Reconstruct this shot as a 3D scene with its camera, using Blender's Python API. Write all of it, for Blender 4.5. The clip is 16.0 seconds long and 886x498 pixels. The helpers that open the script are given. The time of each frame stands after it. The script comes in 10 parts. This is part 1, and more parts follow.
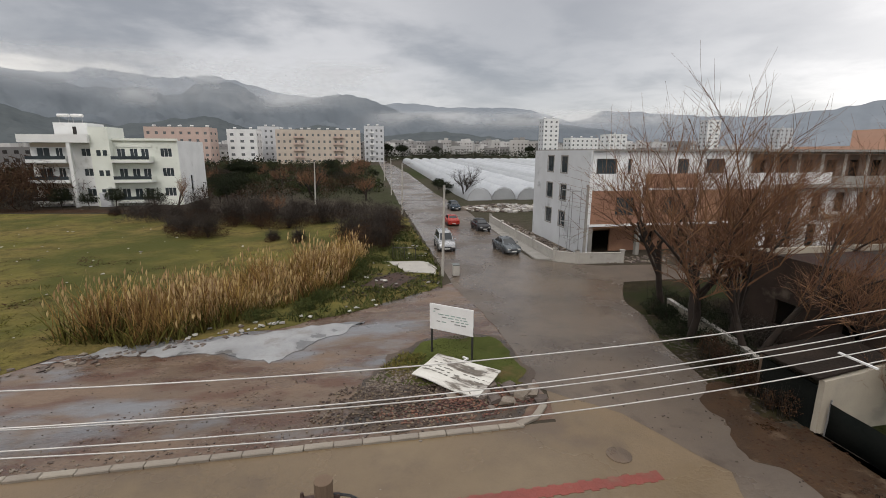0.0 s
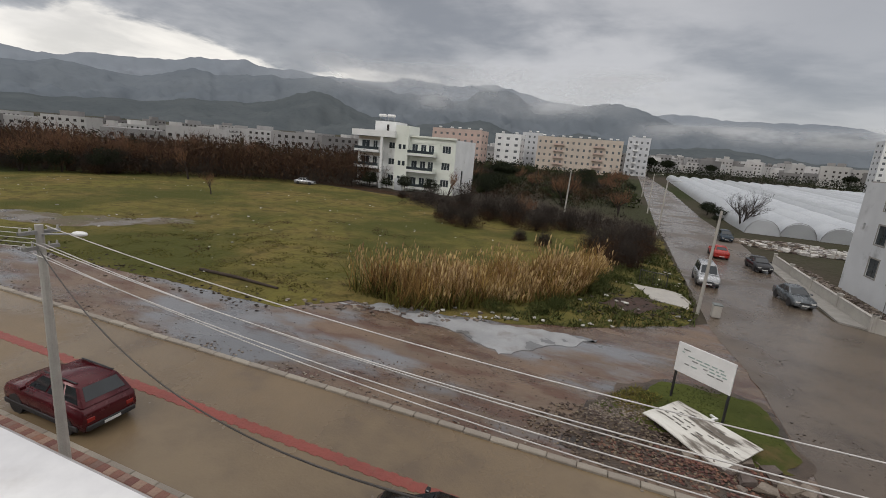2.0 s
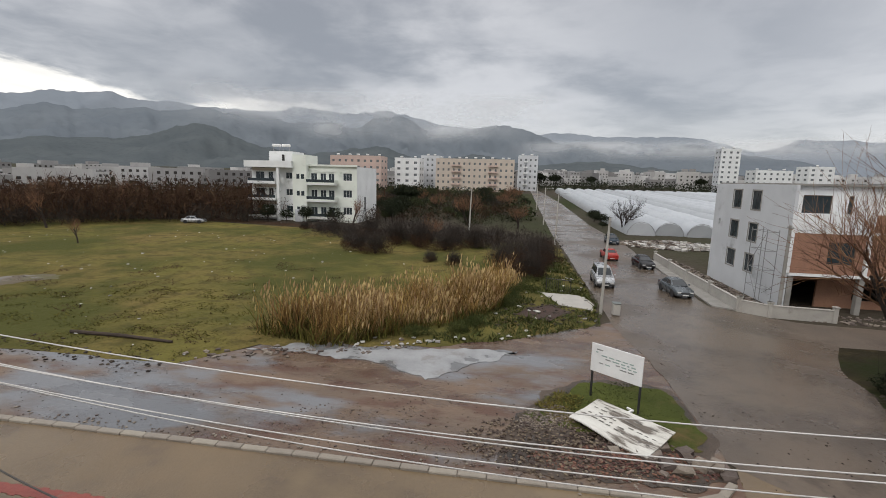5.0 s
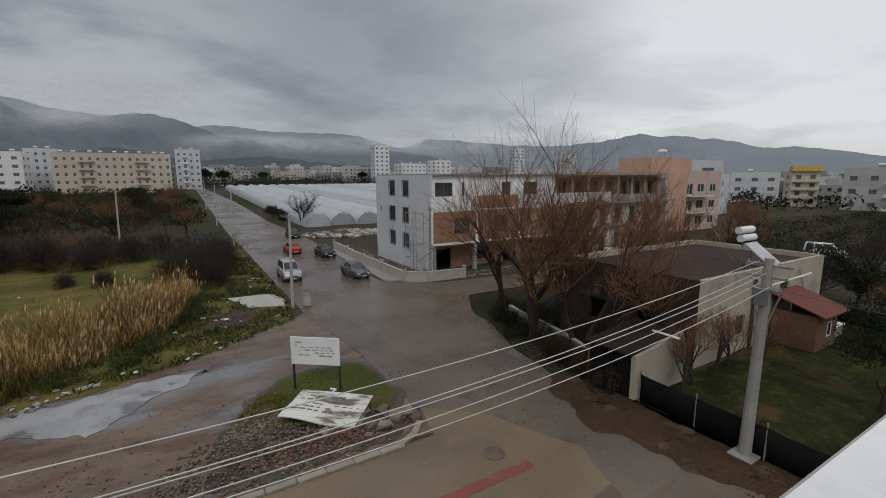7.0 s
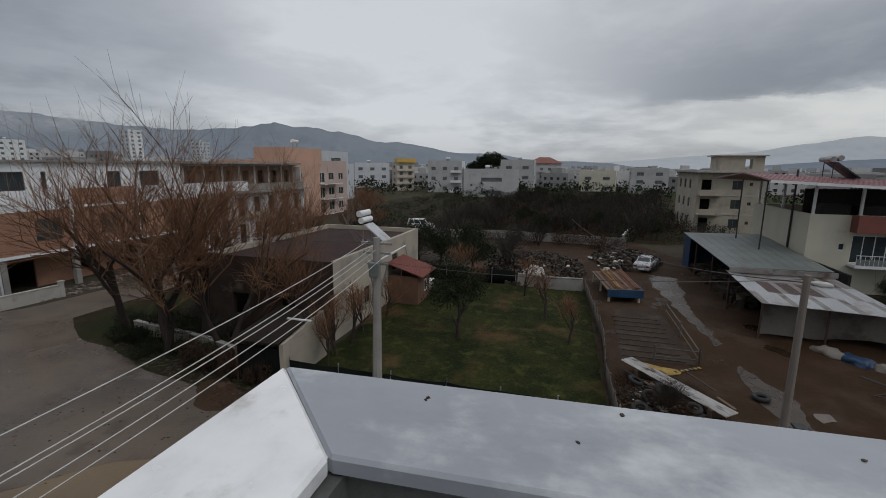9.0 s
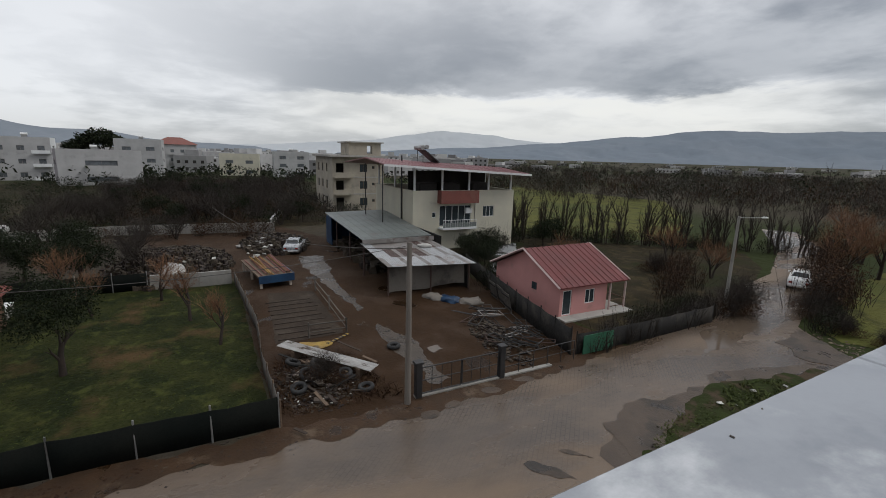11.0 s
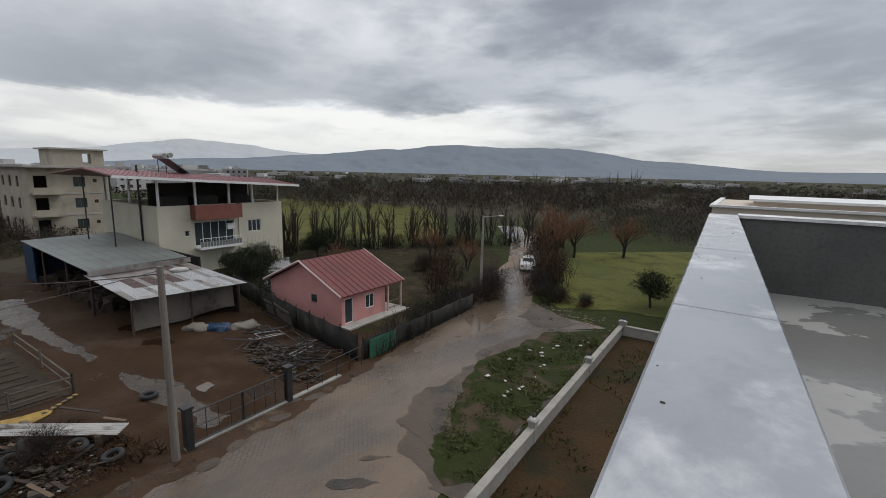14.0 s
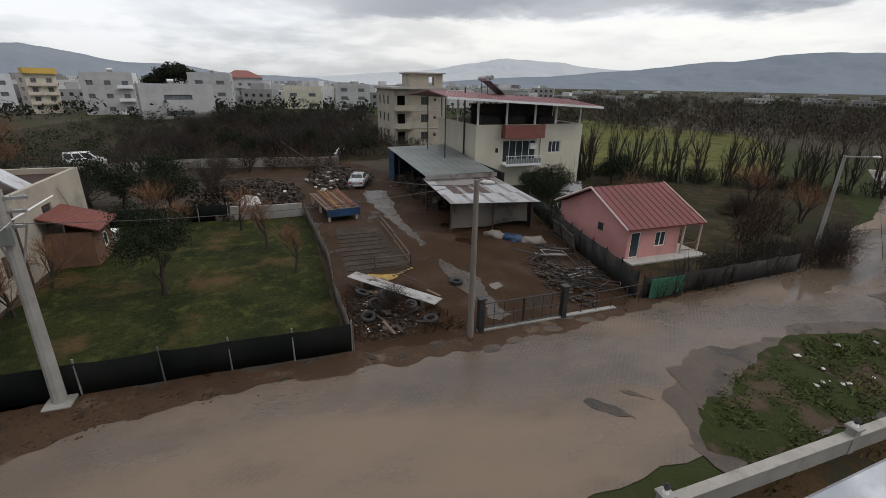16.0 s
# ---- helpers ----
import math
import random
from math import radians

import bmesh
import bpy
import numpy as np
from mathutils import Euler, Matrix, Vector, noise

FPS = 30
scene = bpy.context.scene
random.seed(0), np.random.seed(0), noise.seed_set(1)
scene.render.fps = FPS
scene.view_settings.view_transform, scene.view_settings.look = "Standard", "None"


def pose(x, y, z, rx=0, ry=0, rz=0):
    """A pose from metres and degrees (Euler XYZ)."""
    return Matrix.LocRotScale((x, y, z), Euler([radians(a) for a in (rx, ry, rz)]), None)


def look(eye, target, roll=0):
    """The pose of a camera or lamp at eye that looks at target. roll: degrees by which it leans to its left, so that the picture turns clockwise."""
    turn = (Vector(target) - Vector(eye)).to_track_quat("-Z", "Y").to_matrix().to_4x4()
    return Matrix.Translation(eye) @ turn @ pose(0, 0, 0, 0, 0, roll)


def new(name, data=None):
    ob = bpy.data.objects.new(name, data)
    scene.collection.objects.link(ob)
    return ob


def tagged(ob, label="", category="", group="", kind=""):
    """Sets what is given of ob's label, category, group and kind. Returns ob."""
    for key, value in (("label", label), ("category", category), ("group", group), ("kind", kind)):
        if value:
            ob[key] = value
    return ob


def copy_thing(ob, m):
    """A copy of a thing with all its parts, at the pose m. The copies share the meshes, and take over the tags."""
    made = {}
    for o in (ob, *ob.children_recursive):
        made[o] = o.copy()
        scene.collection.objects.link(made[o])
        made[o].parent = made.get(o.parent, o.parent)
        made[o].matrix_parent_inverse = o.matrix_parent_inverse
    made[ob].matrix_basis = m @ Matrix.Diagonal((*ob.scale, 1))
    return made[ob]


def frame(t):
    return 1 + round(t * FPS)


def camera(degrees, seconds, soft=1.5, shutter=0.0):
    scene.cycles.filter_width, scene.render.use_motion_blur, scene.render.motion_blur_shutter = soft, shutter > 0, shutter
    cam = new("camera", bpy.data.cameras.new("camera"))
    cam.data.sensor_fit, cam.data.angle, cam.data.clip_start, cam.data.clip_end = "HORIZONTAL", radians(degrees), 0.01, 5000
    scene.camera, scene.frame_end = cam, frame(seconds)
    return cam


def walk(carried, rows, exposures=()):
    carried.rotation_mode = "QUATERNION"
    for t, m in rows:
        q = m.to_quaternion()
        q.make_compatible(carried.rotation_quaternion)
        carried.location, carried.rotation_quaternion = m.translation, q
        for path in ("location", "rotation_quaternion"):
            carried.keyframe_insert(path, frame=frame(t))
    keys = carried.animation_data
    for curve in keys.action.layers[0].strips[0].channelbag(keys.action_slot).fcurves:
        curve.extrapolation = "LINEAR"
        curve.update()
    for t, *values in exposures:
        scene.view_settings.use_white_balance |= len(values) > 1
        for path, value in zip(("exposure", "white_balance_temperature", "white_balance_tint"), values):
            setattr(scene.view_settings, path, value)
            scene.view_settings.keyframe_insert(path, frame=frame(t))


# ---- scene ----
cam = camera(89.4, 16.0, soft=0.9)
PATH = [
    (0, (0.78, -0.242, 10.108), (1.128, 1.681, 9.684), 0.2),
    (0.5, (0.795, -0.216, 10.08), (0.698, 1.737, 9.659), 1.6),
    (1, (0.706, -0.177, 10.054), (0.214, 1.711, 9.616), 1.5),
    (1.5, (0.612, -0.137, 10.034), (0.11, 1.734, 9.537), 4.2),
    (2, (0.26, -0.084, 10.029), (-0.411, 1.749, 9.593), 4.9),
    (2.5, (0.161, -0.093, 10.041), (-0.815, 1.625, 9.73), 2.4),
    (3, (-0.028, -0.1, 10.062), (-1.146, 1.503, 9.635), 1.1),
    (3.2, (-0.075, -0.137, 10.08), (-1.297, 1.395, 9.682), 1.3),
    (5.3, (-0.162, 0.149, 10.029), (-0.241, 2.124, 9.721), 2.0),
    (5.5, (-0.178, 0.14, 10.021), (-0.124, 2.116, 9.712), 2.3),
    (6, (-0.204, 0.078, 10.031), (0.31, 1.984, 9.714), 0.5),
    (6.5, (-0.199, 0.0, 10.063), (0.656, 1.781, 9.747), 0.1),
    (7, (-0.285, -0.067, 10.083), (0.735, 1.624, 9.766), -0.2),
    (7.5, (-0.254, -0.141, 10.191), (0.997, 1.388, 9.877), -0.6),
    (8, (-0.146, -0.244, 10.207), (1.338, 1.065, 9.914), 1.2),
    (8.5, (-0.061, -0.39, 10.28), (1.663, 0.571, 9.958), 1.7),
    (9, (0.2, -0.485, 10.216), (2.095, 0.043, 9.852), 0.5),
    (9.5, (0.397, -0.66, 10.283), (2.364, -0.563, 9.936), -1.9),
    (10, (0.408, -0.889, 10.318), (2.374, -1.008, 9.975), 1.3),
    (10.2, (0.453, -0.965, 10.322), (2.399, -1.242, 9.951), 1.4),
    (12.3, (0.837, -1.252, 10.153), (2.126, -2.74, 9.802), 1.3),
    (12.5, (0.889, -1.261, 10.144), (2.139, -2.781, 9.785), 1.3),
    (13, (1.037, -1.226, 10.087), (2.252, -2.763, 9.682), 1.8),
    (13.5, (1.006, -1.237, 10.165), (2.141, -2.833, 9.757), 2.7),
    (14, (0.958, -1.193, 10.149), (2.056, -2.83, 9.812), 1.3),
    (14.5, (1.01, -1.086, 10.145), (2.282, -2.583, 9.769), 0.9),
    (15, (0.996, -1.132, 10.106), (2.443, -2.399, 9.558), 0.0),
    (15.5, (0.982, -0.961, 10.254), (2.566, -1.971, 9.567), 1.4),
    (16, (0.768, -0.845, 10.364), (2.534, -1.483, 9.676), 1.0),
]
EXPOSURES = [(0, 0.33, 6800, 12), (1.5, 0.15, 6800, 12), (3, 0.0, 6600, 12), (5.5, 0.38, 6650, 11), (6, 0.2, 6600, 11), (6.5, -0.08, 6500, 11), (7, -0.28, 6450, 10), (8, -0.58, 6250, 10), (8.5, -0.62, 6200, 10), (9, -0.5, 6250, 10), (10, -0.25, 6400, 10), (12.5, 0.0, 6350, 10), (14, 0.03, 6400, 10), (14.5, -0.15, 6500, 10), (15, -0.15, 6500, 10), (15.5, 0.12, 6500, 11), (16, 0.1, 6450, 11)]
walk(cam, [(t, look(eye, target, roll)) for t, eye, target, roll in PATH], EXPOSURES)

# ---------------------------------------------------------------- sky and sun
def sky_world():
    w = bpy.data.worlds.new("overcast_sky")
    scene.world = w
    w.use_nodes = True
    nt = w.node_tree
    nt.nodes.clear()
    N, L = nt.nodes.new, nt.links.new

    def math_(op, a, b=None, clamp=False):
        n = N("ShaderNodeMath")
        n.operation, n.use_clamp = op, clamp
        for i, v in enumerate((a, b)):
            if v is None:
                continue
            if isinstance(v, (int, float)):
                n.inputs[i].default_value = v
            else:
                L(v, n.inputs[i])
        return n.outputs[0]

    def ramp(v, a, b, lo=0.0, hi=1.0):
        n = N("ShaderNodeMapRange")
        n.interpolation_type = "SMOOTHSTEP"
        L(v, n.inputs[0])
        for i, q in zip((1, 2, 3, 4), (a, b, lo, hi)):
            n.inputs[i].default_value = q
        return n.outputs[0]

    def mix(f, a, b):
        n = N("ShaderNodeMix")
        n.data_type = "RGBA"
        if isinstance(f, (int, float)):
            n.inputs[0].default_value = f
        else:
            L(f, n.inputs[0])
        for i, c in ((6, a), (7, b)):
            if isinstance(c, tuple):
                n.inputs[i].default_value = (*c, 1)
            else:
                L(c, n.inputs[i])
        return n.outputs[2]

    tc = N("ShaderNodeTexCoord")
    sep = N("ShaderNodeSeparateXYZ")
    L(tc.outputs["Generated"], sep.inputs[0])
    x, y, z = sep.outputs
    up = math_("MAXIMUM", z, 0.0)
    deep = math_("ADD", up, 0.15)
    com = N("ShaderNodeCombineXYZ")
    L(math_("DIVIDE", x, deep), com.inputs[0])
    L(math_("DIVIDE", y, deep), com.inputs[1])
    com.inputs[2].default_value = 3.7

    def cloud(scale, detail, rough, distort, off):
        n = N("ShaderNodeTexNoise")
        n.inputs["Scale"].default_value = scale
        n.inputs["Detail"].default_value = detail
        n.inputs["Roughness"].default_value = rough
        n.inputs["Distortion"].default_value = distort
        mp = N("ShaderNodeMapping")
        mp.inputs["Location"].default_value = (off, off * 0.6, 0)
        L(com.outputs[0], mp.inputs[0])
        L(mp.outputs[0], n.inputs["Vector"])
        return n.outputs["Fac"]

    def facing(d, a, b):
        dot = math_("ADD", math_("ADD", math_("MULTIPLY", x, d[0]), math_("MULTIPLY", y, d[1])), math_("MULTIPLY", z, d[2]))
        return ramp(dot, a, b)

    big = ramp(cloud(0.42, 7, 0.5, 0.12, 7.9), 0.36, 0.64)
    small = ramp(cloud(1.25, 10, 0.55, 0.25, 9.1), 0.33, 0.68)
    fine = ramp(cloud(3.1, 8, 0.58, 0.35, 4.3), 0.34, 0.7)
    body = math_("ADD", math_("ADD", math_("MULTIPLY", big, 0.48), math_("MULTIPLY", small, 0.38)), math_("MULTIPLY", fine, 0.14))
    body = math_("ADD", math_("MULTIPLY", math_("SUBTRACT", body, 0.5), 1.75), 0.5)
    body = ramp(body, -0.12, 1.12)
    # the veiled sun brightens the deck round it, and the cloud is thinner high in the east
    for way, a, b, k in ((SUN_DIR, 0.62, 1.0, SUN_GLOW), *THIN):
        body = math_("ADD", body, math_("MULTIPLY", math_("MULTIPLY", facing(way, a, b), k), math_("SUBTRACT", 1.15, body)))
    # heavier banks of cloud
    for way, a, b, k in BANKS:
        body = math_("MULTIPLY", body, math_("SUBTRACT", 1.0, math_("MULTIPLY", facing(way, a, b), k)))
    # a clear bright gap under the deck, low over two opposite quarters, with the dark underside of the deck above it
    ax = math_("ABSOLUTE", math_("ADD", math_("MULTIPLY", x, 0.79), math_("MULTIPLY", y, -0.613)))
    ax = math_("DIVIDE", ax, math_("SQRT", math_("ADD", math_("MULTIPLY", x, x), math_("MULTIPLY", y, y))))
    quarter = ramp(ax, 0.80, 0.96)
    edge = math_("ADD", up, math_("MULTIPLY", math_("SUBTRACT", cloud(0.9, 8, 0.62, 0.3, 1.7), 0.5), 0.13))
    edge = math_("SUBTRACT", edge, math_("MULTIPLY", facing(GAP_HIGH, 0.975, 0.998), 0.04))
    rim = math_("MULTIPLY", math_("MULTIPLY", ramp(edge, 0.115, 0.15), ramp(up, 0.34, 0.16)), quarter)
    body = math_("MULTIPLY", body, math_("SUBTRACT", 1.0, math_("MULTIPLY", rim, 0.6)))
    col = mix(body, CLOUD_DARK, CLOUD_LIGHT)
    # overcast: brighter towards the zenith
    lift = ramp(up, 0.3, 0.95, 1.0, ZENITH)
    gap = math_("MULTIPLY", math_("MULTIPLY", ramp(edge, 0.132, 0.116), ramp(up, 0.015, 0.06)), quarter)
    col = mix(math_("MULTIPLY", gap, math_("ADD", math_("MULTIPLY", small, 0.35), 0.58)), col, CLOUD_GAP)
    # thin haze along the horizon
    col = mix(ramp(up, 0.10, 0.0, 0.0, 0.6), col, CLOUD_HAZE)
    vm = N("ShaderNodeVectorMath")
    vm.operation = "SCALE"
    L(col, vm.inputs[0])
    L(lift, vm.inputs["Scale"])
    clear = N("ShaderNodeTexSky")
    clear.sky_type, clear.sun_disc = "NISHITA", False
    clear.sun_elevation, clear.sun_rotation = radians(SUN_UP), radians(SUN_TURN)
    b1, b2, add, out = N("ShaderNodeBackground"), N("ShaderNodeBackground"), N("ShaderNodeAddShader"), N("ShaderNodeOutputWorld")
    L(clear.outputs[0], b1.inputs[0])
    b1.inputs[1].default_value = 0.012
    L(vm.outputs[0], b2.inputs[0])
    b2.inputs[1].default_value = SKY
    L(b1.outputs[0], add.inputs[0])
    L(b2.outputs[0], add.inputs[1])
    L(add.outputs[0], out.inputs[0])


CLOUD_DARK, CLOUD_LIGHT = (0.222, 0.238, 0.264), (0.83, 0.835, 0.845)
CLOUD_GAP, CLOUD_HAZE = (0.88, 0.865, 0.815), (0.56, 0.575, 0.585)
SKY, ZENITH, SUN_UP, SUN_AZ, SUN_GLOW = 1.0, 1.35, 46.0, -120.0, 0.5
SUN_DIR = (math.cos(radians(SUN_UP)) * math.cos(radians(SUN_AZ)), math.cos(radians(SUN_UP)) * math.sin(radians(SUN_AZ)), math.sin(radians(SUN_UP)))
# directions in the sky, the reach of each (cosines) and how much it thins or thickens the cloud
THIN = (((0.78, 0.47, 0.41), 0.80, 0.99, 0.65), ((0.90, 0.02, 0.43), 0.82, 0.99, 0.6), ((0.75, -0.5, 0.43), 0.88, 0.99, 0.35))
BANKS = (((-0.12, 0.94, 0.31), 0.68, 0.97, 0.6), ((-0.72, 0.58, 0.38), 0.84, 0.99, 0.1), ((0.42, 0.80, 0.43), 0.86, 0.99, 0.4), ((0.93, -0.25, 0.26), 0.93, 0.995, 0.12), ((0.49, 0.84, 0.22), 0.91, 0.995, 0.4), ((0.0, -0.95, 0.31), 0.80, 0.98, 0.45))
GAP_HIGH = (-0.784, 0.591, 0.19)
SUN_TURN = 90.0 - SUN_AZ
sky_world()
sun = new("sun", bpy.data.lights.new("sun", "SUN"))
sun.data.energy, sun.data.angle, sun.data.color = 0.8, radians(25), (1.0, 0.97, 0.92)
sun.matrix_world = look(tuple(60 * v for v in SUN_DIR), (0, 0, 0))


# ---------------------------------------------------------------- materials
def surf(name, c1, c2, rough=0.7, scale=1.0, fine=18.0, bump=0.25, metal=0.0, stain=None, stain_scale=0.25, stain_at=(0.5, 0.62),
         wet=None, wet_scale=0.12, wet_at=(0.52, 0.6), wet_dark=0.6, world=False, vary=0.0, blocks=False, spec=0.5, stretch=(1, 1, 1), fine_mix=0.45, island=0.0, mid=None, mid_scale=1.0, mid_at=(0.48, 0.62)):
    m = bpy.data.materials.new(name)
    m.use_nodes = True
    nt = m.node_tree
    N, L = nt.nodes.new, nt.links.new
    bs = nt.nodes["Principled BSDF"]
    if world:
        src = N("ShaderNodeNewGeometry").outputs["Position"]
    else:
        src = N("ShaderNodeTexCoord").outputs["Object"]
    mp = N("ShaderNodeMapping")
    mp.inputs["Scale"].default_value = stretch
    L(src, mp.inputs[0])

    def noise_(s, d, r=0.55):
        n = N("ShaderNodeTexNoise")
        n.inputs["Scale"].default_value, n.inputs["Detail"].default_value, n.inputs["Roughness"].default_value = s, d, r
        L(mp.outputs[0], n.inputs["Vector"])
        return n.outputs["Fac"]

    def rng(v, a, b, lo=0.0, hi=1.0):
        n = N("ShaderNodeMapRange")
        n.interpolation_type = "SMOOTHSTEP"
        L(v, n.inputs[0])
        for i, q in zip((1, 2, 3, 4), (a, b, lo, hi)):
            n.inputs[i].default_value = q
        return n.outputs[0]

    def mix(f, a, b, kind="MIX"):
        n = N("ShaderNodeMix")
        n.data_type, n.blend_type = "RGBA", kind
        if isinstance(f, (int, float)):
            n.inputs[0].default_value = f
        else:
            L(f, n.inputs[0])
        for i, c in ((6, a), (7, b)):
            if isinstance(c, (tuple, list)):
                n.inputs[i].default_value = (*c, 1)
            else:
                L(c, n.inputs[i])
        return n.outputs[2]

    coarse, grain = noise_(scale, 5), noise_(fine, 4, 0.65)
    col = mix(rng(coarse, 0.33, 0.67), c1, c2)
    dark = tuple(v * 0.62 for v in c1)
    col = mix(rng(grain, 0.46, 0.74, 0.0, fine_mix), col, dark)
    if mid:
        col = mix(rng(noise_(mid_scale, 8, 0.62), *mid_at, 0.0, 0.85), col, mid)
    if blocks:
        br = N("ShaderNodeTexBrick")
        br.inputs["Scale"].default_value, br.inputs["Mortar Size"].default_value = 1.0, 0.016
        br.inputs["Brick Width"].default_value, br.inputs["Row Height"].default_value = 0.34, 0.17
        br.inputs["Color1"].default_value, br.inputs["Color2"].default_value, br.inputs["Mortar"].default_value = (1, 1, 1, 1), (0.88, 0.88, 0.88, 1), (0.5, 0.5, 0.5, 1)
        tilt = N("ShaderNodeMapping")
        tilt.inputs["Rotation"].default_value = (0, 0, radians(45))
        L(src, tilt.inputs[0])
        L(tilt.outputs[0], br.inputs["Vector"])
        col = mix(rng(noise_(0.16, 4), 0.42, 0.58, 0.15, 0.85), col, mix(1.0, col, br.outputs["Color"], "MULTIPLY"))
    if stain:
        col = mix(rng(noise_(stain_scale, 7, 0.6), *stain_at), col, stain)
    r = rough
    if wet is not None:
        w = rng(noise_(wet_scale, 6, 0.6), *wet_at)
        col = mix(w, col, mix(1.0, col, (wet_dark, wet_dark, wet_dark), "MULTIPLY"))
        r = rng(w, 0.0, 1.0, rough, wet)
        L(r, bs.inputs["Roughness"])
    else:
        L(rng(grain, 0.3, 0.7, max(rough - 0.08, 0.02), min(rough + 0.08, 1)), bs.inputs["Roughness"])
    if vary or island:
        hs = N("ShaderNodeHueSaturation")
        ri = N("ShaderNodeObjectInfo").outputs["Random"] if vary else N("ShaderNodeNewGeometry").outputs["Random Per Island"]
        q = vary or island
        L(rng(ri, 0.0, 1.0, 1 - q, 1 + q), hs.inputs["Value"])
        L(rng(ri, 0.0, 1.0, 0.5 - q * 0.04, 0.5 + q * 0.04), hs.inputs["Hue"])
        L(col, hs.inputs["Color"])
        col = hs.outputs[0]
    L(col, bs.inputs["Base Color"])
    bs.inputs["Metallic"].default_value = metal
    bs.inputs["Specular IOR Level"].default_value = spec
    if bump:
        bp = N("ShaderNodeBump")
        bp.inputs["Strength"].default_value, bp.inputs["Distance"].default_value = bump, 0.6 / fine
        L(grain, bp.inputs["Height"])
        L(bp.outputs[0], bs.inputs["Normal"])
    return m


def glass(name, tint=(0.035, 0.045, 0.05), rough=0.06):
    """Window glass over a dark room."""
    m = surf(name, tint, tuple(v * 1.5 for v in tint), rough, 0.7, 3.0, 0.0)
    return m


M = {}
# the white stain holds both veining and cloud reflections, painted as colour
M["marble"] = surf("marble", (0.36, 0.375, 0.4), (0.27, 0.285, 0.31), 0.16, 1.6, 16, 0.02, stain=(0.64, 0.65, 0.66), stain_scale=3.2, stain_at=(0.5, 0.74), fine_mix=0.12, stretch=(1, 0.7, 1), mid=(0.25, 0.265, 0.29), mid_scale=3.6, mid_at=(0.54, 0.74))
M["marble_white"] = surf("marble_white", (0.84, 0.835, 0.82), (0.68, 0.68, 0.68), 0.2, 3.0, 12, 0.02, stain=(0.40, 0.37, 0.33), stain_scale=4.6, stain_at=(0.54, 0.72), fine_mix=0.14, mid=(0.52, 0.52, 0.53), mid_scale=2.6, mid_at=(0.48, 0.66))
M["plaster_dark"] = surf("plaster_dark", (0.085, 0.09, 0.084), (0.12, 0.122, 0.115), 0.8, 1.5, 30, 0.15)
M["plaster_cream"] = surf("plaster_cream", (0.62, 0.58, 0.46), (0.55, 0.52, 0.42), 0.85, 0.4, 22, 0.12, stain=(0.36, 0.34, 0.28), stain_scale=0.5, stain_at=(0.6, 0.75), fine_mix=0.2)
M["plaster_white"] = surf("plaster_white", (0.78, 0.79, 0.78), (0.70, 0.71, 0.70), 0.85, 0.3, 20, 0.1, stain=(0.50, 0.50, 0.47), stain_scale=0.4, stain_at=(0.6, 0.78), fine_mix=0.15)
M["plaster_mint"] = surf("plaster_mint", (0.76, 0.79, 0.72), (0.70, 0.73, 0.66), 0.85, 0.3, 20, 0.1, stain=(0.45, 0.48, 0.40), stain_scale=0.4, stain_at=(0.6, 0.78), fine_mix=0.15)
M["plaster_grey"] = surf("plaster_grey", (0.58, 0.595, 0.61), (0.52, 0.535, 0.55), 0.85, 0.3, 20, 0.1, stain=(0.33, 0.34, 0.35), stain_scale=0.35, stain_at=(0.58, 0.75), fine_mix=0.15)
M["plaster_orange"] = surf("plaster_orange", (0.60, 0.37, 0.27), (0.54, 0.33, 0.24), 0.85, 0.3, 20, 0.1, stain=(0.42, 0.26, 0.19), stain_scale=0.35, stain_at=(0.58, 0.75), fine_mix=0.15)
M["plaster_peach"] = surf("plaster_peach", (0.56, 0.42, 0.36), (0.5, 0.385, 0.335), 0.85, 0.3, 20, 0.1, fine_mix=0.15)
M["plaster_pink"] = surf("plaster_pink", (0.62, 0.30, 0.28), (0.56, 0.27, 0.25), 0.85, 0.6, 25, 0.12, stain=(0.45, 0.24, 0.22), stain_scale=0.6, stain_at=(0.6, 0.75), fine_mix=0.2)
M["plaster_sand"] = surf("plaster_sand", (0.57, 0.49, 0.41), (0.51, 0.44, 0.37), 0.85, 0.2, 14, 0.05, fine_mix=0.15)
M["render_beige"] = surf("render_beige", (0.44, 0.39, 0.31), (0.36, 0.32, 0.26), 0.9, 0.5, 24, 0.2, stain=(0.27, 0.25, 0.21), stain_scale=0.6, stain_at=(0.52, 0.7))
M["concrete"] = surf("concrete", (0.31, 0.295, 0.27), (0.235, 0.225, 0.205), 0.85, 0.8, 26, 0.25, stain=(0.2, 0.19, 0.17), stain_scale=0.9, stain_at=(0.52, 0.7))
M["concrete_pale"] = surf("concrete_pale", (0.43, 0.41, 0.37), (0.37, 0.35, 0.32), 0.8, 1.2, 30, 0.2, stain=(0.30, 0.28, 0.25), stain_scale=1.5, stain_at=(0.58, 0.75))
M["concrete_cap"] = surf("concrete_cap", (0.33, 0.31, 0.275), (0.27, 0.25, 0.225), 0.8, 1.2, 30, 0.2, stain=(0.2, 0.185, 0.16), stain_scale=1.5, stain_at=(0.52, 0.7))
M["brick_fill"] = surf("brick_fill", (0.40, 0.22, 0.14), (0.33, 0.18, 0.12), 0.9, 1.0, 12, 0.3, vary=0.12)
M["foam_white"] = surf("foam_white", (0.82, 0.83, 0.83), (0.74, 0.75, 0.75), 0.8, 0.5, 9, 0.1, fine_mix=0.25)
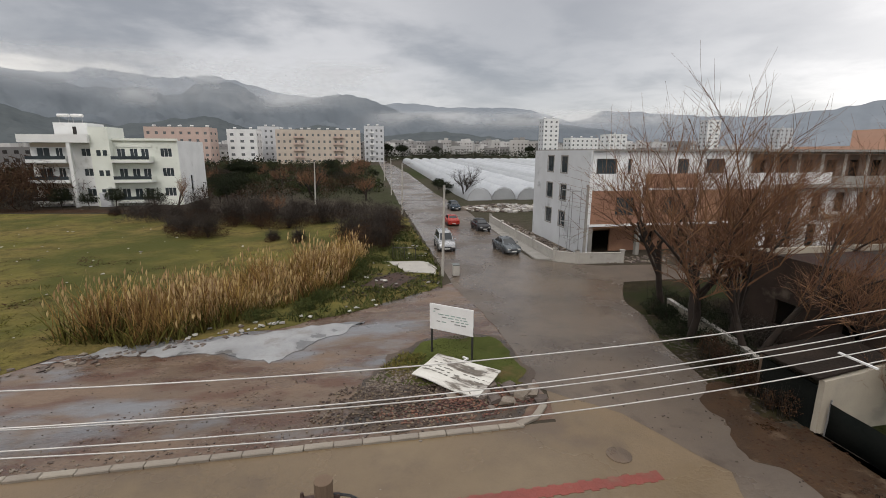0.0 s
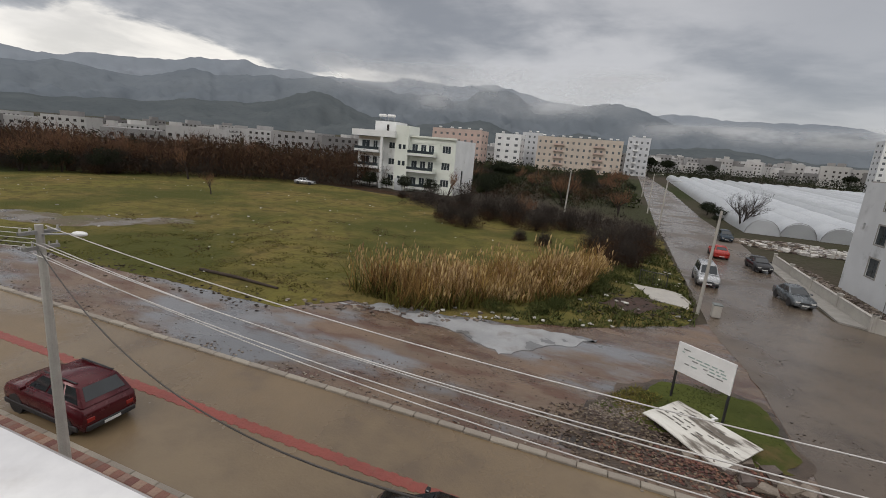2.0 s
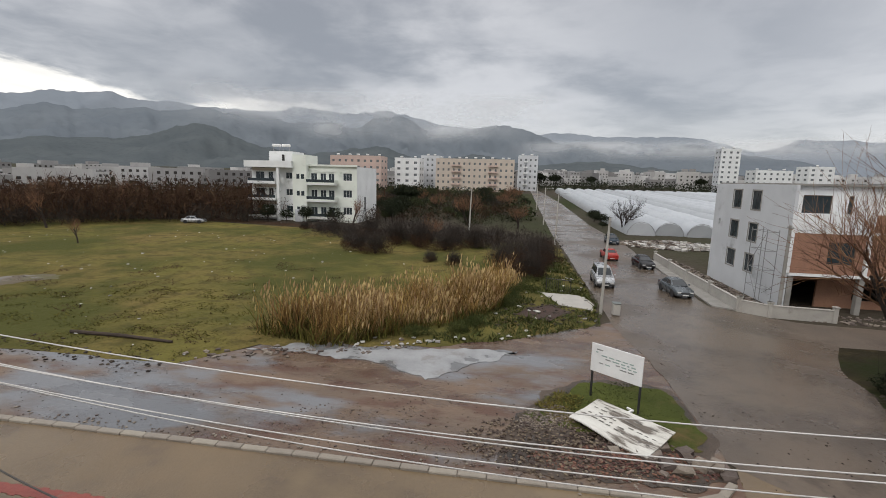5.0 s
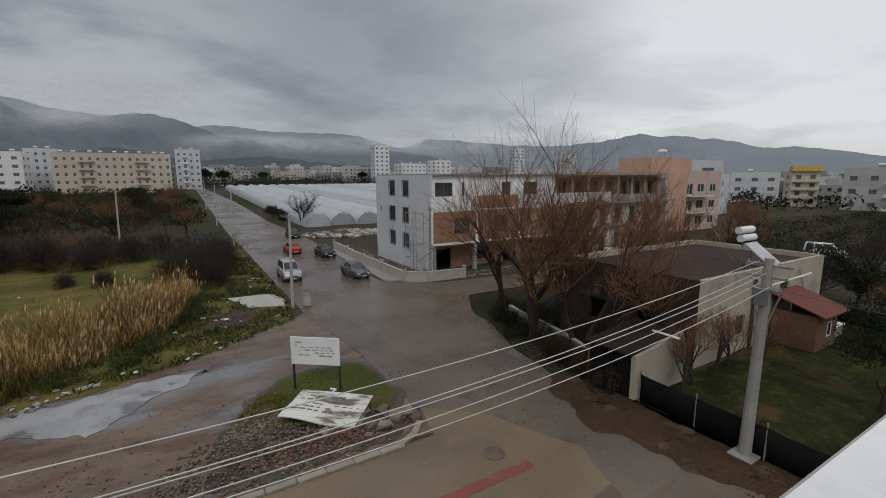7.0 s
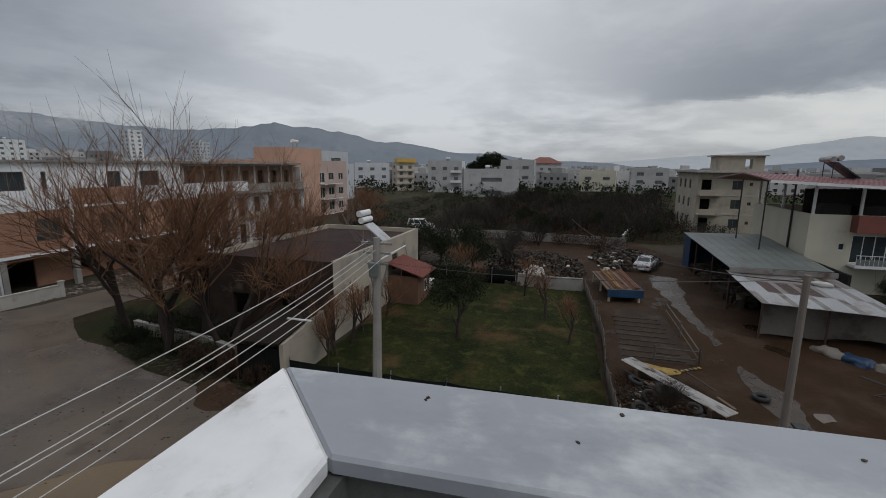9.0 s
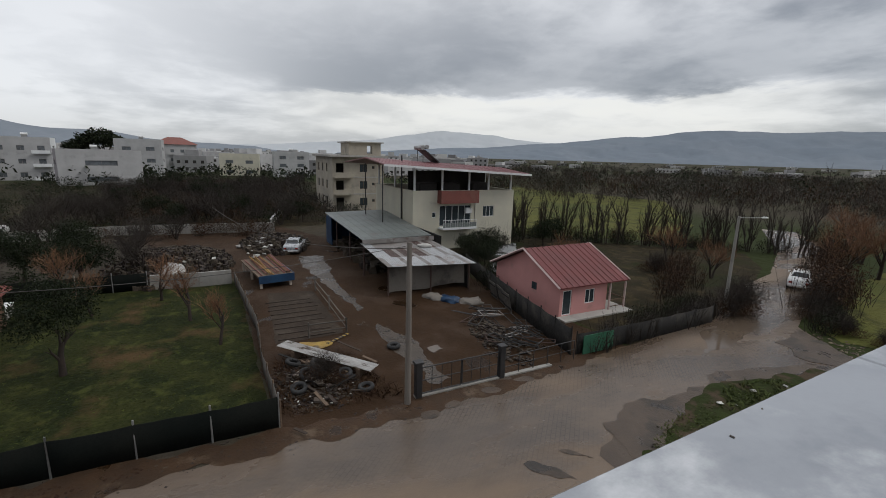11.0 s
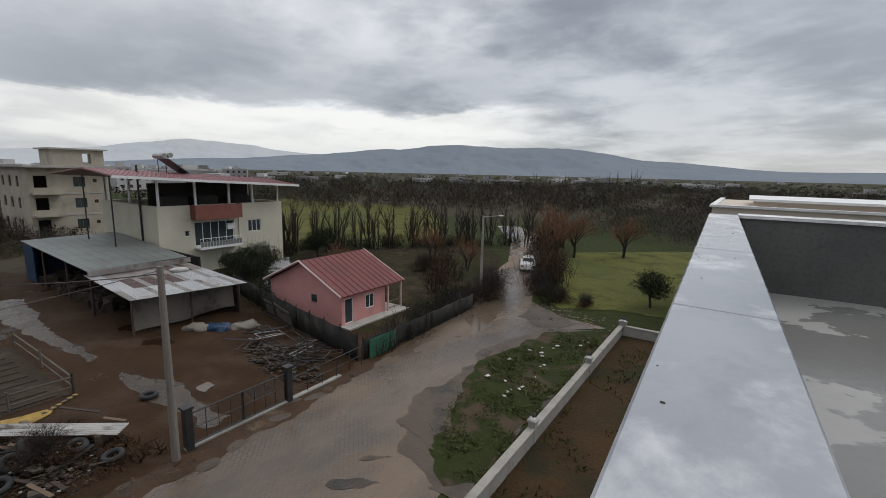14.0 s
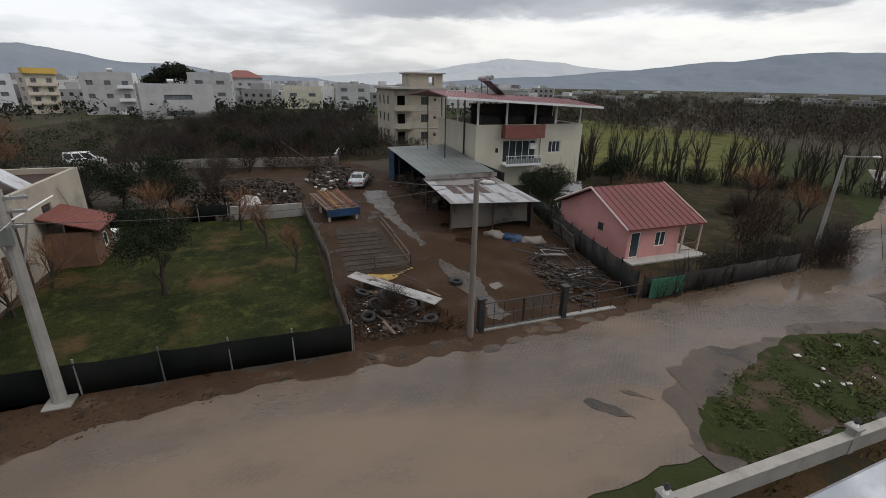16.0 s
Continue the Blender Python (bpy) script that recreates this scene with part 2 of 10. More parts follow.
M["road"] = surf("road", (0.19, 0.136, 0.08), (0.148, 0.107, 0.066), 0.55, 0.22, 9, 0.25, stain=(0.225, 0.165, 0.098), stain_scale=0.10, stain_at=(0.45, 0.62), wet=0.2, wet_scale=0.10, wet_at=(0.36, 0.56), wet_dark=0.85, world=True, fine_mix=0.22, mid=(0.125, 0.09, 0.06), mid_scale=0.22, mid_at=(0.5, 0.62))
M["road_far"] = surf("road_far", (0.135, 0.104, 0.078), (0.094, 0.074, 0.058), 0.5, 0.22, 9, 0.25, stain=(0.17, 0.132, 0.098), stain_scale=0.10, stain_at=(0.45, 0.62), wet=0.2, wet_scale=0.10, wet_at=(0.36, 0.56), wet_dark=0.8, world=True, fine_mix=0.3, mid=(0.075, 0.056, 0.042), mid_scale=0.6, mid_at=(0.52, 0.68))
M["road_mud"] = surf("road_mud", (0.15, 0.108, 0.076), (0.105, 0.078, 0.058), 0.6, 0.3, 7, 0.35, stain=(0.17, 0.12, 0.08), stain_scale=0.14, stain_at=(0.46, 0.62), wet=0.1, wet_scale=0.2, wet_at=(0.42, 0.6), wet_dark=0.72, world=True, fine_mix=0.3, blocks=True, stretch=(1, 0.45, 1), mid=(0.09, 0.066, 0.047), mid_scale=0.5, mid_at=(0.5, 0.68))
# the grey stain puts the sky's reflection in the puddles into the colour
M["apron"] = surf("apron", (0.175, 0.118, 0.08), (0.13, 0.095, 0.07), 0.6, 0.35, 7, 0.4, stain=(0.185, 0.19, 0.20), stain_scale=0.13, stain_at=(0.48, 0.58), wet=0.1, wet_scale=0.2, wet_at=(0.42, 0.58), wet_dark=0.8, world=True, stretch=(0.55, 1.2, 1), mid=(0.105, 0.052, 0.034), mid_scale=0.7, mid_at=(0.46, 0.62), fine_mix=0.6)
M["slab"] = surf("slab", (0.33, 0.335, 0.34), (0.25, 0.255, 0.26), 0.5, 0.6, 10, 0.3, stain=(0.22, 0.21, 0.2), stain_scale=0.7, stain_at=(0.5, 0.66), wet=0.2, wet_scale=0.3, world=True)
M["grass"] = surf("grass", (0.14, 0.125, 0.034), (0.17, 0.125, 0.046), 0.95, 0.1, 2.6, 0.8, fine_mix=0.7, stain=(0.07, 0.072, 0.02), stain_scale=0.07, stain_at=(0.42, 0.6), world=True, spec=0.1, mid=(0.075, 0.062, 0.022), mid_scale=0.6, mid_at=(0.47, 0.64))
M["grass_bright"] = surf("grass_bright", (0.075, 0.088, 0.02), (0.05, 0.062, 0.015), 0.95, 0.35, 7, 0.6, stain=(0.12, 0.085, 0.038), stain_scale=0.3, stain_at=(0.52, 0.66), world=True, spec=0.15)
M["grass_field"] = surf("grass_field", (0.098, 0.104, 0.027), (0.122, 0.108, 0.037), 0.95, 0.05, 2.4, 0.6, fine_mix=0.65, stain=(0.075, 0.085, 0.026), stain_scale=0.05, stain_at=(0.45, 0.62), world=True, spec=0.1, mid=(0.045, 0.042, 0.018), mid_scale=0.35, mid_at=(0.46, 0.64))
M["verge"] = surf("verge", (0.032, 0.042, 0.012), (0.022, 0.029, 0.009), 0.95, 0.5, 8, 0.7, stain=(0.07, 0.05, 0.034), stain_scale=0.5, stain_at=(0.5, 0.6), world=True, spec=0.12, mid=(0.026, 0.028, 0.01), mid_scale=2.2, mid_at=(0.5, 0.62))
M["grass_dark"] = surf("grass_dark", (0.012, 0.017, 0.0045), (0.03, 0.033, 0.008), 0.95, 0.5, 6, 0.6, stain=(0.08, 0.05, 0.022), stain_scale=0.2, stain_at=(0.52, 0.66), world=True, spec=0.12, mid=(0.055, 0.062, 0.015), mid_scale=1.1, mid_at=(0.5, 0.68), fine_mix=0.65)
M["scrub_ground"] = surf("scrub_ground", (0.024, 0.021, 0.011), (0.038, 0.029, 0.017), 0.95, 0.4, 6, 0.6, stain=(0.022, 0.026, 0.009), stain_scale=0.2, world=True, spec=0.1, mid=(0.06, 0.045, 0.022), mid_scale=0.8)
M["mud_edge"] = surf("mud_edge", (0.085, 0.06, 0.042), (0.06, 0.042, 0.03), 0.6, 0.6, 8, 0.6, stain=(0.04, 0.03, 0.022), stain_scale=0.7, wet=0.1, wet_scale=0.5, wet_at=(0.55, 0.62), world=True)
M["mud_shoulder"] = surf("mud_shoulder", (0.06, 0.031, 0.014), (0.04, 0.022, 0.011), 0.75, 0.8, 9, 0.8, stain=(0.11, 0.075, 0.048), stain_scale=0.7, stain_at=(0.55, 0.68), wet=0.1, wet_scale=0.6, wet_at=(0.58, 0.66), world=True, spec=0.3)
M["mud"] = surf("mud", (0.034, 0.0175, 0.0075), (0.046, 0.024, 0.011), 0.8, 0.5, 7, 0.7, stain=(0.054, 0.033, 0.021), stain_scale=0.25, stain_at=(0.5, 0.64), wet=0.12, wet_scale=0.3, wet_at=(0.6, 0.66), world=True, spec=0.15)
M["soil"] = surf("soil", (0.036, 0.02, 0.0075), (0.05, 0.028, 0.0105), 0.9, 0.6, 9, 0.8, stain=(0.022, 0.02, 0.009), stain_scale=0.35, stain_at=(0.5, 0.64), world=True, spec=0.2)
M["country"] = surf("country", (0.056, 0.047, 0.036), (0.07, 0.058, 0.042), 0.95, 0.02, 0.8, 0.4, stain=(0.03, 0.038, 0.012), stain_scale=0.008, stain_at=(0.45, 0.6), world=True, spec=0.1)
# distance haze is put into these base colours: paler and bluer further off
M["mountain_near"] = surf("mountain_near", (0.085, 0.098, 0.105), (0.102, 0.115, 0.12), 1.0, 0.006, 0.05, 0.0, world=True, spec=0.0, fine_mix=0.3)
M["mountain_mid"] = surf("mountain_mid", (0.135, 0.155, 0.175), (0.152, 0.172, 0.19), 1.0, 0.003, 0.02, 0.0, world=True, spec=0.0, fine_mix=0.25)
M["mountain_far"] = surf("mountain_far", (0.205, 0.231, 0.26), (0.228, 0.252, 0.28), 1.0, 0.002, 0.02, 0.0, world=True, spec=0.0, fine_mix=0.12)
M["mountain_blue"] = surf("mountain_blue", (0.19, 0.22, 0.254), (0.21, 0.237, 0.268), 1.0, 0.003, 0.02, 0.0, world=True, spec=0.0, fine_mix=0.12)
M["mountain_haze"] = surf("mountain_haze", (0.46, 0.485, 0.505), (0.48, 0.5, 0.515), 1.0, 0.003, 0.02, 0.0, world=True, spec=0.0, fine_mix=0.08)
M["bark"] = surf("bark", (0.04, 0.028, 0.021), (0.026, 0.019, 0.015), 0.95, 2.0, 25, 0.5)
M["twig"] = surf("twig", (0.2, 0.1, 0.05), (0.12, 0.06, 0.034), 0.95, 0.6, 15, 0.0, island=0.25)
M["twig_grey"] = surf("twig_grey", (0.038, 0.028, 0.021), (0.026, 0.02, 0.016), 0.95, 0.6, 15, 0.0, island=0.25)
M["leaf_dark"] = surf("leaf_dark", (0.011, 0.016, 0.0065), (0.019, 0.024, 0.009), 0.8, 0.7, 12, 0.0, island=0.35, spec=0.2)
M["leaf_olive"] = surf("leaf_olive", (0.03, 0.038, 0.014), (0.048, 0.054, 0.02), 0.8, 0.7, 12, 0.0, island=0.35, spec=0.2)
M["leaf_red"] = surf("leaf_red", (0.072, 0.04, 0.024), (0.044, 0.026, 0.017), 0.9, 0.5, 12, 0.0, island=0.35, spec=0.1)
M["weed"] = surf("weed", (0.042, 0.054, 0.014), (0.066, 0.072, 0.02), 0.85, 0.5, 12, 0.0, island=0.35, spec=0.2)
M["reed"] = surf("reed", (0.33, 0.205, 0.075), (0.21, 0.122, 0.045), 0.9, 0.35, 8, 0.0, island=0.35, spec=0.15)
M["roof_dark"] = surf("roof_dark", (0.022, 0.017, 0.014), (0.032, 0.023, 0.018), 0.9, 0.6, 10, 0.3, stain=(0.06, 0.045, 0.036), stain_scale=0.5, stain_at=(0.6, 0.7), spec=0.12)
M["roof_rust"] = surf("roof_rust", (0.05, 0.026, 0.02), (0.036, 0.02, 0.017), 0.85, 0.5, 10, 0.2, stain=(0.04, 0.03, 0.026), stain_scale=0.4, spec=0.2)
M["roof_red"] = surf("roof_red", (0.15, 0.03, 0.028), (0.12, 0.028, 0.026), 0.55, 0.5, 12, 0.08, stain=(0.24, 0.075, 0.07), stain_scale=0.6, stain_at=(0.56, 0.72))
M["roof_faded"] = surf("roof_faded", (0.27, 0.115, 0.115), (0.22, 0.095, 0.1), 0.5, 0.4, 10, 0.08, stain=(0.32, 0.18, 0.18), stain_scale=0.4, stain_at=(0.52, 0.7))
M["roof_tile"] = surf("roof_tile", (0.22, 0.072, 0.055), (0.17, 0.058, 0.046), 0.7, 0.8, 10, 0.2, stain=(0.2, 0.08, 0.06), stain_scale=0.8)
M["metal_sheet"] = surf("metal_sheet", (0.2, 0.222, 0.212), (0.155, 0.172, 0.163), 0.45, 0.4, 10, 0.1, metal=0.3, stain=(0.16, 0.15, 0.14), stain_scale=0.35, stain_at=(0.54, 0.7))
M["metal_bright"] = surf("metal_bright", (0.52, 0.53, 0.54), (0.42, 0.43, 0.44), 0.4, 0.6, 10, 0.1, metal=0.3, stain=(0.28, 0.2, 0.16), stain_scale=0.5, stain_at=(0.58, 0.7))
M["rust"] = surf("rust", (0.085, 0.05, 0.04), (0.06, 0.038, 0.032), 0.8, 0.8, 14, 0.3)
M["metal_dull"] = surf("metal_dull", (0.3, 0.285, 0.27), (0.23, 0.21, 0.195), 0.5, 0.6, 10, 0.1, metal=0.3, stain=(0.12, 0.085, 0.07), stain_scale=0.8, stain_at=(0.5, 0.68))
M["metal_worn"] = surf("metal_worn", (0.5, 0.49, 0.47), (0.36, 0.34, 0.32), 0.5, 0.8, 9, 0.15, metal=0.2, stain=(0.1, 0.075, 0.055), stain_scale=1.1, stain_at=(0.54, 0.66), stretch=(1, 4, 1))
M["bed_soil"] = surf("bed_soil", (0.05, 0.036, 0.025), (0.036, 0.026, 0.019), 0.9, 0.8, 9, 0.8, stain=(0.07, 0.055, 0.042), stain_scale=0.6, stain_at=(0.52, 0.68), world=True, spec=0.2)
M["sheet_yellow"] = surf("sheet_yellow", (0.36, 0.23, 0.035), (0.26, 0.16, 0.03), 0.6, 1.5, 9, 0.3, stain=(0.07, 0.05, 0.03), stain_scale=1.6, stain_at=(0.5, 0.62))
M["tarp"] = surf("tarp", (0.19, 0.168, 0.142), (0.15, 0.135, 0.115), 0.8, 0.5, 10, 0.2, stain=(0.09, 0.08, 0.07), stain_scale=0.5)
M["tarp_blue"] = surf("tarp_blue", (0.008, 0.03, 0.075), (0.014, 0.055, 0.12), 0.5, 0.8, 12, 0.2)
M["screen_net"] = surf("screen_net", (0.007, 0.009, 0.008), (0.013, 0.014, 0.012), 0.95, 0.4, 14, 0.3, spec=0.08)
M["plaster_mauve"] = surf("plaster_mauve", (0.40, 0.37, 0.375), (0.35, 0.33, 0.335), 0.9, 0.3, 20, 0.1, stain=(0.29, 0.27, 0.27), stain_scale=0.35, stain_at=(0.55, 0.75), fine_mix=0.15)
M["plaster_dull"] = surf("plaster_dull", (0.47, 0.465, 0.46), (0.40, 0.395, 0.39), 0.9, 0.3, 20, 0.1, stain=(0.30, 0.295, 0.29), stain_scale=0.35, stain_at=(0.55, 0.75), fine_mix=0.15)
M["plaster_yellow"] = surf("plaster_yellow", (0.62, 0.40, 0.09), (0.55, 0.36, 0.09), 0.9, 0.3, 20, 0.1, fine_mix=0.15)
M["black_metal"] = surf("black_metal", (0.022, 0.022, 0.024), (0.035, 0.033, 0.032), 0.5, 1.5, 30, 0.1)
M["steel"] = surf("steel", (0.35, 0.35, 0.34), (0.27, 0.27, 0.27), 0.45, 1.5, 30, 0.1, metal=0.6)
M["white_paint"] = surf("white_paint", (0.78, 0.78, 0.77), (0.70, 0.70, 0.69), 0.45, 0.8, 16, 0.05, fine_mix=0.15)
M["film_white"] = surf("film_white", (0.44, 0.46, 0.475), (0.38, 0.4, 0.42), 0.35, 0.25, 6, 0.1, fine_mix=0.2, vary=0.16)
M["wood"] = surf("wood", (0.15, 0.10, 0.065), (0.11, 0.075, 0.05), 0.8, 1.0, 20, 0.3, stretch=(1, 1, 0.2))
M["rubber"] = surf("rubber", (0.02, 0.02, 0.02), (0.03, 0.03, 0.03), 0.8, 2, 30, 0.1)
M["pane"] = glass("pane")
# glass of far blocks, its tint lifted to imitate haze
M["pane_far"] = glass("pane_far", (0.11, 0.12, 0.13), 0.1)
# near-black colour that stands in for the shade inside rooms and openings
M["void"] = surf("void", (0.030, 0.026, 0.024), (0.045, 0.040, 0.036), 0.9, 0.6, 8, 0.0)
M["red_block"] = surf("red_block", (0.25, 0.058, 0.042), (0.2, 0.05, 0.038), 0.5, 0.5, 10, 0.2, stain=(0.19, 0.13, 0.085), stain_scale=0.5, stain_at=(0.58, 0.76), world=True, mid=(0.18, 0.12, 0.08), mid_scale=1.6, mid_at=(0.62, 0.78))
M["kerbstone"] = surf("kerbstone", (0.29, 0.255, 0.21), (0.22, 0.195, 0.16), 0.8, 1.0, 20, 0.3, vary=0.12)
M["paver"] = surf("paver", (0.22, 0.1, 0.072), (0.18, 0.085, 0.062), 0.65, 1.0, 20, 0.2, vary=0.25)
M["paver_pale"] = surf("paver_pale", (0.27, 0.165, 0.125), (0.22, 0.14, 0.108), 0.65, 1.0, 20, 0.2, vary=0.2)
M["litter"] = surf("litter", (0.48, 0.46, 0.43), (0.32, 0.31, 0.29), 0.7, 2, 20, 0.0, island=0.3)
M["rubble"] = surf("rubble", (0.11, 0.085, 0.068), (0.2, 0.165, 0.14), 0.9, 1.5, 14, 0.3, island=0.4)
M["rubble_earth"] = surf("rubble_earth", (0.085, 0.058, 0.042), (0.14, 0.105, 0.08), 0.9, 1.5, 14, 0.3, island=0.6)
M["rubble_red"] = surf("rubble_red", (0.15, 0.062, 0.045), (0.11, 0.062, 0.048), 0.9, 1.5, 14, 0.3, island=0.4)
# brown scrub with the plain's haze put into its lighter colour
M["scrub_far"] = surf("scrub_far", (0.076, 0.066, 0.056), (0.055, 0.048, 0.041), 0.95, 0.3, 8, 0.0, island=0.3, spec=0.05)
M["puddle"] = surf("puddle", (0.12, 0.09, 0.065), (0.10, 0.075, 0.055), 0.04, 0.5, 6, 0.0, world=True)
M["town_wall"] = surf("town_wall", (0.42, 0.415, 0.41), (0.29, 0.28, 0.27), 0.9, 0.01, 0.3, 0.0, world=True, island=0.45)
M["fence_dark"] = surf("fence_dark", (0.016, 0.0145, 0.0125), (0.012, 0.011, 0.01), 0.9, 0.7, 10, 0.4, stain=(0.04, 0.034, 0.028), stain_scale=0.8)
M["fence_grey"] = surf("fence_grey", (0.13, 0.115, 0.10), (0.085, 0.075, 0.065), 0.9, 0.7, 10, 0.4)
M["wood_grey"] = surf("wood_grey", (0.21, 0.185, 0.16), (0.16, 0.14, 0.12), 0.85, 1.0, 20, 0.3, stretch=(1, 1, 0.15))
M["rubble_dark"] = surf("rubble_dark", (0.03, 0.021, 0.015), (0.055, 0.04, 0.029), 0.9, 1.5, 14, 0.3, island=0.5)
M["bed_board"] = surf("bed_board", (0.05, 0.034, 0.024), (0.036, 0.025, 0.018), 0.9, 1.0, 20, 0.3)


# ---------------------------------------------------------------- mesh helpers
def thing(name, label, category, x=0, y=0, z=0, rz=0, group="", kind=""):
    ob = new(name)
    ob.empty_display_size = 0.3
    ob.matrix_basis = pose(x, y, z, 0, 0, rz)
    return tagged(ob, label, category, group, kind)


def mesh_of(bm, name, material, smooth=False):
    me = bpy.data.meshes.new(name)
    bmesh.ops.recalc_face_normals(bm, faces=bm.faces)
    bm.to_mesh(me)
    bm.free()
    me.materials.append(material)
    if smooth:
        me.shade_smooth()
    return me


def part(name, bm, material, parent=None, label="", at=None, smooth=False):
    me = bm if isinstance(bm, bpy.types.Mesh) else mesh_of(bm, name, material, smooth)
    ob = new(name, me)
    ob.parent = parent
    if at is not None:
        ob.matrix_basis = at
    if label:
        ob["label"] = label
    return ob


def struct(name, bm, material, label, category="", smooth=False):
    return tagged(part(name, bm, material, smooth=smooth), label, category or name.split("_")[0], kind="structure")


def raw(name, verts, faces, material, smooth=False):
    me = bpy.data.meshes.new(name)
    me.from_pydata([tuple(v) for v in verts], [], [tuple(f) for f in faces])
    me.materials.append(material)
    if smooth:
        me.shade_smooth()
    me.update()
    return me


def box(bm, x0, x1, y0, y1, z0, z1, m=None, bevel=0.0):
    vs = [bm.verts.new((x, y, z)) for z in (z0, z1) for y in (y0, y1) for x in (x0, x1)]
    if m is not None:
        for v in vs:
            v.co = m @ v.co
    fs = [bm.faces.new([vs[i] for i in q]) for q in ((0, 2, 3, 1), (4, 5, 7, 6), (0, 1, 5, 4), (2, 6, 7, 3), (0, 4, 6, 2), (1, 3, 7, 5))]
    if bevel:
        es = list({e for f in fs for e in f.edges})
        bmesh.ops.bevel(bm, geom=es, offset=bevel, segments=1, affect="EDGES")
    return fs


def boxes(*bs, bevel=0.0):
    bm = bmesh.new()
    for b in bs:
        box(bm, *b, bevel=bevel)
    return bm


def tube(bm, p, q, r0, r1=None, n=8, cap=True):
    p, q = Vector(p), Vector(q)
    r1 = r0 if r1 is None else r1
    turn = (q - p).to_track_quat("Z", "Y").to_matrix()
    rings = [[bm.verts.new(c + turn @ Vector((r * math.cos(a), r * math.sin(a), 0))) for a in [2 * math.pi * i / n for i in range(n)]] for c, r in ((p, r0), (q, r1))]
    for i in range(n):
        bm.faces.new((rings[0][i], rings[0][(i + 1) % n], rings[1][(i + 1) % n], rings[1][i]))
    if cap:
        bm.faces.new(rings[0][::-1])
        bm.faces.new(rings[1])


def tubes(*ts, n=8):
    bm = bmesh.new()
    for t in ts:
        tube(bm, *t, n=n)
    return bm


def prism(bm, pts, z0, z1):
    a = [bm.verts.new((x, y, z0)) for x, y in pts]
    b = [bm.verts.new((x, y, z1)) for x, y in pts]
    n = len(pts)
    bm.faces.new(a[::-1])
    bm.faces.new(b)
    for i in range(n):
        bm.faces.new((a[i], a[(i + 1) % n], b[(i + 1) % n], b[i]))


def rise(x, y):
    """The land climbs gently to the north, far off."""
    return max(0.0, y - 110) * 0.021


def rough_edge(pts, wob, step=0.8, seed=1):
    """A closed outline with an uneven, natural edge."""
    out, n = [], len(pts)
    for i in range(n):
        a, b = Vector(pts[i]), Vector(pts[(i + 1) % n])
        k = max(1, int((b - a).length / step))
        d = (b - a).normalized() if (b - a).length else Vector((1, 0))
        side = Vector((-d.y, d.x))
        for j in range(k):
            p = a.lerp(b, j / k)
            s = noise.noise((p.x * 0.45 / max(wob, 0.1) ** 0.5, p.y * 0.45 / max(wob, 0.1) ** 0.5, seed)) + 0.5 * noise.noise((p.x * 1.7, p.y * 1.7, seed + 7))
            out.append(p + side * s * wob)
    return out


def patch(name, pts, z, material, label, category, wob=0.25, step=0.8, thick=0.0):
    bm = bmesh.new()
    vs = [bm.verts.new((p.x, p.y, z + rise(p.x, p.y))) for p in (rough_edge(pts, wob, step, len(name)) if wob else [Vector(q) for q in pts])]
    f = bm.faces.new(vs)
    bmesh.ops.triangulate(bm, faces=[f])
    if thick:
        g = bmesh.ops.extrude_face_region(bm, geom=bm.faces[:])
        for v in g["geom"]:
            if isinstance(v, bmesh.types.BMVert):
                v.co.z -= thick
    ob = struct(name, bm, material, label, category)
    return ob


def panel(bm, o, d, length, h, thick, holes=(), z0=0.0):
    """A wall standing on o and running along d (2D), with openings (u0, u1, v0, v1) cut right through it. Its outer face is to the right of d."""
    o, d = Vector(o), Vector(d).normalized()
    n = Vector((-d.y, d.x))
    us = sorted({0.0, length, *[u for q in holes for u in q[:2]]})
    vs = sorted({0.0, h, *[v for q in holes for v in q[2:]]})

    def at(u, v, t):
        p = o + d * min(max(u, 0.004), length - 0.004) + n * t
        return bm.verts.new((p.x, p.y, z0 + v))

    def hole(u, v):
        return any(q[0] < u < q[1] and q[2] < v < q[3] for q in holes)

    def quad(*c):
        bm.faces.new([at(*q) for q in c])

    for i in range(len(us) - 1):
        for j in range(len(vs) - 1):
            u0, u1, v0, v1 = us[i], us[i + 1], vs[j], vs[j + 1]
            if not hole((u0 + u1) / 2, (v0 + v1) / 2):
                quad((u0, v0, 0), (u1, v0, 0), (u1, v1, 0), (u0, v1, 0))
                quad((u0, v0, thick), (u0, v1, thick), (u1, v1, thick), (u1, v0, thick))
    for u0, u1, v0, v1 in [(0, length, 0, h), *holes]:
        for a, b in (((u0, v0), (u1, v0)), ((u1, v0), (u1, v1)), ((u1, v1), (u0, v1)), ((u0, v1), (u0, v0))):
            quad((*a, 0), (*b, 0), (*b, thick), (*a, thick))


WIN = {}


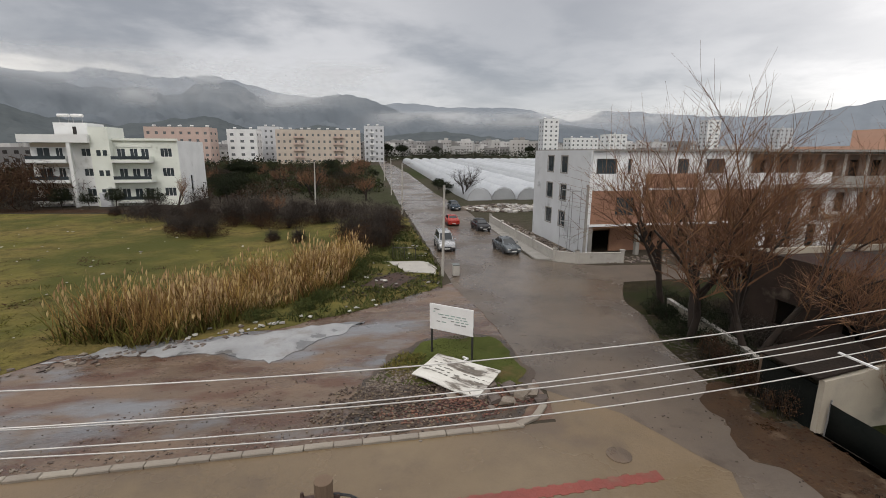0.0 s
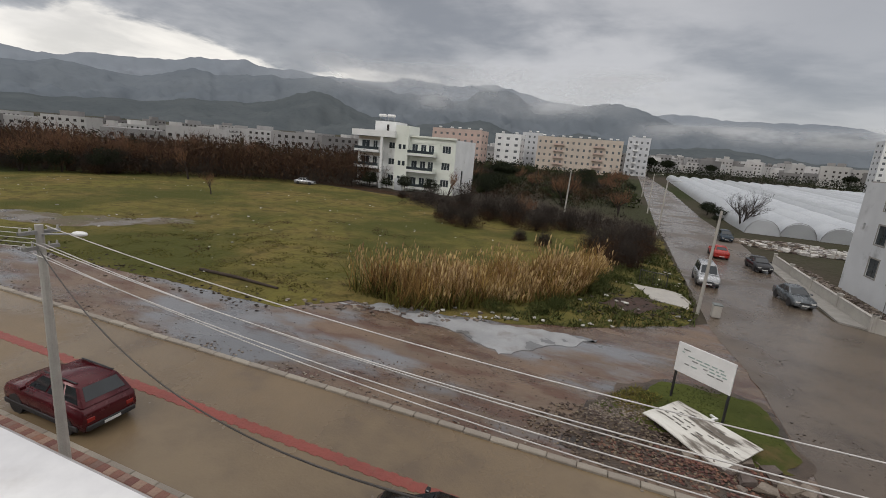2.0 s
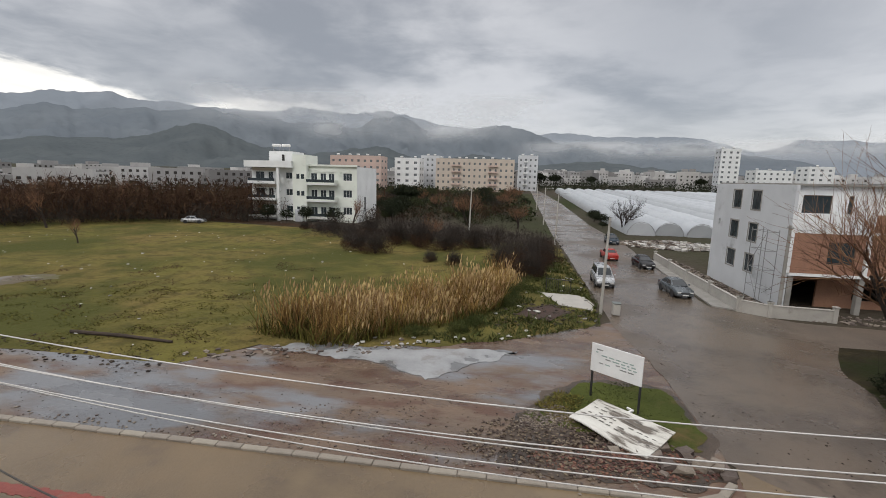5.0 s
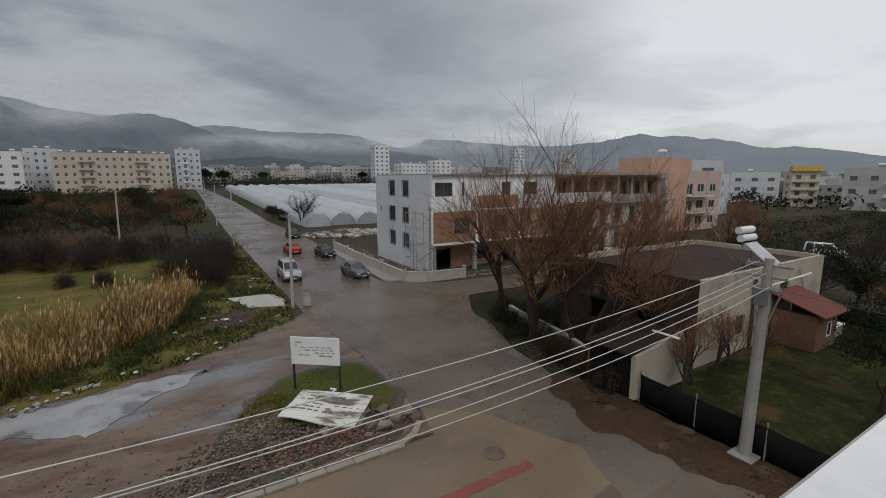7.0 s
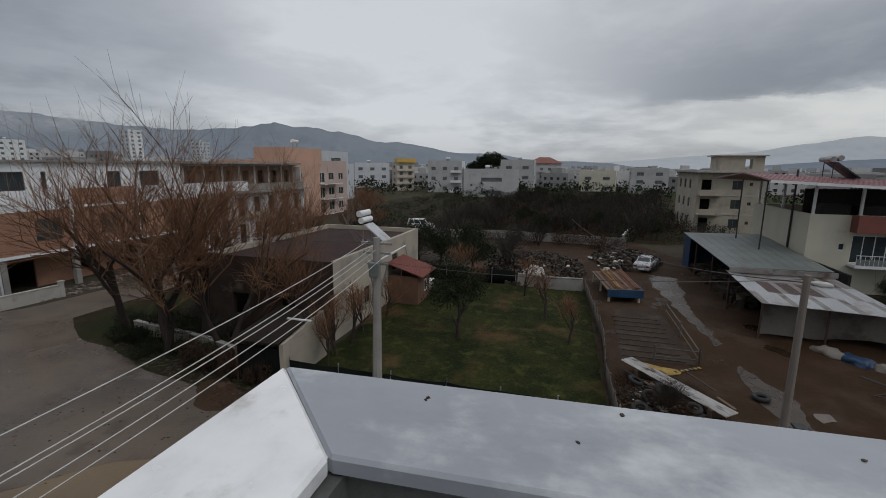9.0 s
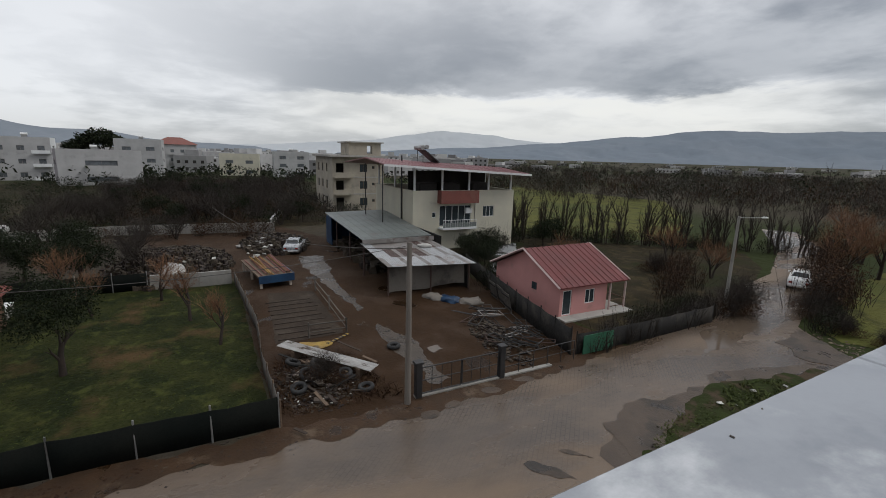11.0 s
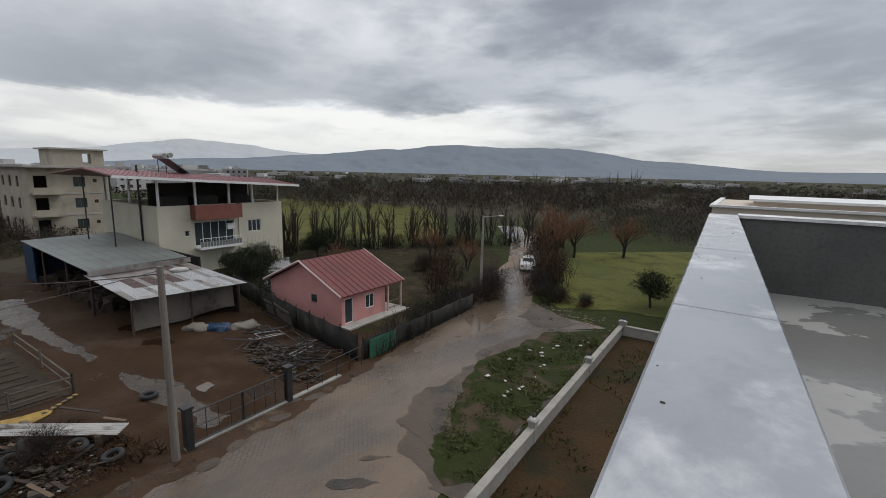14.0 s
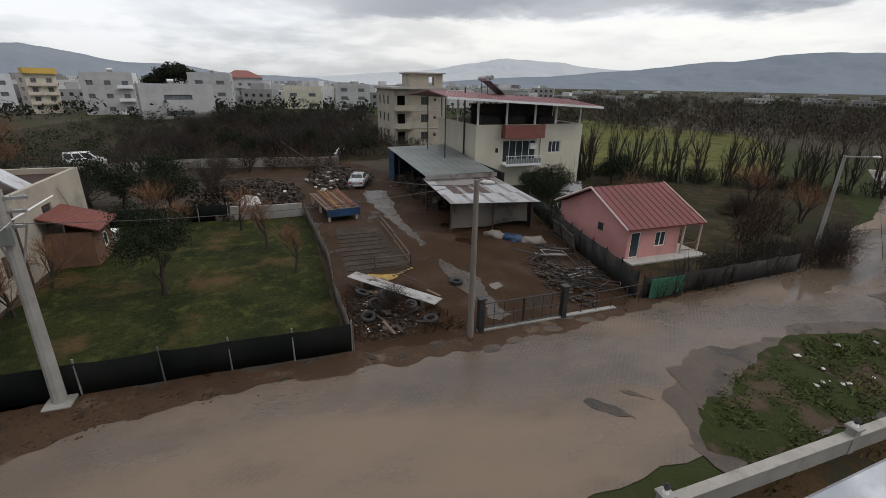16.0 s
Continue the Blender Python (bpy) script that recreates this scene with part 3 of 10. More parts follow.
def window_at(parent, o, d, u0, u1, v0, v1, frame_mat="white_paint", mull=1, back=0.08, bars=0, name="window", pane="pane"):
    """A framed window in an opening of a panel(): frame with mullions, and its glass."""
    o, d = Vector(o), Vector(d).normalized()
    n = Vector((-d.y, d.x))
    w, h = round(u1 - u0, 3), round(v1 - v0, 3)
    key = (w, h, frame_mat, mull, bars, pane)
    if key not in WIN:
        bm = bmesh.new()
        t = 0.06
        box(bm, 0, w, 0, 0.05, 0, t)
        box(bm, 0, w, 0, 0.05, h - t, h)
        box(bm, 0, t, 0, 0.05, t, h - t)
        box(bm, w - t, w, 0, 0.05, t, h - t)
        for i in range(mull):
            c = w * (i + 1) / (mull + 1)
            box(bm, c - 0.03, c + 0.03, 0, 0.05, t, h - t)
        g = boxes((t * 0.5, w - t * 0.5, 0.02, 0.03, t * 0.5, h - t * 0.5))
        WIN[key] = mesh_of(bm, "window", M[frame_mat]), mesh_of(g, "pane", M[pane])
    p = o + d * u0 + n * back
    ob = part(name, WIN[key][0], None, parent, at=pose(p.x, p.y, v0, 0, 0, math.degrees(math.atan2(d.y, d.x))))
    part("pane", WIN[key][1], None, ob)
    return ob


# ---------------------------------------------------------------- ground, roads, fields
def ground_sheet():
    xs = sorted({*range(-200, 201, 20), *[s * v for s in (-1, 1) for v in (260, 340, 460, 640, 900, 1300, 1900, 2800, 4200)]})
    ys = sorted({*range(-200, 241, 20), *[s * v for s in (-1, 1) for v in (280, 340, 460, 640, 900, 1300, 1900, 2800, 4200)], 0, 90, 110, 150, 170})
    verts = [(x, y, rise(x, y) if y < 1300 else rise(x, 1300)) for y in ys for x in xs]
    n = len(xs)
    faces = [(j * n + i, j * n + i + 1, j * n + n + i + 1, j * n + n + i) for j in range(len(ys) - 1) for i in range(n - 1)]
    ob = new("ground", raw("ground", verts, faces, M["country"], True))
    return tagged(ob, "wide flat plain of winter grass and scrub", "ground", kind="structure")


ground_sheet()
patch("road_main", [(11.0, 7.6), (12.2, 10.5), (10.6, 14.2), (8.2, 16.5), (8.3, 24), (7.5, 32), (7.6, 45), (7.9, 62), (8.0, 90), (8.6, 110), (9.2, 150), (12, 300), (17, 300), (19.5, 180), (18.6, 110), (18.7, 75), (17.7, 58), (16.6, 39.5), (21.5, 36.2), (30, 35.4), (60, 34.5), (60, 31), (21, 31), (18.5, 27), (17.9, 23.5), (16.4, 19.5), (15.5, 14), (15.4, 7.6)], 0.032, M["road_far"], "wet muddy grey-brown asphalt road", "road", 0.18, 1.0)
patch("road_cross", [(-150, 4.0), (-60, 5.6), (-34, 6.5), (-20, 7.4), (15.4, 7.5), (15.4, 16.5), (8.4, 16.5), (7.8, 14.1), (-30, 14.0), (-60, 15.0), (-150, 16)], 0.024, M["road"], "wet brown paved street with shallow puddles", "road", 0.06, 1.2)
patch("road_side", [(15.5, 8.5), (15.7, 0), (15.7, -8), (16.6, -18), (17.7, -30.5), (21.2, -38.5), (23.5, -48.8), (29, -61), (41, -80), (37, -82), (25, -66), (21.0, -57), (17.8, -46), (15.6, -38), (14.5, -34.3), (11.5, -32), (7.8, -31.4), (10.9, -28.4), (12.2, -22.3), (11.1, -14.6), (8.0, -12), (7.5, 8.5)], 0.028, M["road_mud"], "wet brown block-paved side road with mud along its edges", "road", 0.25, 0.8)
patch("apron", [(-150, 15.8), (-60, 14.8), (-30, 14.1), (8.2, 14.3), (8.6, 26), (8.0, 33.5), (6.0, 32), (0.2, 27.8), (-4.3, 25.6), (-14.0, 24.2), (-17.2, 20.6), (-29, 20.3), (-37, 20.2), (-60, 19.6), (-78, 18.5), (-150, 19)], 0.012, M["apron"], "wet red-brown gravel apron with grey puddles", "ground", 0.5, 1.0)
patch("slab_broken", [(-14.8, 22.8), (-11.6, 24.7), (-7.6, 24.4), (-1.0, 25.9), (0.9, 25.6), (-1.5, 23.6), (-4.0, 20.9), (-6.5, 22.5), (-11, 23.2)], 0.05, M["slab"], "cracked pale concrete slab, wet and dirty", "slab", 0.6, 0.25, 0.03)
patch("field_grass", [(-99, 20), (-60, 19.6), (-37, 19.9), (-29, 20), (-17.3, 20.2), (-14.5, 23.6), (-4.5, 25.5), (0, 27.7), (6.6, 32.2), (7.4, 40), (7.5, 70), (6.2, 73.5), (-8, 75), (-36, 80), (-72, 86), (-100, 72), (-96, 42)], 0.02, M["grass"], "rough meadow of short olive-green winter grass", "grass", 0.5, 1.2)
patch("track_road", [(7.5, 74), (-6, 76), (-36, 81), (-72, 87), (-100, 78), (-101, 83), (-72, 92), (-36, 86), (-6, 80), (8, 79)], 0.04, M["mud"], "narrow muddy lane past the apartment house", "road", 0.3, 1.5)
patch("island_mud", [(-0.2, 15.0), (0.2, 17.9), (1.9, 20.9), (4.3, 22.8), (6.4, 23.1), (8.0, 22.3), (8.3, 19.2), (7.9, 15.5), (6.5, 14.8), (3.5, 14.6)], 0.036, M["mud_edge"], "muddy base of the small traffic island", "ground", 0.5, 0.25)
patch("island_grass", [(1.2, 18.4), (2.4, 20.4), (4.3, 22.3), (6.4, 22.6), (7.7, 22.0), (7.9, 19.2), (7.6, 17.0), (6.6, 16.9), (5.0, 17.6), (3.0, 17.7)], 0.05, M["grass_bright"], "ragged bright grass on the traffic island", "grass", 0.6, 0.2)
patch("yard_garden", [(17.2, -2.6), (17.4, 12), (39, 12), (39, -2.4)], 0.02, M["grass_dark"], "dark garden lawn with worn brown patches", "grass", 0.1)
patch("yard_mud", [(16.4, -21.5), (16.2, -12.8), (15.9, -8), (16.2, -2.7), (39, -2.5), (62, 8), (66, -9), (56, -13), (45, -20)], 0.022, M["mud"], "rutted wet brown mud of the junk yard", "yard", 0.25)
patch("road_puddle_bend", [(14.2, -24.0), (16.2, -27.0), (17.6, -33.0), (16.6, -33.6), (14.6, -29.0)], 0.034, M["puddle"], "shallow puddle at the bend of the side road", "water", 0.5, 0.3)
patch("tree_verge", [(15.2, 12.6), (15.8, 19.5), (17.3, 23.6), (18.0, 27.2), (20.8, 31.2), (30, 31.2), (30, 24), (21.5, 21.5), (21, 12.6)], 0.026, M["scrub_ground"], "dark muddy strip littered with leaves below the bare trees", "ground", 0.35, 0.3)
patch("mud_shoulder", [(17.0, 12.2), (15.6, 12.0), (15.2, 8.5), (15.1, 5.8), (15.5, 1.8), (15.5, -3), (15.3, -7.3), (15.6, -11), (16.0, -15.6), (16.5, -19), (17.0, -18.5), (16.9, -12.9), (16.5, -8.5), (16.6, -3), (16.9, 4)], 0.034, M["mud_shoulder"], "churned red-brown mud along the fence and the yard", "ground", 0.55, 0.2)
patch("corner_mud", [(15.7, 15.5), (14.6, 14.5), (13.7, 12.0), (13.9, 9.6), (14.5, 7.6), (15.1, 5.5), (15.6, 6.0), (16.2, 12.3), (16.4, 15.5)], 0.038, M["mud_shoulder"], "brown leaf mud washed over the street corner", "ground", 0.6, 0.2)
for spot_ in ((10.6, -10.6, 0.9, 0.16, 40), (10.9, -12.0, 0.6, 0.14, 45), (15.57, -9.6, 0.4, 0.24, 90), (15.3, -8.4, 0.3, 0.2, 80), (15.9, -11.7, 0.45, 0.16, 75), (16.1, -13.6, 0.5, 0.2, 70), (16.6, -12.8, 0.45, 0.18, 70)):
    cx_, cy_, a_, b_, r_ = spot_
    c_, d_ = math.cos(radians(r_)), math.sin(radians(r_))
    patch("mud_clod", [(cx_ + c_ * a_ * math.cos(q) - d_ * b_ * math.sin(q), cy_ + d_ * a_ * math.cos(q) + c_ * b_ * math.sin(q)) for q in [k * math.pi / 5 for k in range(10)]], 0.04, M["mud_edge"], "dark smear of mud on the road", "mud", 0.3, 0.1)
patch("verge_mud", [(7.3, -31.2), (11.4, -28.6), (12.6, -22.3), (11.6, -14.2), (8.4, -11.6), (7.3, -12)], 0.036, M["mud_edge"], "churned brown mud along the verge", "ground", 0.7, 0.25)
patch("yard_scrub", [(60, 30), (66, -16), (160, -45), (190, 40), (120, 52)], 0.02, M["scrub_ground"], "dark scrubland beyond the junk yard", "ground", 1.5, 3)
patch("verge_strip", [(7.3, -30.8), (10.7, -28.2), (12.0, -22.3), (11.0, -14.8), (8.2, -12.3), (7.3, -13)], 0.04, M["verge"], "weedy green verge beside the side road", "grass", 0.6, 0.3)
patch("soil_strip", [(1.6, 5.6), (7.0, 5.6), (7.0, -31), (1.6, -31)], 0.02, M["soil"], "bare brown soil strip inside the garden wall", "soil", 0.0)
patch("field_south", [(8.5, -36), (12, -33.8), (14.6, -36), (17.5, -48), (19, -60), (6, -72), (-12, -70), (-12, -38)], 0.03, M["grass_field"], "small bright green meadow beside the lane", "grass", 0.5)
patch("pink_garden", [(17.0, -21.5), (17.2, -30.5), (20.5, -40), (25, -50), (30, -56), (50, -36), (43, -21)], 0.024, M["scrub_ground"], "dark brown fenced garden round the pink house", "grass", 0.3)
patch("field_east", [(52, -36), (40, -52), (47, -72), (80, -108), (135, -98), (92, -40)], 0.03, M["grass_field"], "pale green winter field behind the tree row", "grass", 0.6, 2.0)


# ---------------------------------------------------------------- mountains
def ridge(name, crest, dist, deep, material, label, seed, rough=0.22, spurs=0.25):
    """A mountain range round the plain: crest holds (azimuth, elevation) in degrees, from end to end."""
    verts, faces = [], []
    rows, step = 26, 0.3
    az0, az1 = crest[0][0], crest[-1][0]
    cols = int((az1 - az0) / step) + 1
    for i in range(cols):
        az = az0 + i * step
        for (a0, e0), (a1, e1) in zip(crest, crest[1:]):
            if a0 <= az <= a1:
                k = (az - a0) / (a1 - a0)
                e = e0 + (e1 - e0) * (0.4 * k + 0.6 * k * k * (3 - 2 * k))
                break
        a = radians(az)
        top = e * (1 + rough * noise.fractal((az * 0.16, seed, 0.3), 0.85, 2.1, 6))
        height = math.tan(radians(max(top, 0.02))) * (dist + deep)
        for j in range(rows):
            k = j / (rows - 1)
            d = dist + deep * k
            p = (math.cos(a) * d * 0.0032, math.sin(a) * d * 0.0032, seed)
            spur = 1 - 2 * abs(noise.fractal(p, 0.8, 2.0, 5))
            z = height * (k ** 1.15 + spurs * (spur - 0.35) * 4 * k * (1 - k) * 0.6) - 15 * (1 - k)
            verts.append((math.cos(a) * d, math.sin(a) * d, z))
    for i in range(cols - 1):
        for j in range(rows - 1):
            q = i * rows + j
            faces.append((q, q + rows, q + rows + 1, q + 1))
    ob = new(name, raw(name, verts, faces, material, True))
    return tagged(ob, label, "mountain", kind="structure")


# each farther range takes a paler colour, with the haze already in it
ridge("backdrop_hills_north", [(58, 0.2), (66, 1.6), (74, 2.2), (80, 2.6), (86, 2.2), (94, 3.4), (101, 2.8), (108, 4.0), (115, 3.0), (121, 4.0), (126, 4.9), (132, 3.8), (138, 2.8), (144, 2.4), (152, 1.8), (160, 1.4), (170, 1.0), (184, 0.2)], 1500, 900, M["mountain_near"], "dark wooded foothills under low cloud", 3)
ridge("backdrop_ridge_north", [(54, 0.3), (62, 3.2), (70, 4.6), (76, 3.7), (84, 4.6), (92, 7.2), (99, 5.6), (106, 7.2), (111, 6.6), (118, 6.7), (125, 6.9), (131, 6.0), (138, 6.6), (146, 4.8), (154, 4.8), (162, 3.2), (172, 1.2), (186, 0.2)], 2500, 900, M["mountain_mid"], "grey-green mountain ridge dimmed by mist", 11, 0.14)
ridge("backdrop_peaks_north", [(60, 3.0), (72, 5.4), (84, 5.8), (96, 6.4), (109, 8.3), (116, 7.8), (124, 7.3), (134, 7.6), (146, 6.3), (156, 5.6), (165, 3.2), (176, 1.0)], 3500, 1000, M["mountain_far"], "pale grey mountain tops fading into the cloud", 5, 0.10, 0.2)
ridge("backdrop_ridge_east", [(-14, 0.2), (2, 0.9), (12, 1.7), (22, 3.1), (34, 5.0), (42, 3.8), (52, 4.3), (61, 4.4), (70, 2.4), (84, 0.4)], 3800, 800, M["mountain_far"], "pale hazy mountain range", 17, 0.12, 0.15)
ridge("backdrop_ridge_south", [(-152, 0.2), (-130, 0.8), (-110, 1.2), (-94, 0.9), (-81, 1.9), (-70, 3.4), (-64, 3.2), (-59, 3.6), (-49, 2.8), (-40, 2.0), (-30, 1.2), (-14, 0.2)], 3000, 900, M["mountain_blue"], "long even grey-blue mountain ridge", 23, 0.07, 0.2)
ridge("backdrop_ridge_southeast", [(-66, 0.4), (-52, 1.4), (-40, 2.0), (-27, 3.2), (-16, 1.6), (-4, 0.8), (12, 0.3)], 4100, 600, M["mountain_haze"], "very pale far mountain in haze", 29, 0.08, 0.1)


def mist_material():
    """Thin low cloud: white droplets, patchy, fading out towards its edges."""
    m = bpy.data.materials.new("mist")
    m.use_nodes = True
    nt = m.node_tree
    nt.nodes.clear()
    N, L = nt.nodes.new, nt.links.new
    uv, sep = N("ShaderNodeTexCoord"), N("ShaderNodeSeparateXYZ")
    L(uv.outputs["UV"], sep.inputs[0])

    def op(kind, a, b):
        n = N("ShaderNodeMath")
        n.operation = kind
        for i, v in enumerate((a, b)):
            if isinstance(v, (int, float)):
                n.inputs[i].default_value = v
            else:
                L(v, n.inputs[i])
        return n.outputs[0]

    def rng(v, a, b):
        n = N("ShaderNodeMapRange")
        n.interpolation_type = "SMOOTHSTEP"
        L(v, n.inputs[0])
        n.inputs[1].default_value, n.inputs[2].default_value = a, b
        return n.outputs[0]

    mp, nz = N("ShaderNodeMapping"), N("ShaderNodeTexNoise")
    mp.inputs["Scale"].default_value = (1, 1, 2.2)
    L(uv.outputs["Object"], mp.inputs[0])
    L(mp.outputs[0], nz.inputs["Vector"])
    nz.inputs["Scale"].default_value, nz.inputs["Detail"].default_value, nz.inputs["Roughness"].default_value = 0.0028, 6, 0.55
    u, v = sep.outputs[0], sep.outputs[1]
    shape = op("MULTIPLY", op("MULTIPLY", rng(u, 0.0, 0.2), rng(u, 1.0, 0.8)), op("MULTIPLY", rng(v, 0.0, 0.6), rng(v, 1.0, 0.7)))
    alpha = op("MULTIPLY", op("MULTIPLY", rng(nz.outputs["Fac"], 0.3, 0.62), shape), 0.62)
    df, tl, tr, m1, m2, out = N("ShaderNodeBsdfDiffuse"), N("ShaderNodeBsdfTranslucent"), N("ShaderNodeBsdfTransparent"), N("ShaderNodeMixShader"), N("ShaderNodeMixShader"), N("ShaderNodeOutputMaterial")
    df.inputs[0].default_value = tl.inputs[0].default_value = (0.88, 0.89, 0.90, 1)
    L(df.outputs[0], m1.inputs[1])
    L(tl.outputs[0], m1.inputs[2])
    L(alpha, m2.inputs[0])
    L(tr.outputs[0], m2.inputs[1])
    L(m1.outputs[0], m2.inputs[2])
    L(m2.outputs[0], out.inputs[0])
    return m


M["mist"] = mist_material()


def mist_bank(az0, az1, el0, el1, dist, label):
    """A bank of low cloud lying against the mountains."""
    bm = bmesh.new()
    uv = bm.loops.layers.uv.new("UVMap")
    n, k = 40, 6
    grid = [[bm.verts.new((math.cos(radians(az0 + (az1 - az0) * i / n)) * (dist + 120 * j / k), math.sin(radians(az0 + (az1 - az0) * i / n)) * (dist + 120 * j / k), math.tan(radians(el0 + (el1 - el0) * j / k)) * dist)) for j in range(k + 1)] for i in range(n + 1)]
    for i in range(n):
        for j in range(k):
            f = bm.faces.new((grid[i][j], grid[i + 1][j], grid[i + 1][j + 1], grid[i][j + 1]))
            for lp, (a, b) in zip(f.loops, ((i, j), (i + 1, j), (i + 1, j + 1), (i, j + 1))):
                lp[uv].uv = (a / n, b / k)
    struct("backdrop_mist", bm, M["mist"], label, "mist", True)


mist_bank(80, 132, 4.6, 11.5, 2380, "low grey cloud lying on the mountain tops")
mist_bank(92, 118, 4.2, 7.4, 2440, "wisps of mist between the ridges")
mist_bank(48, 92, 2.6, 5.6, 2420, "pale mist before the far range")


# ---------------------------------------------------------------- the roof terrace we stand on
def coping(name, pts, z, material, parent, thick=0.035):
    bm = bmesh.new()
    prism(bm, pts, z - thick, z)
    bmesh.ops.bevel(bm, geom=bm.edges[:], offset=0.006, segments=1, affect="EDGES")
    return part(name, bm, material, parent)


def roof_terrace():
    top, floor_z = 9.78, 9.0
    E = Vector((0.04, -1.0)).normalized()
    c = Vector((1.0, 0.1))
    inn = Vector((0.745, -0.155))
    end = 6.9
    walls = thing("parapet", "roof parapet coped with veined grey and white marble slabs", "parapet", kind="structure")
    bm = bmesh.new()
    o = c + Vector((-0.02, -0.02))
    prism(bm, [(-16, o.y), (o.x, o.y), tuple(o + E * (end + 0.4)), tuple(inn + E * (end + 0.4)), (inn.x + 0.02, inn.y - 0.02), (-16, inn.y - 0.02)], floor_z - 0.3, top - 0.036)
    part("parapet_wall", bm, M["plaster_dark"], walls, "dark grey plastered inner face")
    # slabs of the front run, white, and of the side run, grey and veined
    xs = [c.x, -0.95, -2.15, -3.4, -4.6, -5.9, -7.1, -8.4, -9.7, -11, -12.3, -13.6, -14.9, -16]
    coping("slab", [(c.x, c.y), (inn.x, inn.y), (xs[1] + 0.003, inn.y), (xs[1] + 0.003, c.y)], top, M["marble_white"], walls)
    for a, b in zip(xs[1:], xs[2:]):
        coping("slab", [(a - 0.003, c.y), (a - 0.003, inn.y), (b + 0.003, inn.y), (b + 0.003, c.y)], top, M["marble_white"], walls)
    cuts = [0.0, 1.55, 2.75, 4.05, 5.4, end]
    for i, (a, b) in enumerate(zip(cuts, cuts[1:])):
        p0, p1 = (c + E * (a + 0.003)), (c + E * (b - 0.003))
        q0, q1 = (inn + E * (a + 0.003)), (inn + E * (b - 0.003))
        q1 = inn + E * max(b - 0.26, 0) if i == len(cuts) - 2 else inn + E * (b - 0.26)
        q0 = inn + E * (a - 0.26) if i else inn
        coping("slab", [tuple(p0), tuple(p1), tuple(q1), tuple(q0)], top, M["marble"], walls)
    # end wall across the terrace
    bm = bmesh.new()
    p = inn + E * (end - 0.26)
    prism(bm, [tuple(p), (p.x - 16, p.y - 0.8), (p.x - 16, p.y - 1.05), tuple(p + E * 0.25)], floor_z - 0.3, top - 0.034)
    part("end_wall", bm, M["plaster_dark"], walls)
    bm = bmesh.new()
    prism(bm, [(p.x - 0.005, p.y + 0.02), (p.x - 16, p.y - 0.78), (p.x - 16, p.y - 1.07), (p.x + 0.01, p.y - 0.27)], top - 0.03, top)
    part("end_coping", bm, M["marble_white"], walls)
    bm = bmesh.new()
    prism(bm, [(-16, -0.2), (0.7, -0.2), tuple(inn + E * 6.8), (-15, -8.2)], floor_z - 0.2, floor_z)
    struct("terrace_floor", bm, M["terrace"], "wet grey terrace screed with wide rain puddles", "floor")
    bm = bmesh.new()
    prism(bm, [(-16, 0.06), (0.96, 0.06), (1.36, -7.2), (-16, -8.4)], 0.0, floor_z - 0.31)
    struct("wall_house", bm, M["plaster_white"], "white rendered outer walls of the house below the terrace", "wall")


M["terrace"] = surf("terrace", (0.33, 0.325, 0.31), (0.27, 0.265, 0.25), 0.45, 0.6, 20, 0.08, wet=0.03, wet_scale=0.5, wet_at=(0.47, 0.5), wet_dark=0.62, world=True, fine_mix=0.15)
roof_terrace()


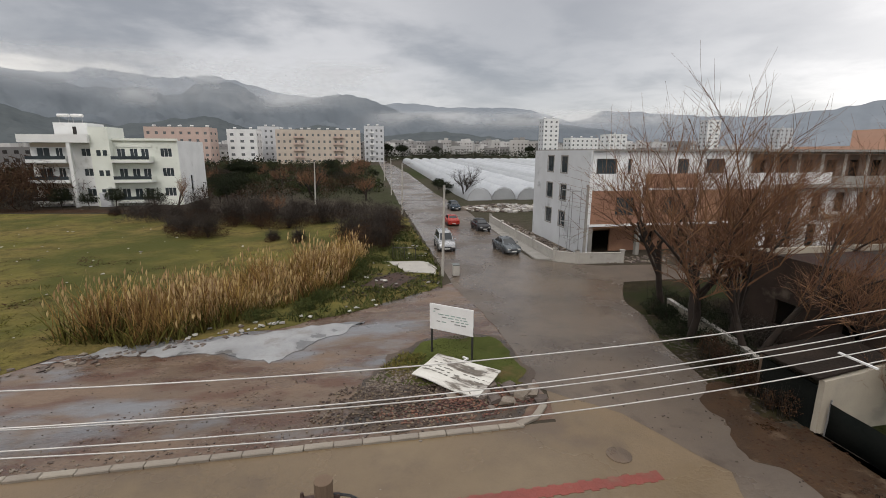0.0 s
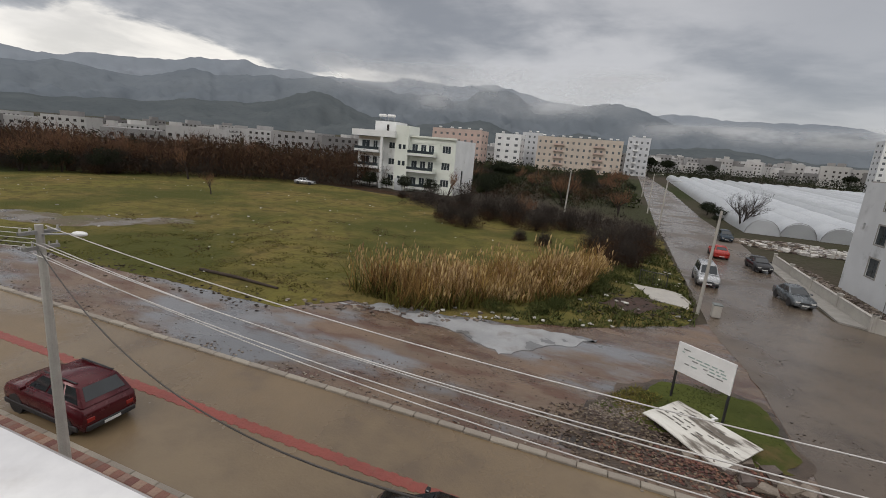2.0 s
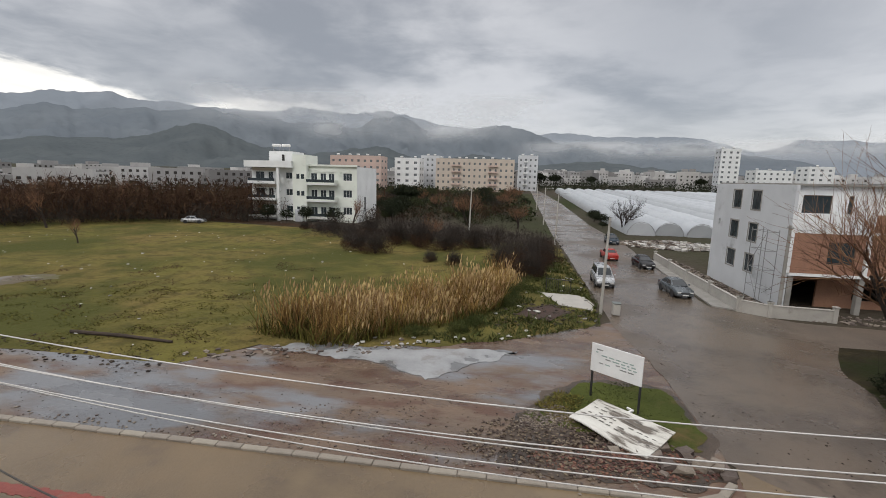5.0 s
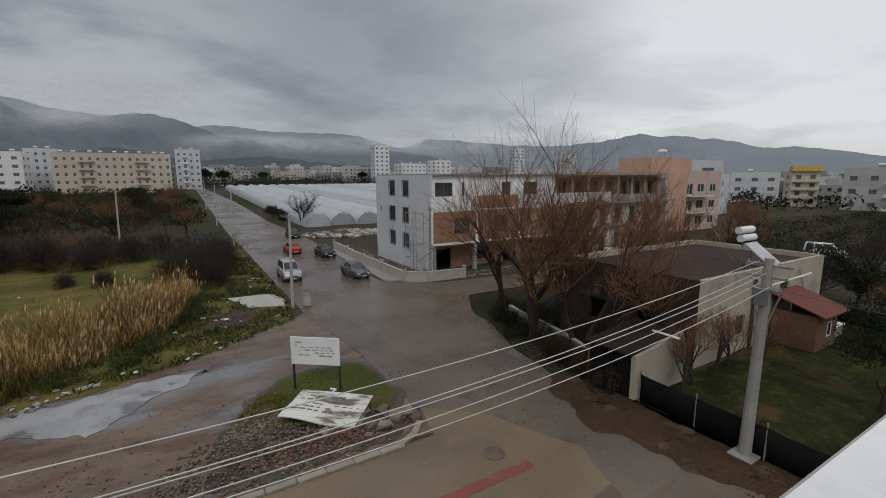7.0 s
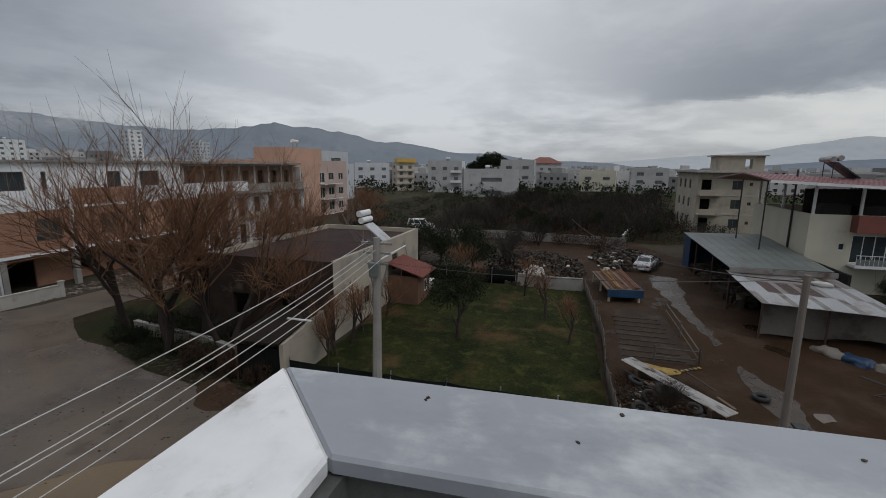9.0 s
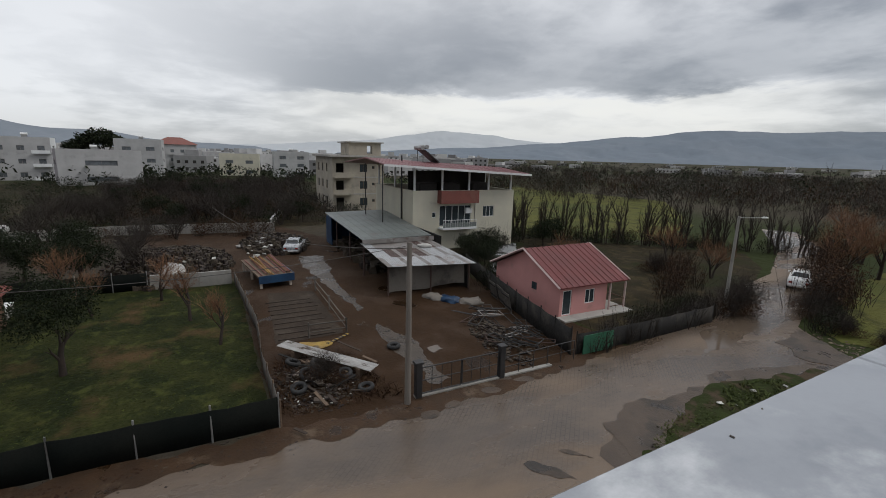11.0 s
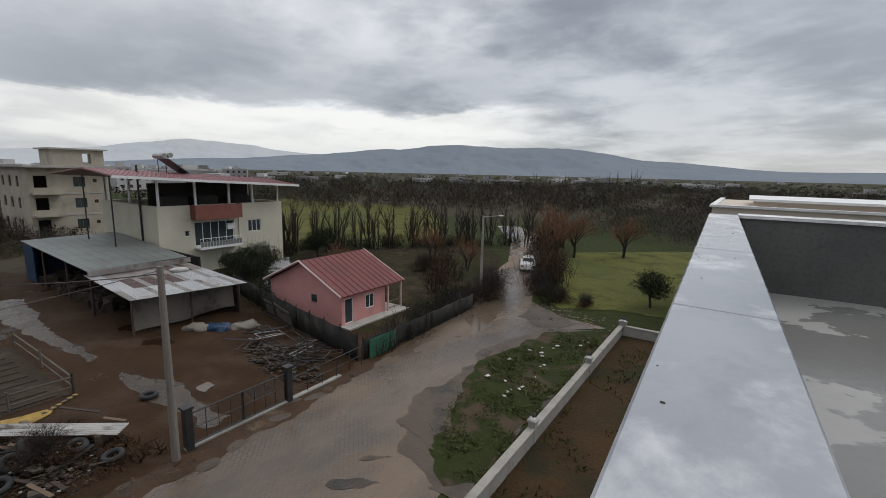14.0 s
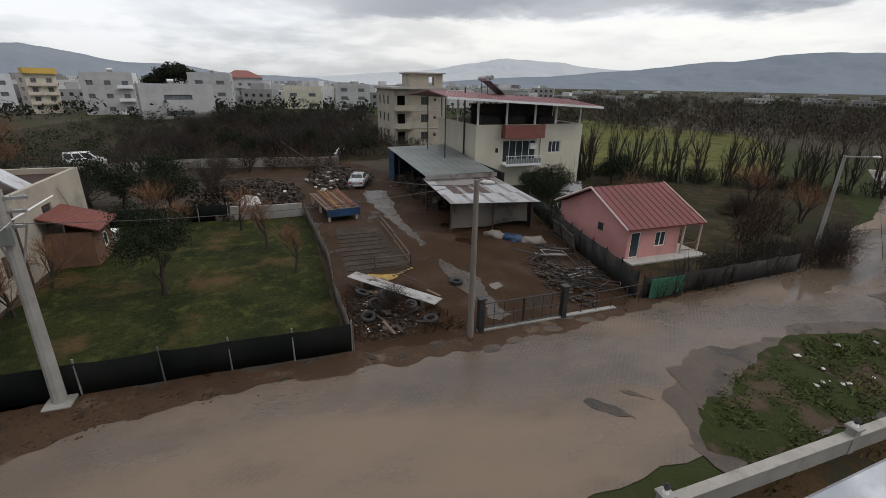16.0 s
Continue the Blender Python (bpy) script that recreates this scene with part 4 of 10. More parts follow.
# ---------------------------------------------------------------- buildings
def construction_block():
    """Three storeys, half plastered, with brick boxes and terrace parapets towards the lane."""
    r = thing("apartment_block", "unfinished three-storey white apartment block with bare brick bays", "building", 22.2, 39.7)
    rows = [(2.2, 3.8), (5.05, 6.7), (8.0, 9.7)]
    cols = [(4.0, 5.6), (7.6, 9.1)]
    holes = [(a, b, c, d) for a, b in cols for c, d in rows] + [(1.3, 1.7, 6.0, 6.6)]
    bm = bmesh.new()
    panel(bm, (0, 14), (0, -1), 14, 10.3, 0.25, holes)
    part("side_wall", bm, M["plaster_grey"], r, "pale grey plastered gable wall")
    for h in holes[:6]:
        window_at(r, (0, 14), (0, -1), *h, "black_metal", 1, 0.06)
        o = bmesh.new()
        u0, u1, v0, v1 = h
        for b in ((u0 - 0.12, u1 + 0.12, v0 - 0.12, v0), (u0 - 0.12, u1 + 0.12, v1, v1 + 0.12), (u0 - 0.12, u0, v0, v1), (u1, u1 + 0.12, v0, v1)):
            box(o, -0.03, 0.0, 14 - b[1], 14 - b[0], b[2], b[3])
        part("surround", o, M["concrete"], r)
    # set-back top storey
    th = [(1.3, 3.5, 7.0, 9.5), (4.7, 5.1, 7.4, 9.5), (10.3, 11.6, 7.1, 9.5), (13.6, 15.8, 7.1, 9.5)]
    bm = bmesh.new()
    panel(bm, (0.26, 1.7), (1, 0), 18.7, 3.5, 0.22, [(a, b, c - 6.75, d - 6.75) for a, b, c, d in th], 6.75)
    part("upper_wall", bm, M["foam_white"], r, "upper wall clad with white insulation board")
    for a, b, c, d in th:
        window_at(r, (0.26, 1.7), (1, 0), a, b, c, d, "wood", 1 if b - a > 1 else 0, 0.08)
    part("roof_slab", boxes((0.26, 19.3, 1.3, 14.0, 10.26, 10.42)), M["concrete"], r)
    part("back_wall", boxes((0.26, 19, 13.7, 13.95, 0, 10.25)), M["brick_fill"], r)
    # floor slabs
    for z in (3.0, 6.5):
        part("floor_slab", boxes((0.26, 19.2, -0.1, 13.6, z, z + 0.22)), M["foam_white"], r)
    # ground floor: columns and a deep shaded wall
    bm = bmesh.new()
    panel(bm, (0.26, 2.2), (1, 0), 18.7, 2.98, 0.2, [(1.0, 3.6, 0.0, 2.3), (6.4, 8.6, 0.7, 2.3), (11, 13, 0.0, 2.3), (15.2, 17, 0.7, 2.3)])
    part("ground_wall", bm, M["brick_fill"], r)
    for x in (0.3, 5.5, 11.6, 18.6):
        part("column", boxes((x, x + 0.4, 0.0, 0.4, 0, 3.0)), M["concrete"], r)
    # first-floor bays: bare brick between white frames
    for x0, x1, top, h in ((0.3, 5.5, 6.5, (2.6, 4.6)), (5.9, 11.7, 8.1, (2.2, 4.2)), (11.9, 18.9, 6.5, (3.0, 5.2))):
        bm = bmesh.new()
        panel(bm, (x0, -0.05), (1, 0), x1 - x0, top - 3.24, 0.2, [(h[0], h[1], 0.8, 2.6)], 3.24)
        part("brick_bay", bm, M["brick_fill"], r, "bare orange-brown brick infill")
        window_at(r, (x0, -0.05), (1, 0), x0 * 0 + h[0], h[1], 4.04, 5.84, "wood", 1, 0.1)
        part("pier", boxes((x0 - 0.28, x0 - 0.02, -0.12, 0.3, 3.24, 8.1)), M["foam_white"], r)
    for x0, x1 in ((0.3, 5.6), (11.75, 19.0)):
        part("terrace_parapet", boxes((x0, x1, -0.14, 0.06, 6.74, 8.1)), M["foam_white"], r, "white insulation-board parapet")
    # raw second half of the block
    q = thing("apartment_shell", "raw concrete and brick shell of a three-storey block", "building", 41.6, 40.2)
    for k, z in enumerate((0.0, 3.4, 6.85)):
        yb = 0.0 if k < 2 else 1.6
        hs = [(0.75 + i * 3.05, 2.05 + i * 3.05, 0.5 if i % 2 else 0.05, 2.55) for i in range(7)]
        bm = bmesh.new()
        panel(bm, (0, yb), (1, 0), 21.6, 3.15, 0.2, hs, z)
        part("infill_wall", bm, M["shell_brown" if k == 2 else "shell_wall"], q)
        # solid near-black block added behind the openings in place of room shade
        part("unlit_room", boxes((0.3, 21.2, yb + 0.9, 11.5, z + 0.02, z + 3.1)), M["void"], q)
        part("floor_slab", boxes((-0.1, 21.8, yb - (1.3 if k == 1 else 0.3), 12, z + 3.17, z + 3.39)), M["concrete"], q)
        for i in range(8):
            part("column", boxes((i * 3.05 - 0.1, i * 3.05 + 0.28, yb - 0.06, yb + 0.3, z, z + 3.15)), M["concrete_pale"], q)
        rnd = random.Random(k + 5)
        for i in range(8):
            if k < 2 and rnd.random() < 0.85:
                x = -0.72 + i * 3.05 if i else 0.3
                part("insulation_board", boxes((x, x + rnd.uniform(0.9, 1.4), yb - 0.09, yb - 0.062, z + rnd.uniform(0.0, 0.5), z + rnd.uniform(2.5, 3.1))), M["foam_white"], q)
    part("terrace_parapet", boxes((9.0, 21.8, 0.0, 0.2, 6.85, 7.7)), M["concrete"], q, "bare grey concrete parapet")
    part("terrace_parapet", boxes((0.0, 8.9, 0.0, 0.2, 6.85, 8.1)), M["foam_white"], q, "white insulation-board parapet")
    part("end_wall", boxes((21.4, 21.6, 0.25, 11.8, 0, 9.9)), M["shell_wall"], q)
    part("back_wall", boxes((0, 21.3, 11.6, 11.8, 0, 9.9)), M["shell_wall"], q)
    part("roof_slab", boxes((-0.3, 22.0, 0.4, 12.2, 10.25, 10.5)), M["concrete"], q)
    # scaffold at the near corner
    s = thing("scaffold", "light steel tube scaffold against the gable", "scaffold", 20.9, 40.4)
    for y in (0, 2.4):
        for x in (0, 0.9):
            part("standard", tubes(((x, y, 0), (x, y, 6.6), 0.03), n=6), M["steel"], s)
    for z in (1.6, 3.2, 4.8, 6.4):
        part("ledger", tubes(((0, 0, z), (0, 2.4, z), 0.025), ((0.9, 0, z), (0.9, 2.4, z), 0.025), ((0, 0, z), (0.9, 0, z), 0.025), ((0, 2.4, z), (0.9, 2.4, z), 0.025), n=6), M["steel"], s)
    part("brace", tubes(((0, 0, 0.1), (0, 2.4, 3.2), 0.022), ((0, 2.4, 3.2), (0, 0, 6.4), 0.022), n=6), M["steel"], s)


M["shell_brown"] = surf("shell_brown", (0.17, 0.115, 0.085), (0.12, 0.085, 0.065), 0.9, 0.6, 12, 0.25, stain=(0.26, 0.22, 0.19), stain_scale=0.4, stain_at=(0.55, 0.68))
M["shell_wall"] = surf("shell_wall", (0.58, 0.565, 0.54), (0.47, 0.44, 0.41), 0.9, 0.5, 9, 0.25, stain=(0.26, 0.17, 0.13), stain_scale=0.5, stain_at=(0.62, 0.74))
construction_block()


def mint_apartments():
    r = thing("apartment_house", "white and mint-green three-storey apartment house with long balconies", "building", -57.4, 92.0)
    r.scale = (0.94, 1, 1)
    W, D, H = 26.0, 15.5, 12.0
    fl = [0.9, 4.6, 8.2]
    # left wing white, right wing mint, stair tower between
    hs = [(1.0, 3.2, z + 0.1, z + 2.4) for z in fl] + [(4.2, 5.4, z + 0.1, z + 2.4) for z in fl] + [(8.6, 10.2, z + 0.9, z + 2.3) for z in fl]
    bm = bmesh.new()
    panel(bm, (0, 1.6), (1, 0), 11.0, H - 0.6, 0.3, hs)
    part("left_wall", bm, M["plaster_white"], r)
    for h in hs:
        window_at(r, (0, 1.6), (1, 0), *h, "white_paint", 1)
    part("left_cornice", boxes((-0.5, 11.2, -0.6, 2.0, H - 0.5, H + 0.9)), M["plaster_white"], r)
    part("tower", boxes((11.0, 14.4, 0.2, 6, 0, H + 2.3)), M["plaster_mint"], r)
    for z in fl[1:] + [fl[0] + 0.3]:
        for x in (12.0, 13.1):
            part("stair_window", boxes((x, x + 0.7, 0.14, 0.2, z + 1.0, z + 2.0)), M["pane"], r)
    hs = [(0.5, 2.0, z + 0.1, z + 2.3) for z in fl] + [(2.8, 4.2, z + 0.1, z + 2.3) for z in fl] + [(4.8, 6.2, z + 0.1, z + 2.3) for z in fl] + [(8.3, 10.4, z + 0.8, z + 2.4) for z in fl]
    bm = bmesh.new()
    panel(bm, (14.4, 1.4), (1, 0), 11.6, H, 0.3, hs)
    part("right_wall", bm, M["plaster_mint"], r)
    for h in hs:
        window_at(r, (14.4, 1.4), (1, 0), *h, "white_paint", 2 if h[0] > 8 else 1)
    bm = bmesh.new()
    hs = [(5.0, 6.2, 2.0, 5.4)]
    panel(bm, (26.0, 1.4), (0, 1), D - 1.4, H, 0.3, hs)
    part("gable_wall", bm, M["plaster_white"], r)
    part("gable_window", boxes((25.8, 25.85, 6.4, 7.6, 2.0, 5.4)), M["pane"], r)
    bm = bmesh.new()
    panel(bm, (0, D), (0, -1), D - 1.6, H - 0.6, 0.3)
    panel(bm, (26, D), (-1, 0), 26, H, 0.3)
    part("rear_wall", bm, M["plaster_white"], r)
    part("roof", boxes((0.1, 25.9, 1.8, D - 0.2, H - 0.7, H - 0.4)), M["concrete"], r)
    part("roof_parapet", boxes((14.2, 26.1, 1.0, 1.45, H - 0.05, H + 0.35)), M["plaster_mint"], r)
    for z in fl:
        for x0, x1, name in ((0.2, 7.0, "white"), (14.6, 21.4, "mint")):
            b = part("balcony", boxes((x0, x1, -0.5, 1.38, z - 0.2, z)), M["plaster_white"], r, "balcony with dark glass railing")
            part("balustrade", boxes((x0, x1, -0.5, -0.44, z, z + 0.35), (x0, x0 + 0.06, -0.44, 1.36, z, z + 0.9), (x1 - 0.06, x1, -0.44, 1.36, z, z + 0.9)), M["plaster_white" if name == "white" else "plaster_mint"], b)
            part("glass_rail", boxes((x0 + 0.06, x1 - 0.06, -0.5, -0.46, z + 0.36, z + 0.95)), M["pane"], b)
            part("awning_back", boxes((x0 + 0.1, x1 - 0.1, 1.30, 1.36, z + 2.55, z + 3.2)), M["plaster_sand" if name == "white" else "plaster_mint"], b)
    part("column", boxes((7.4, 8.0, -0.5, 0.1, 0, H - 0.5)), M["plaster_white"], r)
    part("penthouse", boxes((3.6, 9.4, 3.2, 9.0, H - 0.4, H + 3.1)), M["plaster_white"], r)
    part("penthouse_door", boxes((6.9, 7.5, 3.12, 3.2, H + 0.4, H + 2.4)), M["void"], r)
    for x in (4.2, 6.6):
        part("solar_tank", tubes(((x, 3.9, H + 4.4), (x + 2.0, 3.9, H + 4.4), 0.3)), M["white_paint"], r, "white solar water tank")
        part("solar_stand", tubes(((x + 0.2, 3.9, H + 3.1), (x + 0.2, 3.9, H + 4.2), 0.05), ((x + 1.8, 3.9, H + 3.1), (x + 1.8, 3.9, H + 4.2), 0.05), n=6), M["steel"], r)
    part("entrance", boxes((11.8, 13.6, -0.6, 0.2, 0, 2.6)), M["plaster_grey"], r)


mint_apartments()


def flats(name, label, x, y, z, w, d, storeys, mat, cols, sh=3.0, rz=0, balc=(), trim=None, tanks=0, group="apartment blocks far off", side_cols=2):
    """A plain block of flats, its front towards -y."""
    r = thing(name, label, "building", x, y, z, rz, group)
    H = storeys * sh + 0.9
    pitch = w / cols
    hs = [(pitch * (i + 0.31), pitch * (i + 0.69), k * sh + 0.95, k * sh + 2.3) for k in range(storeys) for i in range(cols)]
    bm = bmesh.new()
    panel(bm, (0, 0), (1, 0), w, H, 0.3, hs)
    part("front_wall", bm, M[mat], r)
    sp = d / side_cols
    ss = [(sp * (i + 0.3), sp * (i + 0.7), k * sh + 1.0, k * sh + 2.3) for k in range(storeys) for i in range(side_cols)]
    bm = bmesh.new()
    panel(bm, (0, d), (0, -1), d, H, 0.3, ss)
    panel(bm, (w, 0), (0, 1), d, H, 0.3, ss)
    panel(bm, (w, d), (-1, 0), w, H, 0.3)
    part("side_wall", bm, M[trim or mat], r)
    part("roof", boxes((0.3, w - 0.3, 0.3, d - 0.3, H - 0.8, H - 0.6)), M["concrete"], r)
    for h in hs:
        window_at(r, (0, 0), (1, 0), *h, "concrete", 1, 0.22, pane="pane_far")
    for h in ss:
        window_at(r, (0, d), (0, -1), *h, "concrete", 0, 0.22, pane="pane_far")
        window_at(r, (w, 0), (0, 1), *h, "concrete", 0, 0.22, pane="pane_far")
    for i in balc:
        for k in range(storeys):
            b = part("balcony", boxes((pitch * i + 0.2, pitch * (i + 1) - 0.2, -1.2, -0.01, k * sh + 0.05, k * sh + 0.2), (pitch * i + 0.2, pitch * (i + 1) - 0.2, -1.2, -1.1, k * sh + 0.2, k * sh + 1.0)), M[trim or mat], r)
    rnd = random.Random(int(x) + cols)
    for i in range(tanks):
        tx = w * (i + 0.5) / tanks + rnd.uniform(-1, 1)
        part("roof_tank", tubes(((tx - 0.8, d * 0.4, H + 0.9), (tx + 0.8, d * 0.4, H + 0.9), 0.35)), M["white_paint"], r)
        part("tank_stand", boxes((tx - 0.7, tx + 0.7, d * 0.4 - 0.1, d * 0.4 + 0.1, H - 0.6, H + 0.7)), M["steel"], r)
    return r


# blocks along the far road and over the plain
flats("apartment_block", "long sand-coloured five-storey apartment block", -44, 260, 3.2, 45, 14, 5, "plaster_sand", 15, 3.5, balc=(3, 4, 10, 11), trim="plaster_peach", tanks=9)
flats("apartment_block", "white five-storey apartment block with a grey stair strip", -69, 262, 3.2, 15, 14, 5, "plaster_white", 3, 3.5, trim="plaster_white", tanks=2)
flats("apartment_block", "tall white and grey apartment block beside the road", 3.5, 290, 3.8, 12, 16, 6, "plaster_grey", 4, 3.5, balc=(1,), trim="plaster_white", tanks=2)
flats("apartment_block", "pinkish apartment block behind the white house", -104, 250, 2.9, 30, 14, 5, "plaster_peach", 8, 3.6, tanks=5)
flats("apartment_block", "grey-blue apartment block behind the sand-coloured one", -58, 285, 3.6, 12, 12, 6, "plaster_grey", 4, 3.3, tanks=2)
flats("tower_block", "slim white and grey residential tower far off", 134.5, 323, 4.6, 12, 9, 9, "plaster_white", 3, 3.2, trim="plaster_grey", tanks=2)
flats("tower_block", "white blank-sided tower block far off", 280, 333, 4.6, 12, 9, 10, "plaster_white", 2, 3.1, trim="plaster_grey", tanks=1)
flats("apartment_block", "low white block behind the greenhouse", 192, 330, 4.6, 15, 14, 6, "plaster_white", 3, 3.1, tanks=1)
flats("apartment_block", "white low-rise beside the slim tower", 158, 325, 4.5, 22, 14, 5, "plaster_white", 6, 3.1, tanks=3)
flats("apartment_block", "hazy white block on the horizon", 352, 335, 4.6, 13, 10, 8, "plaster_grey", 3, 3.2, tanks=1)


def orange_house():
    r = thing("apartment_house", "orange and pink four-storey house with white-edged balconies", "building", 71.0, 48.2)
    r.scale = (1.2, 1.2, 1.03)
    W, D, H = 20.0, 13.0, 10.8
    hs = [(2.6, 3.1, k * 3.0 + 1.4, k * 3.0 + 2.6) for k in range(1, 3)] + [(3.5, 4.0, k * 3.0 + 1.4, k * 3.0 + 2.6) for k in range(1, 3)]
    bm = bmesh.new()
    panel(bm, (0, 0), (1, 0), 9.0, H, 0.3, hs)
    part("wall", bm, M["plaster_orange"], r)
    for h in hs:
        window_at(r, (0, 0), (1, 0), *h, "white_paint", 0)
    hs = [(1.0, 3.0, k * 3.0 + 0.4, k * 3.0 + 2.4) for k in range(4)][:3] + [(4.2, 6.2, k * 3.0 + 0.4, k * 3.0 + 2.4) for k in range(3)] + [(7.8, 9.6, k * 3.0 + 0.8, k * 3.0 + 2.3) for k in range(3)]
    bm = bmesh.new()
    panel(bm, (9.0, 0.8), (1, 0), 11.0, H, 0.3, hs)
    part("wall", bm, M["plaster_peach"], r)
    for h in hs:
        window_at(r, (9.0, 0.8), (1, 0), *h, "white_paint", 1)
    for k in range(3):
        b = part("balcony", boxes((9.3, 15.6, -0.7, 0.78, k * 3 + 0.1, k * 3 + 0.3)), M["plaster_white"], r)
        part("railing", boxes((9.3, 15.6, -0.7, -0.64, k * 3 + 0.3, k * 3 + 1.1)), M["plaster_peach"], b)
    bm = bmesh.new()
    panel(bm, (0, D), (0, -1), D, H, 0.3)
    panel(bm, (20, 0.8), (0, 1), D - 0.8, H, 0.3)
    panel(bm, (20, D), (-1, 0), 20, H, 0.3)
    part("wall", bm, M["plaster_orange"], r)
    part("roof", boxes((0.3, 19.8, 1.2, D - 0.3, H - 0.9, H - 0.7)), M["concrete"], r)
    part("stair_house", boxes((0.3, 10.5, 0.5, 6.0, H - 0.7, H + 2.2)), M["plaster_orange"], r)
    part("solar_tank", tubes(((5.2, 2.6, H + 3.5), (6.8, 2.6, H + 3.5), 0.28)), M["white_paint"], r)
    part("solar_stand", tubes(((5.4, 2.6, H + 2.2), (5.4, 2.6, H + 3.3), 0.05), ((6.6, 2.6, H + 2.2), (6.6, 2.6, H + 3.3), 0.05), n=6), M["steel"], r)


orange_house()
flats("house", "grey-rendered windowless house flank with a set-back top", 101, 65, 0, 29, 15, 3, "plaster_grey", 3, 3.3, trim="plaster_grey", group="houses beyond the yard", side_cols=1)
flats("house", "tall grey stair tower of a rendered house", 110, 64, 0, 14.5, 8, 4, "plaster_grey", 1, 3.3, trim="plaster_grey", group="houses beyond the yard", side_cols=1)
def house_at(label, az, dist, w, d, storeys, top, mat, cols, turn=0, **more):
    """A house of the eastern suburb, its left corner on a bearing from the terrace, its front roughly towards us."""
    a = radians(az)
    if mat in ("plaster_mauve", "plaster_white"):
        mat = "plaster_dull"
    return flats("house", label, dist * math.cos(a), dist * math.sin(a), 0, w, d, storeys, mat, cols, (top - 0.9) / storeys, az - 90 + turn, group="houses beyond the yard", side_cols=1, **more)


y_ = house_at("tall house with yellow roof band and open balconies", 21.3, 190, 7.5, 10, 4, 11.6, "plaster_cream", 2, 12, balc=(0, 1), trim="plaster_sand")
part("roof_band", boxes((-0.3, 7.8, -1.2, 3.0, 11.6, 13.2)), M["plaster_yellow"], y_, "yellow roof parapet")
house_at("pale two-storey villa with a flat overhanging roof", 17.4, 180, 13.5, 12, 3, 12.4, "plaster_mauve", 3, -10, trim="plaster_white", tanks=1, balc=(2,))
house_at("grey-mauve house with one blank flank", 12.8, 152, 18.5, 11, 2, 9.4, "plaster_mauve", 1, 4, trim="plaster_mauve", tanks=1)
house_at("white gabled house behind the blank-walled one", 8.3, 195, 14.0, 12, 3, 13.2, "plaster_white", 2, -8, tanks=1)
rr = house_at("two-storey white house under a red tiled roof", 4.7, 235, 15.5, 12, 3, 12.2, "plaster_white", 4, 6, balc=(1,))
bm = bmesh.new()
vs = [bm.verts.new(v) for v in ((-0.8, -0.8, 12.0), (16.3, -0.8, 12.0), (16.3, 12.8, 12.0), (-0.8, 12.8, 12.0), (5.0, 6.0, 15.2), (10.5, 6.0, 15.2))]
for f in ((0, 1, 5, 4), (1, 2, 5), (2, 3, 4, 5), (3, 0, 4), (3, 2, 1, 0)):
    bm.faces.new([vs[i] for i in f])
part("hip_roof", bm, M["roof_tile"], rr, "dull red hipped tile roof")
house_at("cream flat-roofed house beyond the scrub", -1.2, 205, 14.8, 11, 2, 8.8, "plaster_cream", 2, -6)
house_at("pale pink flat-roofed house with a solar tank", -7.0, 195, 13.6, 11, 3, 10.2, "plaster_mauve", 2, 4, tanks=1)
house_at("small white house between the gardens", 0.4, 290, 14, 11, 2, 9.0, "plaster_white", 3, 10)
house_at("grey house with a flat roof", 26.5, 210, 16, 12, 3, 11.5, "plaster_grey", 3, 8, tanks=1)
house_at("white house far behind the shell", 31.5, 240, 15, 12, 3, 12.0, "plaster_white", 3, -5, tanks=1)


